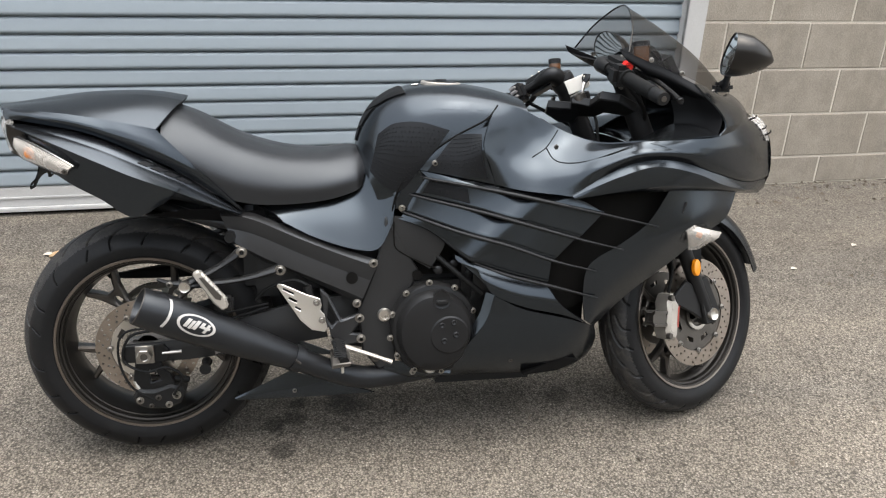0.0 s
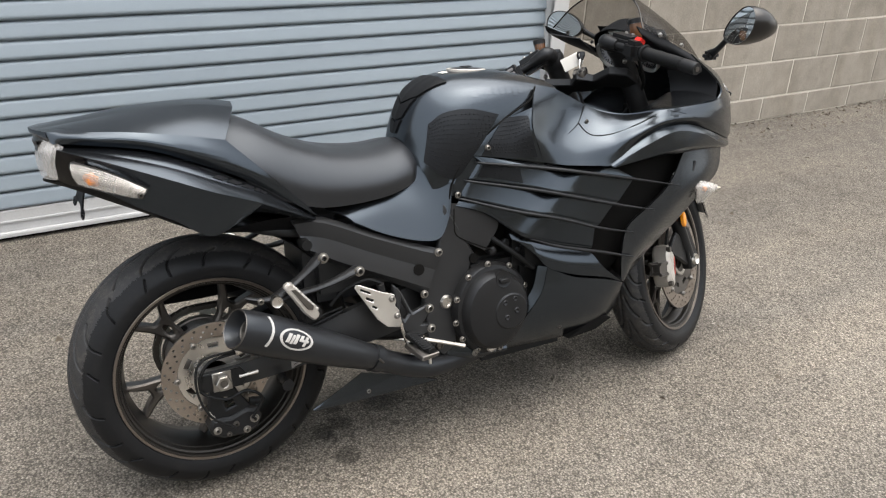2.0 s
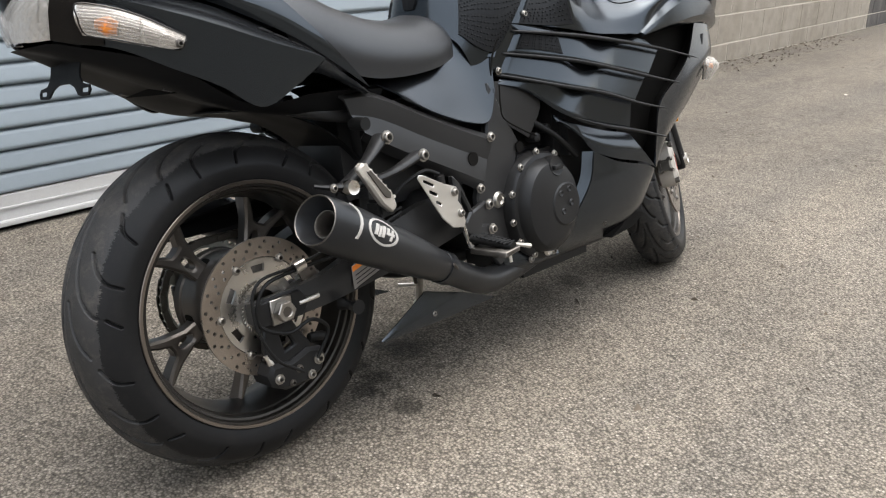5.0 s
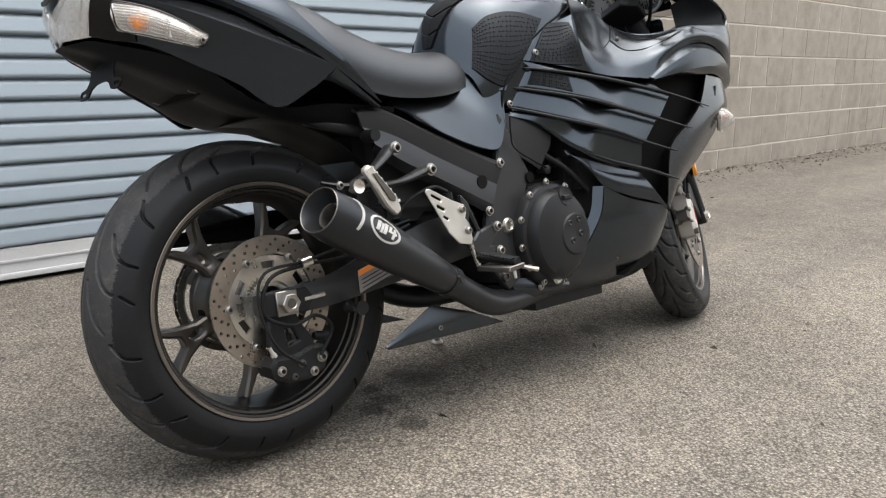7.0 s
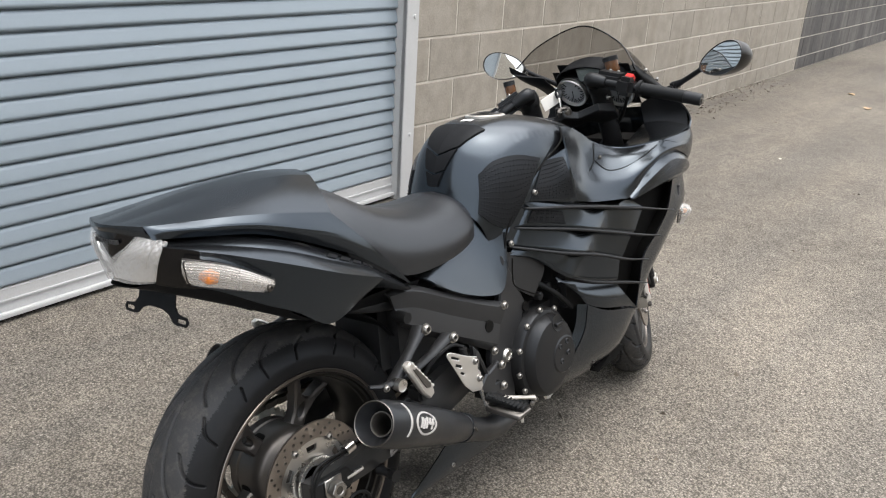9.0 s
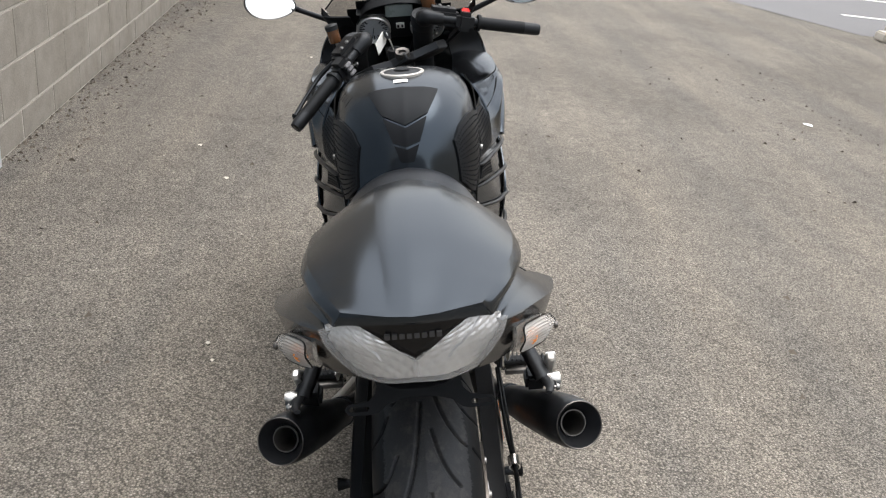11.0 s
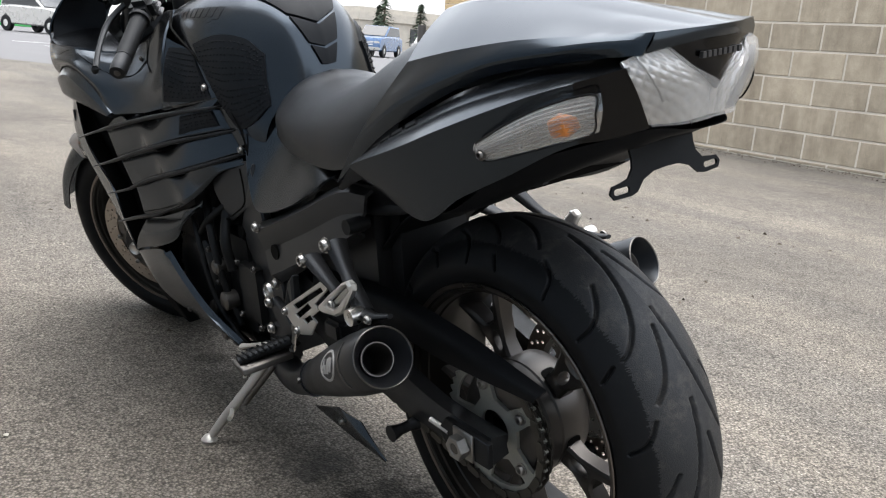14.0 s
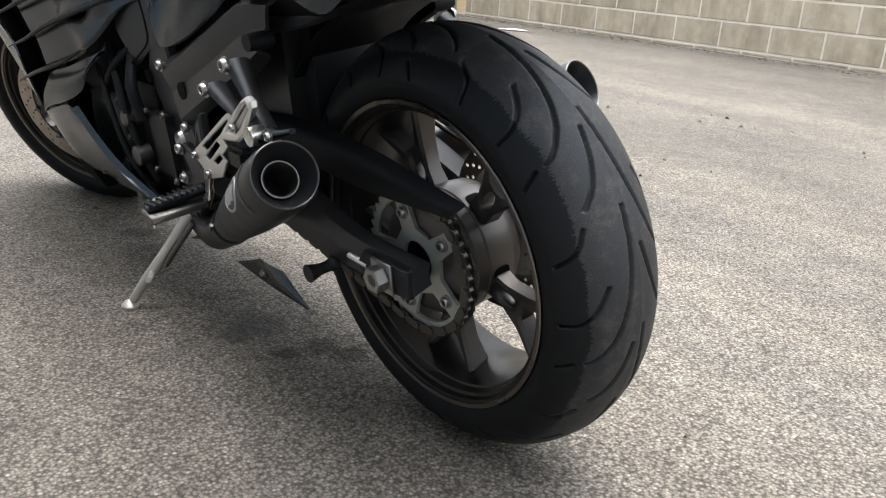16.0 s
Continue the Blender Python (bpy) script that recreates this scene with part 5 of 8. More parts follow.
    # heel plate
    if s < 0:
        heel = plate("heel_plate", [(0.325, 0.489), (0.336, 0.487), (0.392, 0.459), (0.424, 0.447), (0.428, 0.430), (0.424, 0.418), (0.434, 0.405), (0.440, 0.372), (0.434, 0.360), (0.402, 0.367), (0.376, 0.392), (0.322, 0.482)],
                     o(0.188), o(0.192), alu, holes=[[(0.337, 0.478), (0.363, 0.464), (0.361, 0.459), (0.335, 0.473)], [(0.350, 0.455), (0.370, 0.444), (0.368, 0.438), (0.348, 0.449)], [(0.365, 0.431), (0.378, 0.423), (0.376, 0.418), (0.363, 0.426)]], bevel=0.0012, label="bright alloy heel plate with three slots")
        for x, z in ((0.416, 0.438), (0.428, 0.392)):
            bolt((x, o(0.192), z), s, 0.007, steel, heel)
    else:
        heel = plate("heel_plate", [(0.311, 0.490), (0.296, 0.494), (0.288, 0.488), (0.291, 0.480), (0.336, 0.444), (0.326, 0.434), (0.355, 0.413), (0.338, 0.408), (0.363, 0.376), (0.402, 0.364), (0.417, 0.367), (0.444, 0.384), (0.455, 0.389), (0.458, 0.398), (0.446, 0.407)],
                     o(0.186), o(0.190), alu, holes=[[(0.311, 0.481), (0.303, 0.476), (0.404, 0.412), (0.417, 0.417)], [(0.363, 0.437), (0.350, 0.432), (0.400, 0.396), (0.412, 0.401)], [(0.357, 0.417), (0.347, 0.412), (0.373, 0.394), (0.386, 0.399)]], bevel=0.0012, label="bright alloy heel plate with three long slots")
        for x, z in ((0.449, 0.395), (0.410, 0.370)):
            bolt((x, o(0.190), z), s, 0.0065, steel, heel)
    plate("peg_bracket", [(0.425, 0.470), (0.445, 0.450), (0.475, 0.385), (0.520, 0.400), (0.530, 0.385), (0.500, 0.350), (0.528, 0.345), (0.526, 0.325), (0.470, 0.315), (0.448, 0.345), (0.430, 0.38)], o(0.165), o(0.184), frame_black, bevel=0.004, holes=[[(0.445, 0.425), (0.465, 0.385), (0.452, 0.370), (0.440, 0.39)]], label="black rider footpeg bracket")
    for x, z in ((0.520, 0.390), (0.523, 0.336)):
        bolt((x, o(0.185), z), s, 0.009, steel)
    fp = tube("footpeg", [(0.462, o(0.185), 0.330), (0.468, o(0.235), 0.325), (0.475, o(0.283), 0.318)], [0.014, 0.0125, 0.0115], grip_rubber, n=14, flat=0.75, label="black ribbed rubber rider footpeg")
    plate("peg_base", [(0.444, 0.300), (0.490, 0.306), (0.492, 0.316), (0.446, 0.312)], o(0.188), o(0.288), dark_steel, fp, bevel=0.002)
    for k in range(9):
        y = 0.196 + 0.010 * k
        tube("peg_rib", [(0.452, o(y), 0.337 - 0.0012 * k), (0.482, o(y + 0.004), 0.337 - 0.0012 * k)], 0.0022, grip_rubber, fp, n=6)
    tube("peg_feeler", [(0.470, o(0.275), 0.312), (0.471, o(0.276), 0.285)], [0.004, 0.0035], alu, fp, n=8)
    # pedal or lever
    tube("pedal" if s < 0 else "shift_lever", [(0.482, o(0.190), 0.318), (0.53, o(0.205), 0.305), (0.575, o(0.215), 0.290), (0.597, o(0.222), 0.283)], [0.008, 0.006, 0.0055, 0.0075], alu_dull, n=10, flat=0.8, label="bright alloy foot lever")
    tube("lever_rod", [(0.440, o(0.180), 0.368), (0.448, o(0.182), 0.335), (0.456, o(0.184), 0.312)], [0.006, 0.004, 0.006], steel, n=8)


for s in SIDES:
    frame_side(s)
tube("master_cylinder", [(0.395, -0.175, 0.475), (0.40, -0.172, 0.44), (0.408, -0.172, 0.40)], [0.010, 0.012, 0.010], engine_black, n=10)
tube("brake_pipe", [(0.395, -0.175, 0.478), (0.36, -0.17, 0.49), (0.30, -0.165, 0.47), (0.27, -0.16, 0.44)], 0.004, grip_rubber, n=8)

# ---- side stand ----
stand = tube("side_stand", [(0.615, 0.150, 0.235), (0.645, 0.200, 0.165), (0.675, 0.245, 0.105), (0.695, 0.274, 0.062)], [0.013, 0.011, 0.0100, 0.009], alu_dull, n=14, label="bright alloy side stand, folded out")
foot = lathe_geo([(0.0, 0.0), (0.0, 0.016), (0.006, 0.017), (0.014, 0.011), (0.02, 0.0)], 18)
foot.moved(Matrix.Translation((0.700, 0.282, 0.0455)) @ Matrix.Rotation(radians(9.87), 4, "X") @ Matrix.Rotation(radians(90), 4, "X")).put("stand_foot", alu_dull, stand)
tube("stand_spring", [(0.585, 0.165, 0.225), (0.64, 0.215, 0.135)], 0.006, dark_steel, stand, n=10)
tube("stand_tang", [(0.665, 0.235, 0.12), (0.635, 0.250, 0.125), (0.618, 0.262, 0.128)], 0.005, alu, stand, n=8)
box_geo((0.575, 0.10, 0.215), (0.635, 0.155, 0.262), 0.008).put("stand_bracket", engine_black, BIKE)


# ---- engine ----
def engine():
    g = box_geo((0.63, -0.155, 0.235), (1.00, 0.155, 0.50), 0.03)
    eng = g.put("engine", engine_black, BIKE, "black four-cylinder engine block")
    box_geo((0.78, -0.19, 0.42), (1.02, 0.19, 0.70), 0.025).put("cylinder_head", engine_black, eng)
    box_geo((0.70, -0.11, 0.155), (1.02, 0.11, 0.25), 0.03).put("oil_pan", engine_black, eng)
    box_geo((1.04, -0.19, 0.30), (1.10, 0.19, 0.66), 0.01).put("radiator", gap_black, eng)
    c = Vector((0.705, 0, 0.352))
    prof = [(-0.150, 0.122), (-0.176, 0.121), (-0.183, 0.116), (-0.186, 0.106), (-0.200, 0.103), (-0.212, 0.094), (-0.217, 0.075), (-0.219, 0.0)]
    cover = lathe_geo(prof, 64)
    cover.v = [(x * (0.88 if x < 0 else 0.96) + c.x, y, z * (0.98 if z > 0 else 1.06) + c.z) for x, y, z in cover.v]
    cov = cover.put("clutch_cover", engine_black, eng, "round black clutch cover with bolts round its rim")
    lathe_geo([(-0.219, 0.0), (-0.2215, 0.03), (-0.2215, 0.046), (-0.218, 0.050)], 40, (0.742, 0, 0.345)).put("cover_boss", engine_black, cov)
    for x, z in ((0.722, 0.372), (0.752, 0.378), (0.758, 0.345), (0.728, 0.330)):
        lathe_geo([(-0.2205, 0.0), (-0.2235, 0.006), (-0.2205, 0.0085)], 12, (x, 0, z)).put("cover_dimple", engine_black, cov)
    for k, a in enumerate((60, 95, 128, 160, 190, 215, 245, 282, 315, 20)):
        r = 0.118
        bolt((c.x + r * 0.93 * math.cos(radians(a)), -0.180, c.z + r * 1.02 * math.sin(radians(a))), -1, 0.0068, steel, cov)
    turned("oil_filler", [(0, 0.0), (0, 0.015), (-0.002, 0.022), (0.006, 0.024), (0.02, 0.026)], (0.722, -0.214, 0.436), (0.722, -0.15, 0.425), engine_black, cov)
    plate("filler_tab", [(0.708, 0.428), (0.736, 0.428), (0.736, 0.438), (0.708, 0.438)], -0.224, -0.212, engine_black, cov)
    turned("sight_glass", [(0, 0.0), (0, 0.011), (-0.003, 0.013), (0.004, 0.016)], (0.697, -0.195, 0.247), (0.697, -0.15, 0.247), steel, cov)
    # left side: generator and sprocket covers, starter, hoses
    lathe_geo([(0.150, 0.10), (0.178, 0.098), (0.186, 0.088), (0.190, 0.05), (0.190, 0.0)], 48, (0.86, 0, 0.36)).put("generator_cover", engine_black, eng)
    sc = box_geo((0.575, 0.12, 0.285), (0.70, 0.172, 0.45), 0.025).put("sprocket_cover", engine_black, eng)
    for x, z in ((0.60, 0.43), (0.68, 0.425), (0.685, 0.31), (0.60, 0.305)):
        bolt((x, 0.172, z), 1, 0.006, dark_steel, sc)
    for k in range(8):
        a = 2 * math.pi * k / 8
        bolt((0.86 + 0.093 * math.cos(a), 0.180, 0.36 + 0.093 * math.sin(a)), 1, 0.006, dark_steel, eng)
    for pts, r in (([(0.80, 0.17, 0.53), (0.74, 0.19, 0.45), (0.72, 0.185, 0.36), (0.70, 0.17, 0.28)], 0.008), ([(0.86, 0.18, 0.52), (0.79, 0.20, 0.44), (0.76, 0.195, 0.33), (0.70, 0.18, 0.25)], 0.006), ([(0.72, 0.16, 0.52), (0.69, 0.185, 0.47), (0.685, 0.18, 0.41)], 0.011), ([(0.83, 0.15, 0.27), (0.76, 0.19, 0.27), (0.68, 0.18, 0.24)], 0.010)):
        tube("hose", pts, r, grip_rubber, eng, 10)
    for x, z, r in ((0.735, 0.405, 0.016), (0.715, 0.335, 0.020), (0.78, 0.30, 0.018), (0.74, 0.255, 0.016)):
        turned("fitting", [(0, 0.0), (0, r * 0.7), (0.004, r), (0.03, r)], (x, 0.20, z), (x, 0.12, z), dark_steel, eng, 16)
    for s in SIDES:
        for x, z in ((0.72, 0.50), (0.76, 0.515), (0.80, 0.49)):
            turned("fitting", [(0, 0.0), (0, 0.007), (0.003, 0.011), (0.03, 0.011)], (x, s * 0.172, z), (x, s * 0.10, z), engine_black, eng, 12)
        tube("hose", [(0.70, s * 0.15, 0.55), (0.76, s * 0.185, 0.50), (0.83, s * 0.19, 0.44)], 0.007, grip_rubber, eng, 10)
    for s in SIDES:
        tube("stand_spool", [(0.143, s * 0.135, 0.277), (0.143, s * 0.150, 0.277), (0.143, s * 0.165, 0.277), (0.143, s * 0.185, 0.277)], [0.013, 0.009, 0.009, 0.014], engine_black, n=14)
    box_geo((0.24, -0.10, 0.42), (0.66, 0.10, 0.66), 0.03).put("frame_core", frame_black, BIKE, "black aluminium monocoque frame")
    box_geo((0.62, -0.13, 0.45), (1.12, 0.13, 0.76), 0.03).put("airbox", gap_black, BIKE)
    tube("shock", [(0.40, 0, 0.50), (0.45, 0, 0.30)], 0.03, engine_black, n=14)


engine()

# ---- tank ----
TANK = [
    [(0.522, 0, 0.748), (0.524, 0.05, 0.748), (0.545, 0.100, 0.738), (0.562, 0.122, 0.705), (0.585, 0.130, 0.64)],
    [(0.541, 0, 0.838), (0.548, 0.058, 0.832), (0.582, 0.118, 0.800), (0.604, 0.140, 0.742), (0.618, 0.143, 0.655)],
    [(0.578, 0, 0.900), (0.588, 0.066, 0.894), (0.622, 0.128, 0.850), (0.645, 0.154, 0.770), (0.655, 0.150, 0.660)],
    [(0.650, 0, 0.940), (0.654, 0.072, 0.932), (0.678, 0.136, 0.884), (0.695, 0.163, 0.790), (0.700, 0.158, 0.670)],
    [(0.760, 0, 0.952), (0.760, 0.080, 0.945), (0.764, 0.146, 0.902), (0.768, 0.172, 0.800), (0.768, 0.172, 0.690)],
    [(0.860, 0, 0.940), (0.860, 0.088, 0.932), (0.864, 0.146, 0.896), (0.868, 0.168, 0.810), (0.868, 0.176, 0.710)],
    [(0.945, 0, 0.918), (0.945, 0.088, 0.911), (0.948, 0.140, 0.882), (0.950, 0.156, 0.810), (0.950, 0.166, 0.720)],
]
half = surf(TANK, 56, 64)
full = np.concatenate([half[:, ::-1] * [1, 1, 1], half[:, 1:] * [1, -1, 1]], 1)
shell_t = Geo().add(full.reshape(-1, 3), grid_faces(full.shape[0], full.shape[1]))
tank = shell_t.put("tank", paint, BIKE, "satin black fuel tank with raised lettering", sharp=60)
_dense = surf(TANK, 130, 150)
_tx, _tw, _tz = _dense[..., 0].ravel(), _dense[..., 1].ravel(), _dense[..., 2].ravel()


def tank_w(x, z):
    """Half width of the tank's side at x, z."""
    d = (_tx - x) ** 2 + (_tz - z) ** 2
    k = np.argsort(d)[:6]
    w = 1 / (d[k] + 1e-7)
    return float((w * _tw[k]).sum() / w.sum())


def tank_z(x, y):
    d = (_tx - x) ** 2 + (_tw - abs(y)) ** 2
    k = np.argsort(d)[:6]
    w = 1 / (d[k] + 1e-7)
    return float((w * _tz[k]).sum() / w.sum())


def side_patch(corners, nu, nv, s, lift):
    """A patch over the tank's side between four curves of x, z points: top and bottom."""
    top, bot = spline([(a, 0, b) for a, b in corners[0]], nu), spline([(a, 0, b) for a, b in corners[1]], nu)
    rows = []
    for v in np.linspace(0, 1, nv):
        r = top * (1 - v) + bot * v
        rows.append([(p[0], s * (tank_w(p[0], p[2]) + lift), p[2]) for p in r])
    return np.array(rows)


def smooth_w(g, times=4):
    """Evens the half widths of a grid."""
    for _ in range(times):
        w = g[..., 1].copy()
        w[1:-1] = (w[:-2] + 2 * w[1:-1] + w[2:]) / 4
        w[:, 1:-1] = (w[:, :-2] + 2 * w[:, 1:-1] + w[:, 2:]) / 4
        g[..., 1] = w
    return g


def dots_on(g, s, rows, cols, r, parent, skip=0.0):
    out = Geo()
    n = normals(g)
    nv, nu, _ = g.shape
    for i in range(rows):
        for j in range(cols):
            a, b = (i + 0.7) / (rows + 0.4) * (nv - 1), (j + 0.6 + 0.25 * (i % 2)) / (cols + 0.4) * (nu - 1)
            p = g[int(round(a)), int(round(b))]
            q = n[int(round(a)), int(round(b))]
            if q[1] * s < 0:
                q = -q
            M = Matrix.Translation(p) @ Vector(q).to_track_quat("Y", "Z").to_matrix().to_4x4()
            c = lathe_geo([(-0.001, r), (r * 0.55, r * 0.8), (r * 0.85, r * 0.35), (r * 0.9, 0.0)], 8).moved(M)
            out.add(c.v, c.f)
    ob = out.put("grip_dots", plastic, parent)
    ob["kind"] = "stuff"
    return ob


for s in SIDES:
    g = smooth_w(side_patch([[(0.578, 0.835), (0.615, 0.862), (0.675, 0.868), (0.745, 0.850)], [(0.556, 0.745), (0.585, 0.715), (0.625, 0.700), (0.662, 0.742)]], 40, 30, s, 0.0065), 2)
    pad = shell(g, 0.006).put("knee_pad", pad_rubber, tank, "black dotted rubber knee pad")
    dots_on(g, s, 13, 17, 0.0022, pad)
    g = surf(flip([[(0.757, 0.168, 0.838), (0.790, 0.178, 0.842), (0.822, 0.188, 0.842)], [(0.715, 0.174, 0.785), (0.770, 0.188, 0.785), (0.815, 0.207, 0.802)], [(0.690, 0.171, 0.752), (0.760, 0.191, 0.742), (0.832, 0.211, 0.738)]], s), 30, 24)
    pad2 = shell(g, 0.006).put("knee_pad", pad_rubber, tank, "black dotted rubber knee pad")
    dots_on(g, s, 10, 11, 0.0022, pad2)
    # raised lettering on the shoulder of the tank, kept as plain marks
    for k in range(8):
        x0 = 0.690 + 0.0182 * k
        wdt = 0.0135 if k else 0.017
        z0 = 0.9155 - 0.030 * (x0 - 0.69)
        g = []
        tall = 0.0215 if k in (0, 6) else 0.0165
        for zz in (z0, z0 - tall * 0.5, z0 - tall):
            g.append([(x0 + dx, s * (tank_w(x0 + dx, zz) + 0.0010), zz) for dx in (0, wdt / 2, wdt)])
        shell(np.array(g), 0.005).put("letter_mark", paint, tank)

# tank pads down the middle
def tank_at(z, y):
    """The point of the tank's rear face level with z on its centre line, y to the side, and the row's slope."""
    v = float(np.interp(z, _dense[:75, 0, 2], np.arange(75)))
    i = int(v)
    row = _dense[i] * (1 - (v - i)) + _dense[i + 1] * (v - i)
    k = int(np.argmax(row[:, 1])) + 1
    return [float(np.interp(abs(y), row[:k, 1], row[:k, c])) if c != 1 else y for c in range(3)]


def tank_pad(top, bottom, w_top, w_bottom, label=""):
    """top and bottom: levels at the corners and at the middle."""
    rows = []
    for a in np.linspace(0, 1, 22):
        w = w_top + (w_bottom - w_top) * a
        rows.append([tank_at((top[0] + (top[1] - top[0]) * (1 - abs(q))) * (1 - a) + (bottom[0] + (bottom[1] - bottom[0]) * (1 - abs(q))) * a, w * q) for q in np.linspace(-1, 1, 21)])
    g = np.array(rows)
    n = normals(g)
    n = np.where((n * np.array([-0.7, 0, 0.7])).sum(-1, keepdims=True) < 0, -n, n)
    geo = Geo()
    nv, nu, _ = g.shape
    geo.add(np.concatenate([(g + n * 0.0042).reshape(-1, 3), (g - n * 0.003).reshape(-1, 3)]), grid_faces(nv, nu))
    o = nv * nu
    edge = [j for j in range(nu)] + [i * nu + nu - 1 for i in range(1, nv)] + [(nv - 1) * nu + j for j in range(nu - 2, -1, -1)] + [i * nu for i in range(nv - 2, 0, -1)]
    geo.f += [(a, b, b + o, a + o) for a, b in zip(edge, edge[1:] + edge[:1])]
    return geo.put("tank_pad", plastic, tank, label)


tank_pad((0.9385, 0.9395), (0.899, 0.880), 0.076, 0.049, "black rubber tank pad in three pieces")
tank_pad((0.894, 0.875), (0.848, 0.838), 0.047, 0.029)
tank_pad((0.843, 0.833), (0.808, 0.806), 0.027, 0.014)
cap = Vector((0.751, 0, 0.9490))
cap_m = Matrix.Translation(cap) @ Matrix.Rotation(radians(3), 4, "Y") @ Matrix.Rotation(radians(-90), 4, "X")
lathe_geo([(0.003, 0.0515), (-0.0025, 0.0515), (-0.0045, 0.0495), (-0.0045, 0.0440), (-0.002, 0.0430)], 48).moved(cap_m).put("filler_ring", alu_dull, tank, "bright alloy filler ring")
lathe_geo([(-0.001, 0.0435), (-0.004, 0.042), (-0.006, 0.036), (-0.006, 0.0)], 40).moved(cap_m).put("filler_cap", engine_black, tank, "black filler cap")
plate("filler_flap", [(0.742, -0.020), (0.765, -0.012), (0.768, 0.012), (0.742, 0.020), (0.735, 0.0)], -0.0105, -0.0085, plastic, tank, m=Matrix.Translation((0, 0, 0.9490)) @ Matrix.Rotation(radians(-90), 4, "X"))
g = np.array([[(x, y, tank_z(x, y) + 0.0015) for y in np.linspace(-0.012, 0.020, 7)] for x in np.linspace(0.675, 0.692, 5)])
Geo().add(np.concatenate([g.reshape(-1, 3), (g - [0, 0, 0.002]).reshape(-1, 3)]), grid_faces(5, 7) + grid_faces(5, 7, k=35)).put("sticker", white_plastic, tank, "small white sticker")

# ---- seat, side covers, tail ----
SEAT = [
    [(0.085, 0, 0.905), (0.083, 0.05, 0.902), (0.075, 0.105, 0.875), (0.075, 0.152, 0.825), (0.10, 0.158, 0.765)],
    [(0.150, 0, 0.880), (0.150, 0.06, 0.875), (0.150, 0.120, 0.848), (0.150, 0.163, 0.785), (0.165, 0.166, 0.718)],
    [(0.240, 0, 0.832), (0.240, 0.07, 0.826), (0.240, 0.130, 0.802), (0.242, 0.168, 0.742), (0.255, 0.166, 0.684)],
    [(0.340, 0, 0.800), (0.340, 0.07, 0.794), (0.342, 0.128, 0.772), (0.345, 0.163, 0.722), (0.350, 0.158, 0.676)],
    [(0.440, 0, 0.790), (0.440, 0.062, 0.784), (0.442, 0.112, 0.765), (0.445, 0.148, 0.722), (0.448, 0.146, 0.682)],
    [(0.515, 0, 0.798), (0.515, 0.050, 0.790), (0.517, 0.092, 0.770), (0.518, 0.126, 0.735), (0.515, 0.130, 0.698)],
    [(0.560, 0, 0.785), (0.558, 0.040, 0.780), (0.552, 0.075, 0.762), (0.545, 0.100, 0.738), (0.537, 0.112, 0.710)],
]
h = surf(SEAT, 30, 40)
f = np.concatenate([h[:, ::-1], h[:, 1:] * [1, -1, 1]], 1)
seat = Geo().add(f.reshape(-1, 3), grid_faces(f.shape[0], f.shape[1])).put("seat", vinyl, BIKE, "black vinyl rider seat", sharp=70)
for s in SIDES:
    panel("side_cover", [
        [(0.285, 0.136, 0.672), (0.40, 0.118, 0.686), (0.49, 0.098, 0.706), (0.545, 0.096, 0.738), (0.600, 0.126, 0.775)],
        [(0.325, 0.152, 0.652), (0.42, 0.146, 0.640), (0.52, 0.136, 0.638), (0.575, 0.132, 0.664), (0.618, 0.140, 0.710)],
        [(0.345, 0.164, 0.634), (0.42, 0.170, 0.595), (0.51, 0.172, 0.564), (0.570, 0.168, 0.562), (0.606, 0.158, 0.618)]], paint, s, 34, 16, 0.004, label="satin black side cover below the seat")

COWL = [
    [(0.124, 0, 0.922), (0.060, 0, 0.932), (-0.010, 0, 0.935), (-0.110, 0, 0.930), (-0.205, 0, 0.917), (-0.272, 0, 0.907), (-0.300, 0, 0.9030)],
    [(0.116, 0.050, 0.914), (0.056, 0.052, 0.925), (-0.010, 0.052, 0.928), (-0.108, 0.047, 0.924), (-0.200, 0.038, 0.913), (-0.266, 0.033, 0.905), (-0.295, 0.031, 0.9025)],
    [(0.066, 0.158, 0.858), (0.010, 0.157, 0.870), (-0.050, 0.153, 0.881), (-0.125, 0.142, 0.892), (-0.200, 0.118, 0.897), (-0.250, 0.098, 0.8995), (-0.273, 0.088, 0.9010)],
    [(0.252, 0.172, 0.666), (0.128, 0.171, 0.752), (0.040, 0.167, 0.798), (-0.080, 0.152, 0.849), (-0.180, 0.130, 0.868), (-0.240, 0.112, 0.876), (-0.267, 0.101, 0.8785)],
]


cg = crease_rows(COWL, 56, 9, (0.0008, 0.004, 0.0105))
cf = np.concatenate([cg[::-1] * [1, 1, 1], cg[1:] * [1, -1, 1]], 0)
n = normals(cf)
n = np.where((n * (cf * [0, 1.5, 1] - [0, 0, 0.78])).sum(-1, keepdims=True) < 0, -n, n)
nv, nu, _ = cf.shape
geo = Geo().add(np.concatenate([cf.reshape(-1, 3), (cf - n * 0.005).reshape(-1, 3)]), grid_faces(nv, nu) + grid_faces(nv, nu, k=nv * nu))
o = nv * nu
edge = [j for j in range(nu)] + [i * nu + nu - 1 for i in range(1, nv)] + [(nv - 1) * nu + j for j in range(nu - 2, -1, -1)] + [i * nu for i in range(nv - 2, 0, -1)]
geo.f += [(a, b, b + o, a + o) for a, b in zip(edge, edge[1:] + edge[:1])]
geo.put("seat_cowl", paint, BIKE, "satin black faceted rear seat cowl", sharp=9)

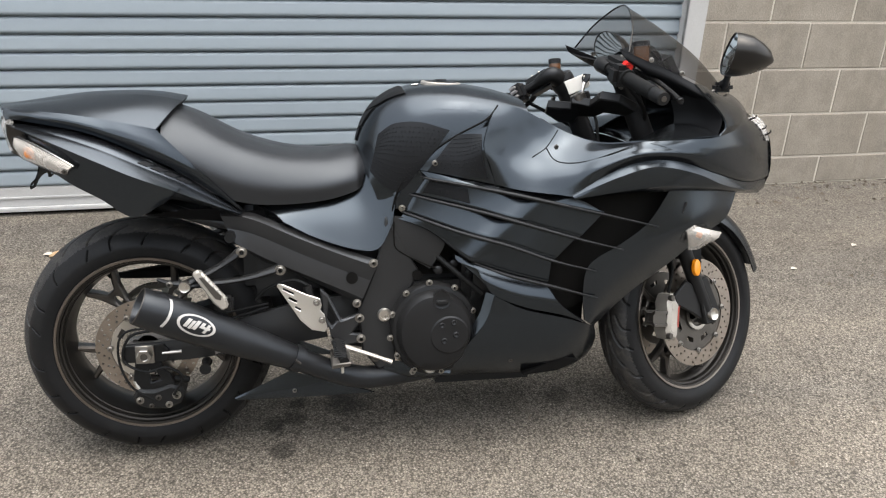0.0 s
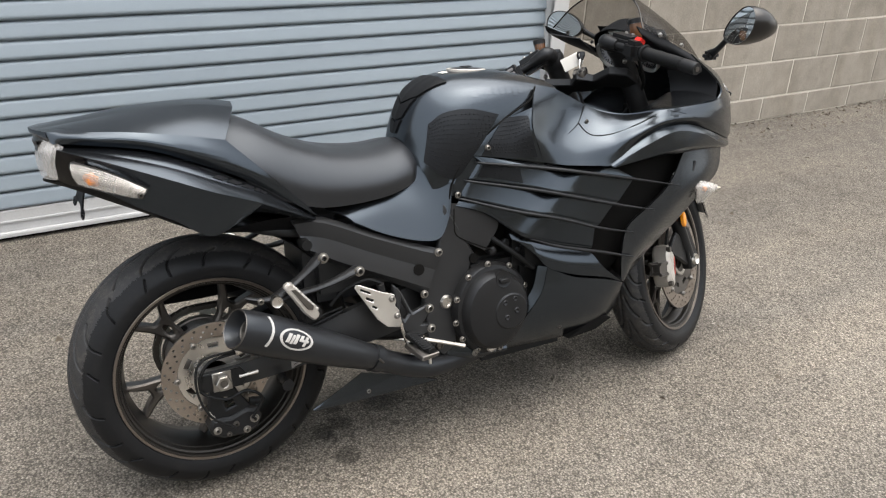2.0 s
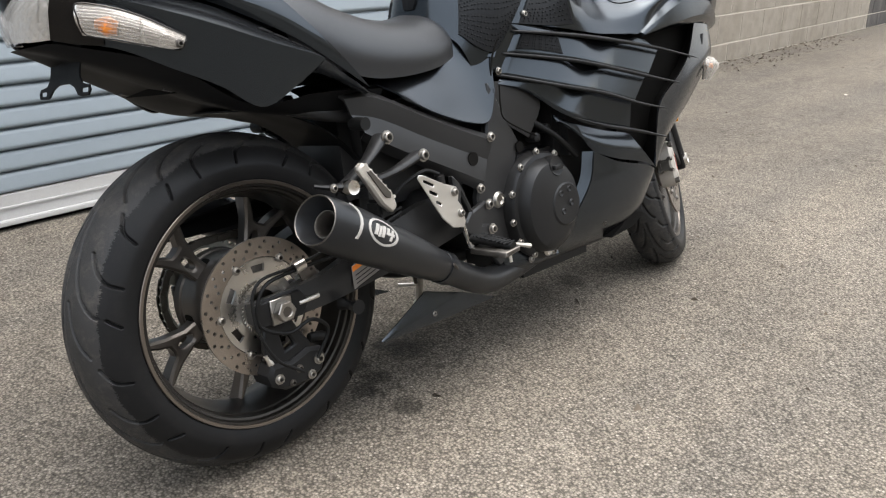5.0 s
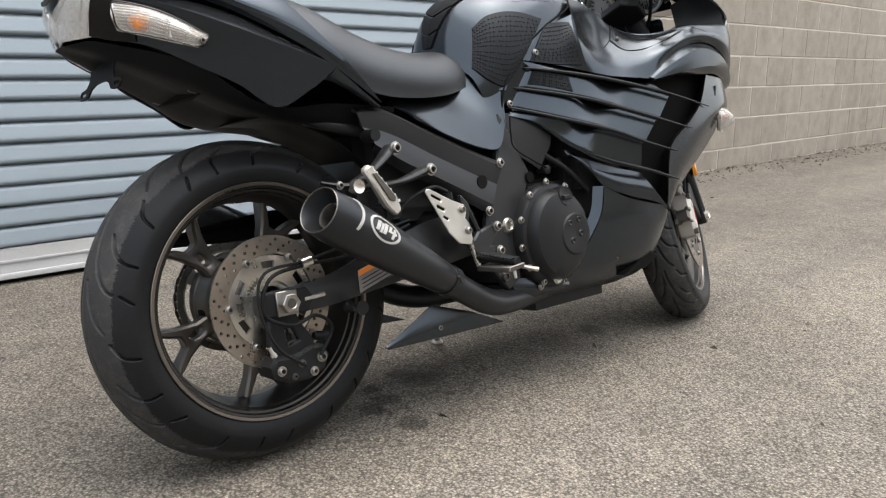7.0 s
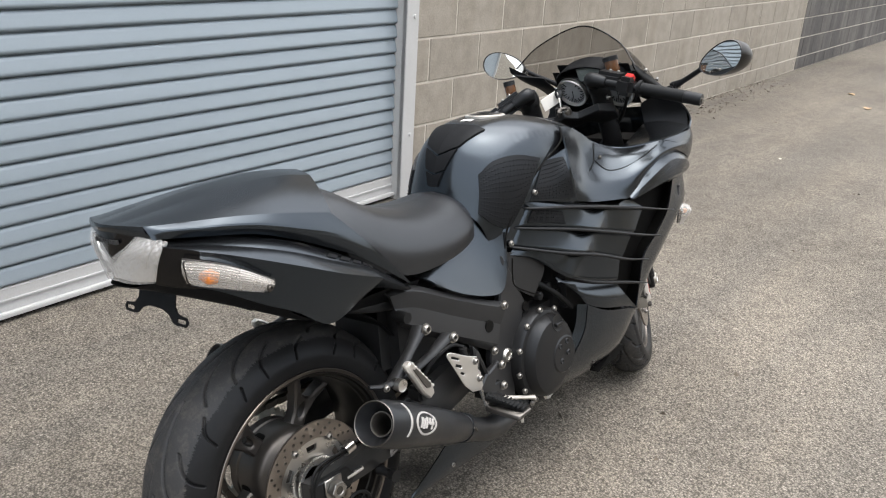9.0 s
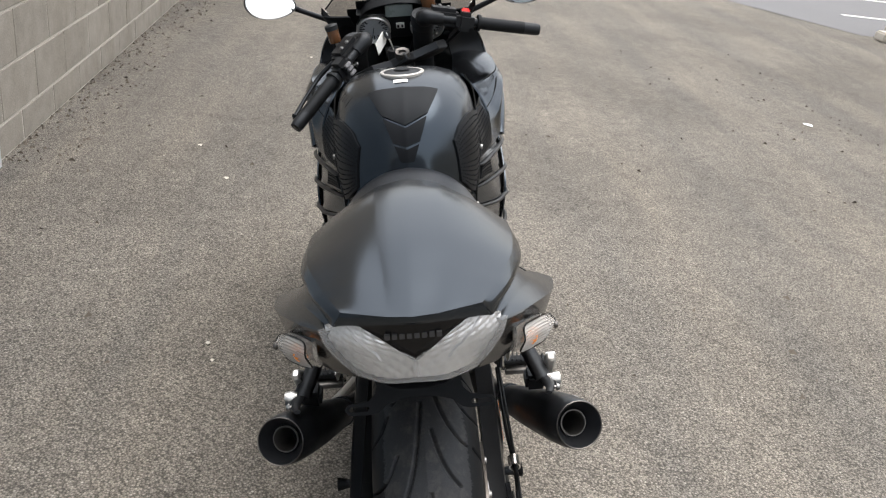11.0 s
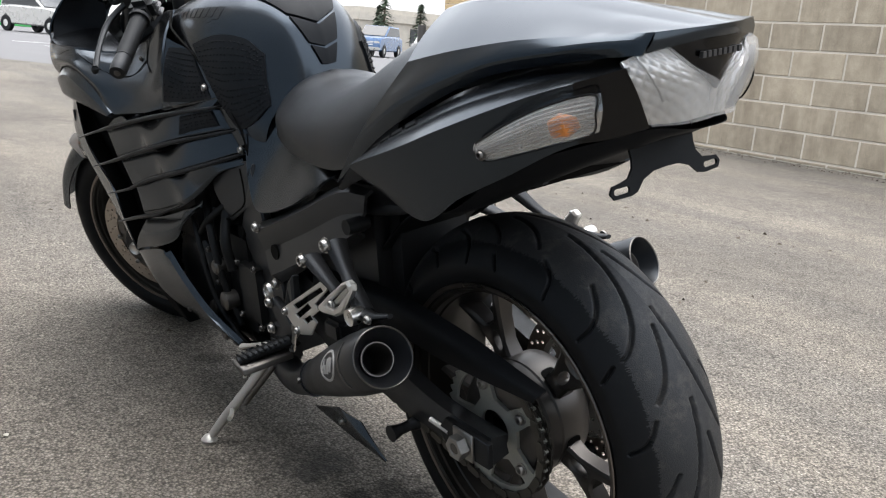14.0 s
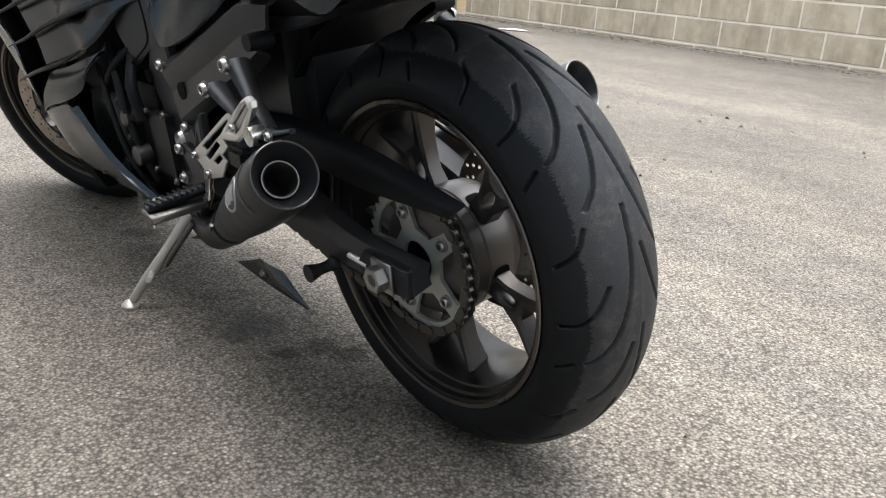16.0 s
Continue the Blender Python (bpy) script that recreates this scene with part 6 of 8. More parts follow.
LIP = [[(-0.2735, 0.0880, 0.9010), (-0.2955, 0.031, 0.9025), (-0.3005, 0, 0.9030), (-0.2955, -0.031, 0.9025), (-0.2735, -0.0880, 0.9010)],
       [(-0.2730, 0.0930, 0.8905), (-0.2950, 0.032, 0.8965), (-0.3005, 0, 0.8970), (-0.2950, -0.032, 0.8965), (-0.2730, -0.0930, 0.8905)],
       [(-0.2680, 0.0985, 0.8795), (-0.2915, 0.034, 0.8890), (-0.2965, 0, 0.8900), (-0.2915, -0.034, 0.8890), (-0.2680, -0.0985, 0.8795)]]
g = surf(LIP, 30, 8)
Geo().add(np.concatenate([g.reshape(-1, 3), (g + [0.006, 0, 0]).reshape(-1, 3)]), grid_faces(8, 30) + grid_faces(8, 30, k=240)).put("cowl_lip", paint, BIKE, "satin black rear lip of the seat cowl")


def ribbed(name, rows, s, ribs, parent, deep=0.0010):
    """A clear lens with moulded ribs along it."""
    g = surf(flip(rows, s), 24, 6 * ribs)
    n = normals(g)
    if n[3 * ribs, 12, 1] * s < 0:
        n = -n
    wave = deep * np.cos(np.linspace(0, 2 * np.pi * ribs, 6 * ribs))[:, None, None]
    return shell(g + n * wave, 0.002).put(name, dim_lens if deep > 0.0007 else clear_lens, parent, sharp=80)


for s in SIDES:
    TAIL = [
        [(0.249, 0.130, 0.664), (0.150, 0.130, 0.735), (0.120, 0.130, 0.754), (0.040, 0.126, 0.796), (-0.040, 0.118, 0.833), (-0.120, 0.102, 0.858), (-0.190, 0.082, 0.870), (-0.252, 0.064, 0.875)],
        [(0.249, 0.164, 0.662), (0.150, 0.165, 0.733), (0.120, 0.164, 0.752), (0.040, 0.161, 0.793), (-0.040, 0.154, 0.829), (-0.120, 0.138, 0.853), (-0.190, 0.116, 0.865), (-0.252, 0.094, 0.870)],
        [(0.247, 0.171, 0.661), (0.140, 0.190, 0.722), (0.112, 0.198, 0.741), (0.030, 0.192, 0.781), (-0.045, 0.177, 0.816), (-0.120, 0.155, 0.846), (-0.190, 0.130, 0.861), (-0.255, 0.104, 0.868)],
        [(0.246, 0.175, 0.659), (0.125, 0.226, 0.719), (0.103, 0.236, 0.731), (0.015, 0.226, 0.763), (-0.055, 0.211, 0.792), (-0.125, 0.189, 0.820), (-0.190, 0.160, 0.844), (-0.259, 0.117, 0.863)],
        [(0.240, 0.170, 0.656), (0.112, 0.210, 0.704), (0.076, 0.210, 0.694), (0.008, 0.192, 0.662), (-0.060, 0.184, 0.704), (-0.125, 0.168, 0.738), (-0.190, 0.132, 0.776), (-0.260, 0.082, 0.797)],
    ]
    TAIL[2] = [(bx + 0.45 * (dx - bx), bw + 0.42 * (dw - bw), bz + 0.46 * (dz - bz)) for (bx, bw, bz), (dx, dw, dz) in zip(TAIL[1], TAIL[3])]
    g = crease_rows(flip(TAIL, 1), 44, 7) * [1, s, 1]
    tail = shell(g, 0.004).put("tail_fairing", paint, BIKE, "satin black tail fairing", sharp=10)
    top_row, low_row = spline(TAIL[1], 121), spline(TAIL[2], 121)
    for k in range(6):
        # raised slanted marks in place of the model name
        cells = []
        for v in (0.34, 0.55, 0.76):
            row = []
            for du in (0.0, 2.0, 4.0):
                i = 17 + 5.6 * k + du + 5.0 * v
                q = [np.interp(i, np.arange(121), top_row[:, c]) * (1 - v) + np.interp(i, np.arange(121), low_row[:, c]) * v for c in range(3)]
                row.append((q[0], q[1] + 0.0016, q[2] + 0.0016))
            cells.append(row)
        shell(np.array(cells) * [1, s, 1], 0.004).put("letter_mark", pad_rubber, tail)
    # indicator let into the tail
    L = [[(-0.110, 0.198, 0.782), (-0.16, 0.187, 0.812), (-0.20, 0.169, 0.831), (-0.240, 0.144, 0.842)],
         [(-0.117, 0.205, 0.774), (-0.165, 0.192, 0.795), (-0.205, 0.172, 0.812), (-0.243, 0.144, 0.822)],
         [(-0.126, 0.197, 0.764), (-0.17, 0.182, 0.776), (-0.205, 0.162, 0.788), (-0.234, 0.139, 0.799)]]
    base = [[(x, w - 0.011, z) for x, w, z in r] for r in L]
    ind = panel("indicator", base, reflector_silver, s, 18, 9, 0.006, label="clear rear indicator with an amber bulb")
    lens = ribbed("lens", L, s, 9, ind)
    tube("bulb", [(-0.218, s * 0.143, 0.813), (-0.206, s * 0.152, 0.808), (-0.194, s * 0.161, 0.803)], [0.009, 0.0155, 0.011], amber_bulb, ind, 14)
    box_geo((-0.172, min(s * 0.165, s * 0.186), 0.780), (-0.169, max(s * 0.165, s * 0.186), 0.812), 0.0008).put("reflector_rib", reflector_silver, ind)
    bolt((-0.126, s * 0.203, 0.772), s, 0.005, dark_steel, ind)
    tube("bezel", [L[0][0], L[0][1], L[0][2], L[0][3], L[1][3], L[2][3], L[2][2], L[2][1], L[2][0], L[1][0], L[0][0]] if s > 0 else [(x, -w, z) for x, w, z in (L[0][0], L[0][1], L[0][2], L[0][3], L[1][3], L[2][3], L[2][2], L[2][1], L[2][0], L[1][0], L[0][0])], 0.0013, gloss, ind, 6)
    # tail lamp half: a V of clear lens round the rear
    TL = [[(-0.262, 0.120, 0.872), (-0.270, 0.096, 0.880), (-0.278, 0.072, 0.886)],
          [(-0.268, 0.113, 0.852), (-0.284, 0.080, 0.860), (-0.291, 0.043, 0.862)],
          [(-0.268, 0.097, 0.826), (-0.287, 0.055, 0.834), (-0.296, 0.0, 0.838)],
          [(-0.264, 0.077, 0.800), (-0.285, 0.040, 0.800), (-0.292, 0.0, 0.803)]]
    g = surf(flip([[(x + 0.012, w * 0.94, z) for x, w, z in r] for r in TL], s), 61, 61)
    n = normals(g)
    if n[30, 30, 0] > 0:
        n = -n
    iu, iv = np.meshgrid(np.arange(61), np.arange(61))
    g = g + n * (0.0016 * np.abs(np.sin((iu + iv) * 0.27)) * np.abs(np.sin((iu - iv) * 0.27)) + 0.003 * (np.abs(iu - 26) < 9) * (iv < 44))[..., None]
    lb = shell(g, 0.004).put("tail_lamp", lamp_white, BIKE, "clear-lens tail lamp wrapping the tail", sharp=20)
    panel("lens", TL, clear_lens, s, 30, 30, 0.0022, lb)
    panel("lamp_surround", [[(-0.216, 0.149, 0.852), (-0.240, 0.134, 0.860), (-0.261, 0.1185, 0.867)], [(-0.214, 0.142, 0.815), (-0.240, 0.122, 0.827), (-0.266, 0.104, 0.838)], [(-0.205, 0.128, 0.782), (-0.235, 0.104, 0.788), (-0.263, 0.080, 0.799)]], gloss, s, 12, 12, 0.003)
# rear plate between the lamps
REARP = [[(-0.279, 0.070, 0.8855), (-0.290, 0.035, 0.8885), (-0.294, 0, 0.8895), (-0.290, -0.035, 0.8885), (-0.279, -0.070, 0.8855)],
         [(-0.283, 0.043, 0.866), (-0.291, 0.022, 0.867), (-0.294, 0, 0.8675), (-0.291, -0.022, 0.867), (-0.283, -0.043, 0.866)],
         [(-0.288, 0.004, 0.834), (-0.2885, 0.002, 0.8335), (-0.289, 0, 0.833), (-0.2885, -0.002, 0.8335), (-0.288, -0.004, 0.834)]]
g = surf(REARP, 24, 16)
Geo().add(np.concatenate([g.reshape(-1, 3), (g + [0.012, 0, 0]).reshape(-1, 3)]), grid_faces(16, 24) + grid_faces(16, 24, k=384)).put("rear_panel", gloss, BIKE, "gloss black panel between the tail lamps")
for k in range(8):
    y0 = 0.036 - 0.0092 * k
    box_geo((-0.2955, y0 - 0.0066, 0.8695), (-0.2905, y0, 0.8765), 0.0004).put("letter_mark", lettering_dim, BIKE)
# undertail
UT = [[(0.30, 0, 0.60), (0.15, 0, 0.635), (0.0, 0, 0.675), (-0.12, 0, 0.725), (-0.235, 0, 0.775), (-0.29, 0, 0.792)],
      [(0.30, 0.10, 0.60), (0.15, 0.11, 0.630), (0.0, 0.115, 0.660), (-0.12, 0.10, 0.718), (-0.235, 0.055, 0.772), (-0.285, 0.03, 0.792)],
      [(0.30, 0.15, 0.66), (0.15, 0.155, 0.670), (0.0, 0.168, 0.668), (-0.12, 0.150, 0.745), (-0.235, 0.08, 0.788), (-0.262, 0.06, 0.795)]]
hu = surf(UT, 30, 10)
fu = np.concatenate([hu[::-1], hu[1:] * [1, -1, 1]], 0)
Geo().add(fu.reshape(-1, 3), grid_faces(fu.shape[0], fu.shape[1])).put("undertail", plastic, BIKE, "black plastic undertail")
box_geo((-0.12, -0.12, 0.70), (0.20, 0.12, 0.79), 0.03).put("tail_core", gap_black, BIKE)
# plate bracket with two slotted ears
ears = [(-0.058, -0.060), (-0.062, -0.012), (-0.045, 0.0), (0.045, 0.0), (0.062, -0.012), (0.058, -0.060), (0.060, -0.070), (0.070, -0.080), (0.086, -0.0825), (0.098, -0.0835), (0.104, -0.0915), (0.098, -0.0995), (0.070, -0.1005), (0.058, -0.098), (0.044, -0.086), (0.024, -0.080), (0.0, -0.079), (-0.024, -0.080), (-0.044, -0.086), (-0.058, -0.098), (-0.070, -0.1005), (-0.098, -0.0995), (-0.104, -0.0915), (-0.098, -0.0835), (-0.086, -0.0825), (-0.070, -0.080), (-0.060, -0.070)]
mb_ = Matrix.Translation((-0.205, 0, 0.811)) @ Matrix.Rotation(radians(15), 4, "Y") @ Matrix.Rotation(radians(90), 4, "Z")
slot = [[(sx * (0.084 + (0.010 if math.cos(a) > 0 else -0.010) + 0.0038 * math.cos(a)), -0.0915 + 0.0038 * math.sin(a)) for a in np.linspace(0.1, 2 * math.pi + 0.1, 14, endpoint=False)] for sx in (-1, 1)]
plate("plate_bracket", ears, -0.0015, 0.0015, plastic, holes=slot, bevel=0, m=mb_, label="black licence plate bracket with two slotted ears")
for s in SIDES:
    tube("subframe_rail", [(0.40, s * 0.12, 0.60), (0.20, s * 0.115, 0.625), (0.05, s * 0.10, 0.67), (-0.10, s * 0.08, 0.72)], 0.014, frame_black, n=10)

# ---- fairing ----
V1 = [(0.678, 0.146, 0.738), (0.694, 0.171, 0.734), (0.828, 0.210, 0.713), (0.961, 0.240, 0.687), (1.098, 0.262, 0.657), (1.251, 0.273, 0.621)]
V2 = [(0.651, 0.136, 0.693), (0.667, 0.161, 0.689), (0.814, 0.215, 0.658), (0.949, 0.245, 0.622), (1.058, 0.265, 0.592), (1.161, 0.276, 0.567)]
V3 = [(0.628, 0.130, 0.649), (0.644, 0.155, 0.645), (0.760, 0.210, 0.609), (0.881, 0.240, 0.577), (0.990, 0.260, 0.540), (1.097, 0.270, 0.513)]
V4 = [(0.800, 0.218, 0.531), (0.883, 0.238, 0.501), (0.995, 0.253, 0.472), (1.108, 0.262, 0.440)]
TOP = [(0.660, 0.140, 0.756), (0.676, 0.164, 0.752), (0.749, 0.184, 0.738), (0.830, 0.200, 0.722), (0.916, 0.222, 0.704), (1.015, 0.245, 0.694), (1.069, 0.256, 0.682)]
BOT = [(0.752, 0.190, 0.542), (0.811, 0.212, 0.512), (0.846, 0.224, 0.452), (0.922, 0.238, 0.418), (1.032, 0.243, 0.390), (1.090, 0.242, 0.366)]


def cut(line, x0, x1, n=14):
    """The stretch of a line between two x."""
    p = spline(line, 80)
    xs = np.linspace(max(x0, p[0][0]), min(x1, p[-1][0]), n)
    return np.stack([xs, np.interp(xs, p[:, 0], p[:, 1]), np.interp(xs, p[:, 0], p[:, 2])], 1)


def louvre(a, b, x0, x1, fold, s, flush=0.003):
    """One gill between two vane lines: flush behind the fold, rolled up to the sky at it, and set back ahead of it."""
    pa, pb = cut(a, x0[0], x1[0], 40), cut(b, x0[1], x1[1], 40)
    rows = []
    for t in np.linspace(0, 1, 16):
        r = pa * (1 - t) + pb * t
        f = fold - 0.035 * (t - 0.5)
        roll = 1 / (1 + np.exp(-(r[:, 0] - f + 0.040) / 0.018)) / (1 + np.exp((r[:, 0] - f - 0.022) / 0.010))
        ahead = 1 / (1 + np.exp(-(r[:, 0] - f - 0.030) / 0.010))
        r[:, 1] += roll * (0.026 * t - 0.019) - flush * (1 - t) - 0.012 * ahead - 0.006 * max(0.0, t - 0.9) / 0.1
        rows.append(r)
    g = np.array(rows) * [1, s, 1]
    return shell(surf(g, 56, 24), 0.004).put("gill_panel", paint, BIKE, "satin black side fairing gill", sharp=40)


for s in SIDES:
    louvre(TOP, V1, (0.630, 0.640), (1.15, 1.12), 0.975, s, 0.002)
    louvre(V1, V2, (0.636, 0.620), (1.115, 1.055), 0.905, s)
    louvre(V2, V3, (0.616, 0.600), (1.050, 0.995), 0.845, s)
    louvre(V3, [(0.612, 0.150, 0.632), (0.69, 0.178, 0.606), (0.76, 0.200, 0.555), *V4], (0.64, 0.62), (0.990, 0.985), 0.800, s)
    # dotted grip between the two upper vanes
    g = surf(flip([[(0.695, 0.175, 0.729), (0.74, 0.188, 0.722), (0.785, 0.201, 0.712)], [(0.680, 0.168, 0.700), (0.735, 0.188, 0.690), (0.790, 0.207, 0.676)]], s), 20, 12)
    pad3 = shell(g, 0.004).put("knee_pad", pad_rubber, BIKE, "black dotted rubber grip on the upper gill")
    dots_on(g, s, 5, 12, 0.0021, pad3)
    panel("lower_gill", [[(0.757, 0.190, 0.545), (0.82, 0.205, 0.515), (0.90, 0.222, 0.488), (0.96, 0.232, 0.474), (0.985, 0.238, 0.466)],
                         [(0.765, 0.196, 0.530), (0.835, 0.224, 0.480), (0.91, 0.240, 0.450), (0.97, 0.248, 0.434), (1.02, 0.252, 0.420)],
                         BOT[1:]], paint, s, 30, 14, 0.004, label="satin black lower gill panel")
    for line in (V1, V2, V3, V4):
        p = np.array(line)
        tube("vane", [(x, s * (w + 0.004), z) for x, w, z in line], [0.0014, 0.0046, 0.0060, 0.0052, 0.0018], engine_black, n=12, flat=0.8, label="slim black fairing vane")
    panel("rear_flap", [[(0.600, 0.146, 0.640), (0.65, 0.158, 0.632), (0.705, 0.168, 0.614)], [(0.606, 0.150, 0.600), (0.66, 0.160, 0.585), (0.735, 0.174, 0.572)], [(0.614, 0.150, 0.560), (0.655, 0.158, 0.530), (0.700, 0.162, 0.503)]], frame_black, s, 16, 12, 0.004)
    bolt((0.709, s * 0.171, 0.771), s, 0.0065, steel)
    bolt((0.631, s * 0.150, 0.658), s, 0.0065, steel)
    panel("knee_panel", [[(0.726, 0.138, 0.838), (0.745, 0.163, 0.835), (0.79, 0.172, 0.845), (0.838, 0.186, 0.862)], [(0.674, 0.138, 0.789), (0.69, 0.164, 0.785), (0.76, 0.178, 0.785), (0.824, 0.206, 0.806)], [(0.648, 0.136, 0.7595), (0.664, 0.160, 0.7565), (0.749, 0.186, 0.7425), (0.852, 0.207, 0.7225)]], paint, s, 16, 12, 0.004)
    SIDE = [
        [(0.866, 0.148, 0.910), (0.920, 0.148, 0.900), (0.975, 0.149, 0.874), (1.025, 0.152, 0.846), (1.080, 0.174, 0.824), (1.130, 0.212, 0.818), (1.200, 0.262, 0.829), (1.300, 0.270, 0.833), (1.400, 0.258, 0.839), (1.505, 0.174, 0.858), (1.582, 0.060, 0.872)],
        [(0.838, 0.184, 0.868), (0.900, 0.166, 0.856), (0.955, 0.160, 0.832), (1.008, 0.178, 0.807), (1.060, 0.205, 0.799), (1.112, 0.234, 0.806), (1.200, 0.269, 0.822), (1.300, 0.275, 0.825), (1.405, 0.259, 0.826), (1.520, 0.174, 0.842), (1.622, 0.058, 0.848)],
        [(0.822, 0.206, 0.815), (0.888, 0.184, 0.800), (0.945, 0.184, 0.786), (1.000, 0.204, 0.776), (1.052, 0.228, 0.774), (1.108, 0.251, 0.790), (1.196, 0.275, 0.813), (1.296, 0.280, 0.814), (1.408, 0.261, 0.806), (1.535, 0.176, 0.802), (1.652, 0.055, 0.815)],
        [(0.840, 0.206, 0.762), (0.898, 0.207, 0.750), (0.952, 0.215, 0.744), (1.002, 0.232, 0.742), (1.046, 0.250, 0.746), (1.095, 0.267, 0.768), (1.182, 0.282, 0.799), (1.282, 0.285, 0.800), (1.396, 0.262, 0.774), (1.530, 0.182, 0.728), (1.668, 0.055, 0.715)],
        [(0.852, 0.207, 0.7225), (0.905, 0.222, 0.711), (0.952, 0.234, 0.7055), (0.998, 0.246, 0.7015), (1.042, 0.258, 0.7015), (1.100, 0.262, 0.744), (1.190, 0.270, 0.782), (1.290, 0.272, 0.784), (1.402, 0.248, 0.748), (1.530, 0.174, 0.710), (1.662, 0.055, 0.695)]]
    panel("side_fairing", SIDE, paint, s, 100, 44, 0.004, label="satin black upper side fairing, scooped beside the tank", sharp=50)
    LO = [[(1.030, 0.252, 0.702), (1.100, 0.260, 0.744), (1.190, 0.268, 0.781), (1.290, 0.270, 0.782), (1.402, 0.246, 0.746), (1.530, 0.172, 0.708), (1.662, 0.055, 0.693)],
          [(1.030, 0.262, 0.699), (1.147, 0.280, 0.750), (1.232, 0.284, 0.771), (1.335, 0.277, 0.752), (1.440, 0.236, 0.712), (1.548, 0.166, 0.685), (1.655, 0.055, 0.668)],
          [(1.036, 0.266, 0.694), (1.160, 0.282, 0.714), (1.245, 0.286, 0.724), (1.320, 0.276, 0.722), (1.425, 0.234, 0.702), (1.530, 0.168, 0.681), (1.645, 0.055, 0.660)],
          [(1.036, 0.256, 0.690), (1.160, 0.266, 0.703), (1.245, 0.268, 0.706), (1.315, 0.262, 0.707), (1.415, 0.224, 0.696), (1.520, 0.160, 0.677), (1.638, 0.055, 0.654)]]
    shell(crease_rows(LO, 60, 8) * [1, s, 1], 0.004).put("brow", paint, BIKE, "satin black creased fairing brow", sharp=30)
    panel("front_cowl", [
        [(1.280, 0.260, 0.708), (1.40, 0.232, 0.700), (1.505, 0.178, 0.690)],
        [(1.226, 0.271, 0.632), (1.36, 0.254, 0.628), (1.468, 0.205, 0.625)],
        [(1.160, 0.275, 0.583), (1.27, 0.265, 0.580), (1.400, 0.220, 0.582)],
        [(1.080, 0.272, 0.530), (1.19, 0.262, 0.515), (1.310, 0.218, 0.507)],
        [(1.070, 0.262, 0.455), (1.13, 0.252, 0.445), (1.215, 0.208, 0.432)],
        [(1.086, 0.243, 0.374), (1.105, 0.232, 0.360), (1.130, 0.195, 0.343)]], paint, s, 24, 36, 0.004, label="satin black front side fairing")
    panel("lower_cowl", [
        [(0.852, 0.226, 0.445) if s < 0 else (0.905, 0.236, 0.405), (0.926, 0.240, 0.410), (1.030, 0.244, 0.384), (1.092, 0.236, 0.362), (1.130, 0.195, 0.343)],
        [(0.832, 0.226, 0.378) if s < 0 else (0.832, 0.234, 0.358), (0.920, 0.237, 0.355), (1.030, 0.237, 0.333), (1.102, 0.212, 0.318), (1.147, 0.165, 0.300)],
        [(0.785, 0.208, 0.305) if s < 0 else (0.748, 0.224, 0.305), (0.900, 0.217, 0.285), (1.020, 0.212, 0.268), (1.102, 0.178, 0.254), (1.150, 0.132, 0.252)],
        [(0.742, 0.176, 0.238) if s < 0 else (0.655, 0.204, 0.262), (0.880, 0.174, 0.222), (1.000, 0.164, 0.210), (1.080, 0.142, 0.205), (1.138, 0.102, 0.212)],
        [(0.700, 0.130, 0.200) if s < 0 else (0.620, 0.150, 0.212), (0.870, 0.112, 0.186), (1.000, 0.102, 0.181), (1.070, 0.090, 0.184), (1.122, 0.062, 0.198)]], paint, s, 40, 30, 0.004, label="satin black lower fairing cowl")
    panel("cowl_edge", [[(0.905, 0.236, 0.405), (0.832, 0.234, 0.358), (0.748, 0.224, 0.305), (0.655, 0.204, 0.262)], [(0.900, 0.226, 0.410), (0.826, 0.224, 0.364), (0.743, 0.214, 0.312), (0.650, 0.196, 0.269)]] if s > 0 else [[(0.856, 0.226, 0.446), (0.838, 0.226, 0.380), (0.790, 0.208, 0.304), (0.746, 0.176, 0.236)], [(0.836, 0.204, 0.448), (0.816, 0.204, 0.384), (0.768, 0.186, 0.310), (0.724, 0.158, 0.244)]], paint, s, 20, 6, 0.003)
    # solid near-black plate: the shade of a vent opening put into colour
    plate("cowl_vent_dark_plate", [(0.940, 0.214), (1.045, 0.262), (1.092, 0.246), (1.035, 0.222)], s * 0.150, s * 0.199, gap_black, bevel=0.002)
    bolt((0.905, s * 0.203, 0.262), s, 0.005, dark_steel)
    panel("low_step", [[(0.575, 0.150, 0.262), (0.66, 0.165, 0.252), (0.755, 0.172, 0.228)], [(0.585, 0.155, 0.235), (0.66, 0.170, 0.226), (0.750, 0.175, 0.218)], [(0.600, 0.145, 0.212), (0.66, 0.150, 0.206), (0.735, 0.150, 0.205)]], paint, s, 14, 10, 0.004)
    bolt((0.655, s * 0.172, 0.232), s, 0.0065, steel)
    # pointed belly wing under the swingarm
    far = 0.0 if s < 0 else 0.075
    wing = shell(crease_rows([[(0.206, 0.157, 0.1835), (0.276 - far * 0.3, 0.153, 0.2135 - far * 0.2), (0.345 - far * 0.6, 0.146, 0.2430 - far * 0.4)],
                              [(0.210, 0.159, 0.1800), (0.330 - far * 0.5, 0.157, 0.1960), (0.450 - far, 0.148, 0.2110)],
                              [(0.212, 0.156, 0.1765), (0.380 - far * 0.5, 0.150, 0.1715), (0.560 - far, 0.138, 0.1660)]], 16, 5) * [1, s, 1], 0.004)
    wing.put("belly_wing", paint, BIKE, "pointed satin black belly panel tip")
    bolt((0.355, s * 0.152, 0.193), s, 0.006, steel)
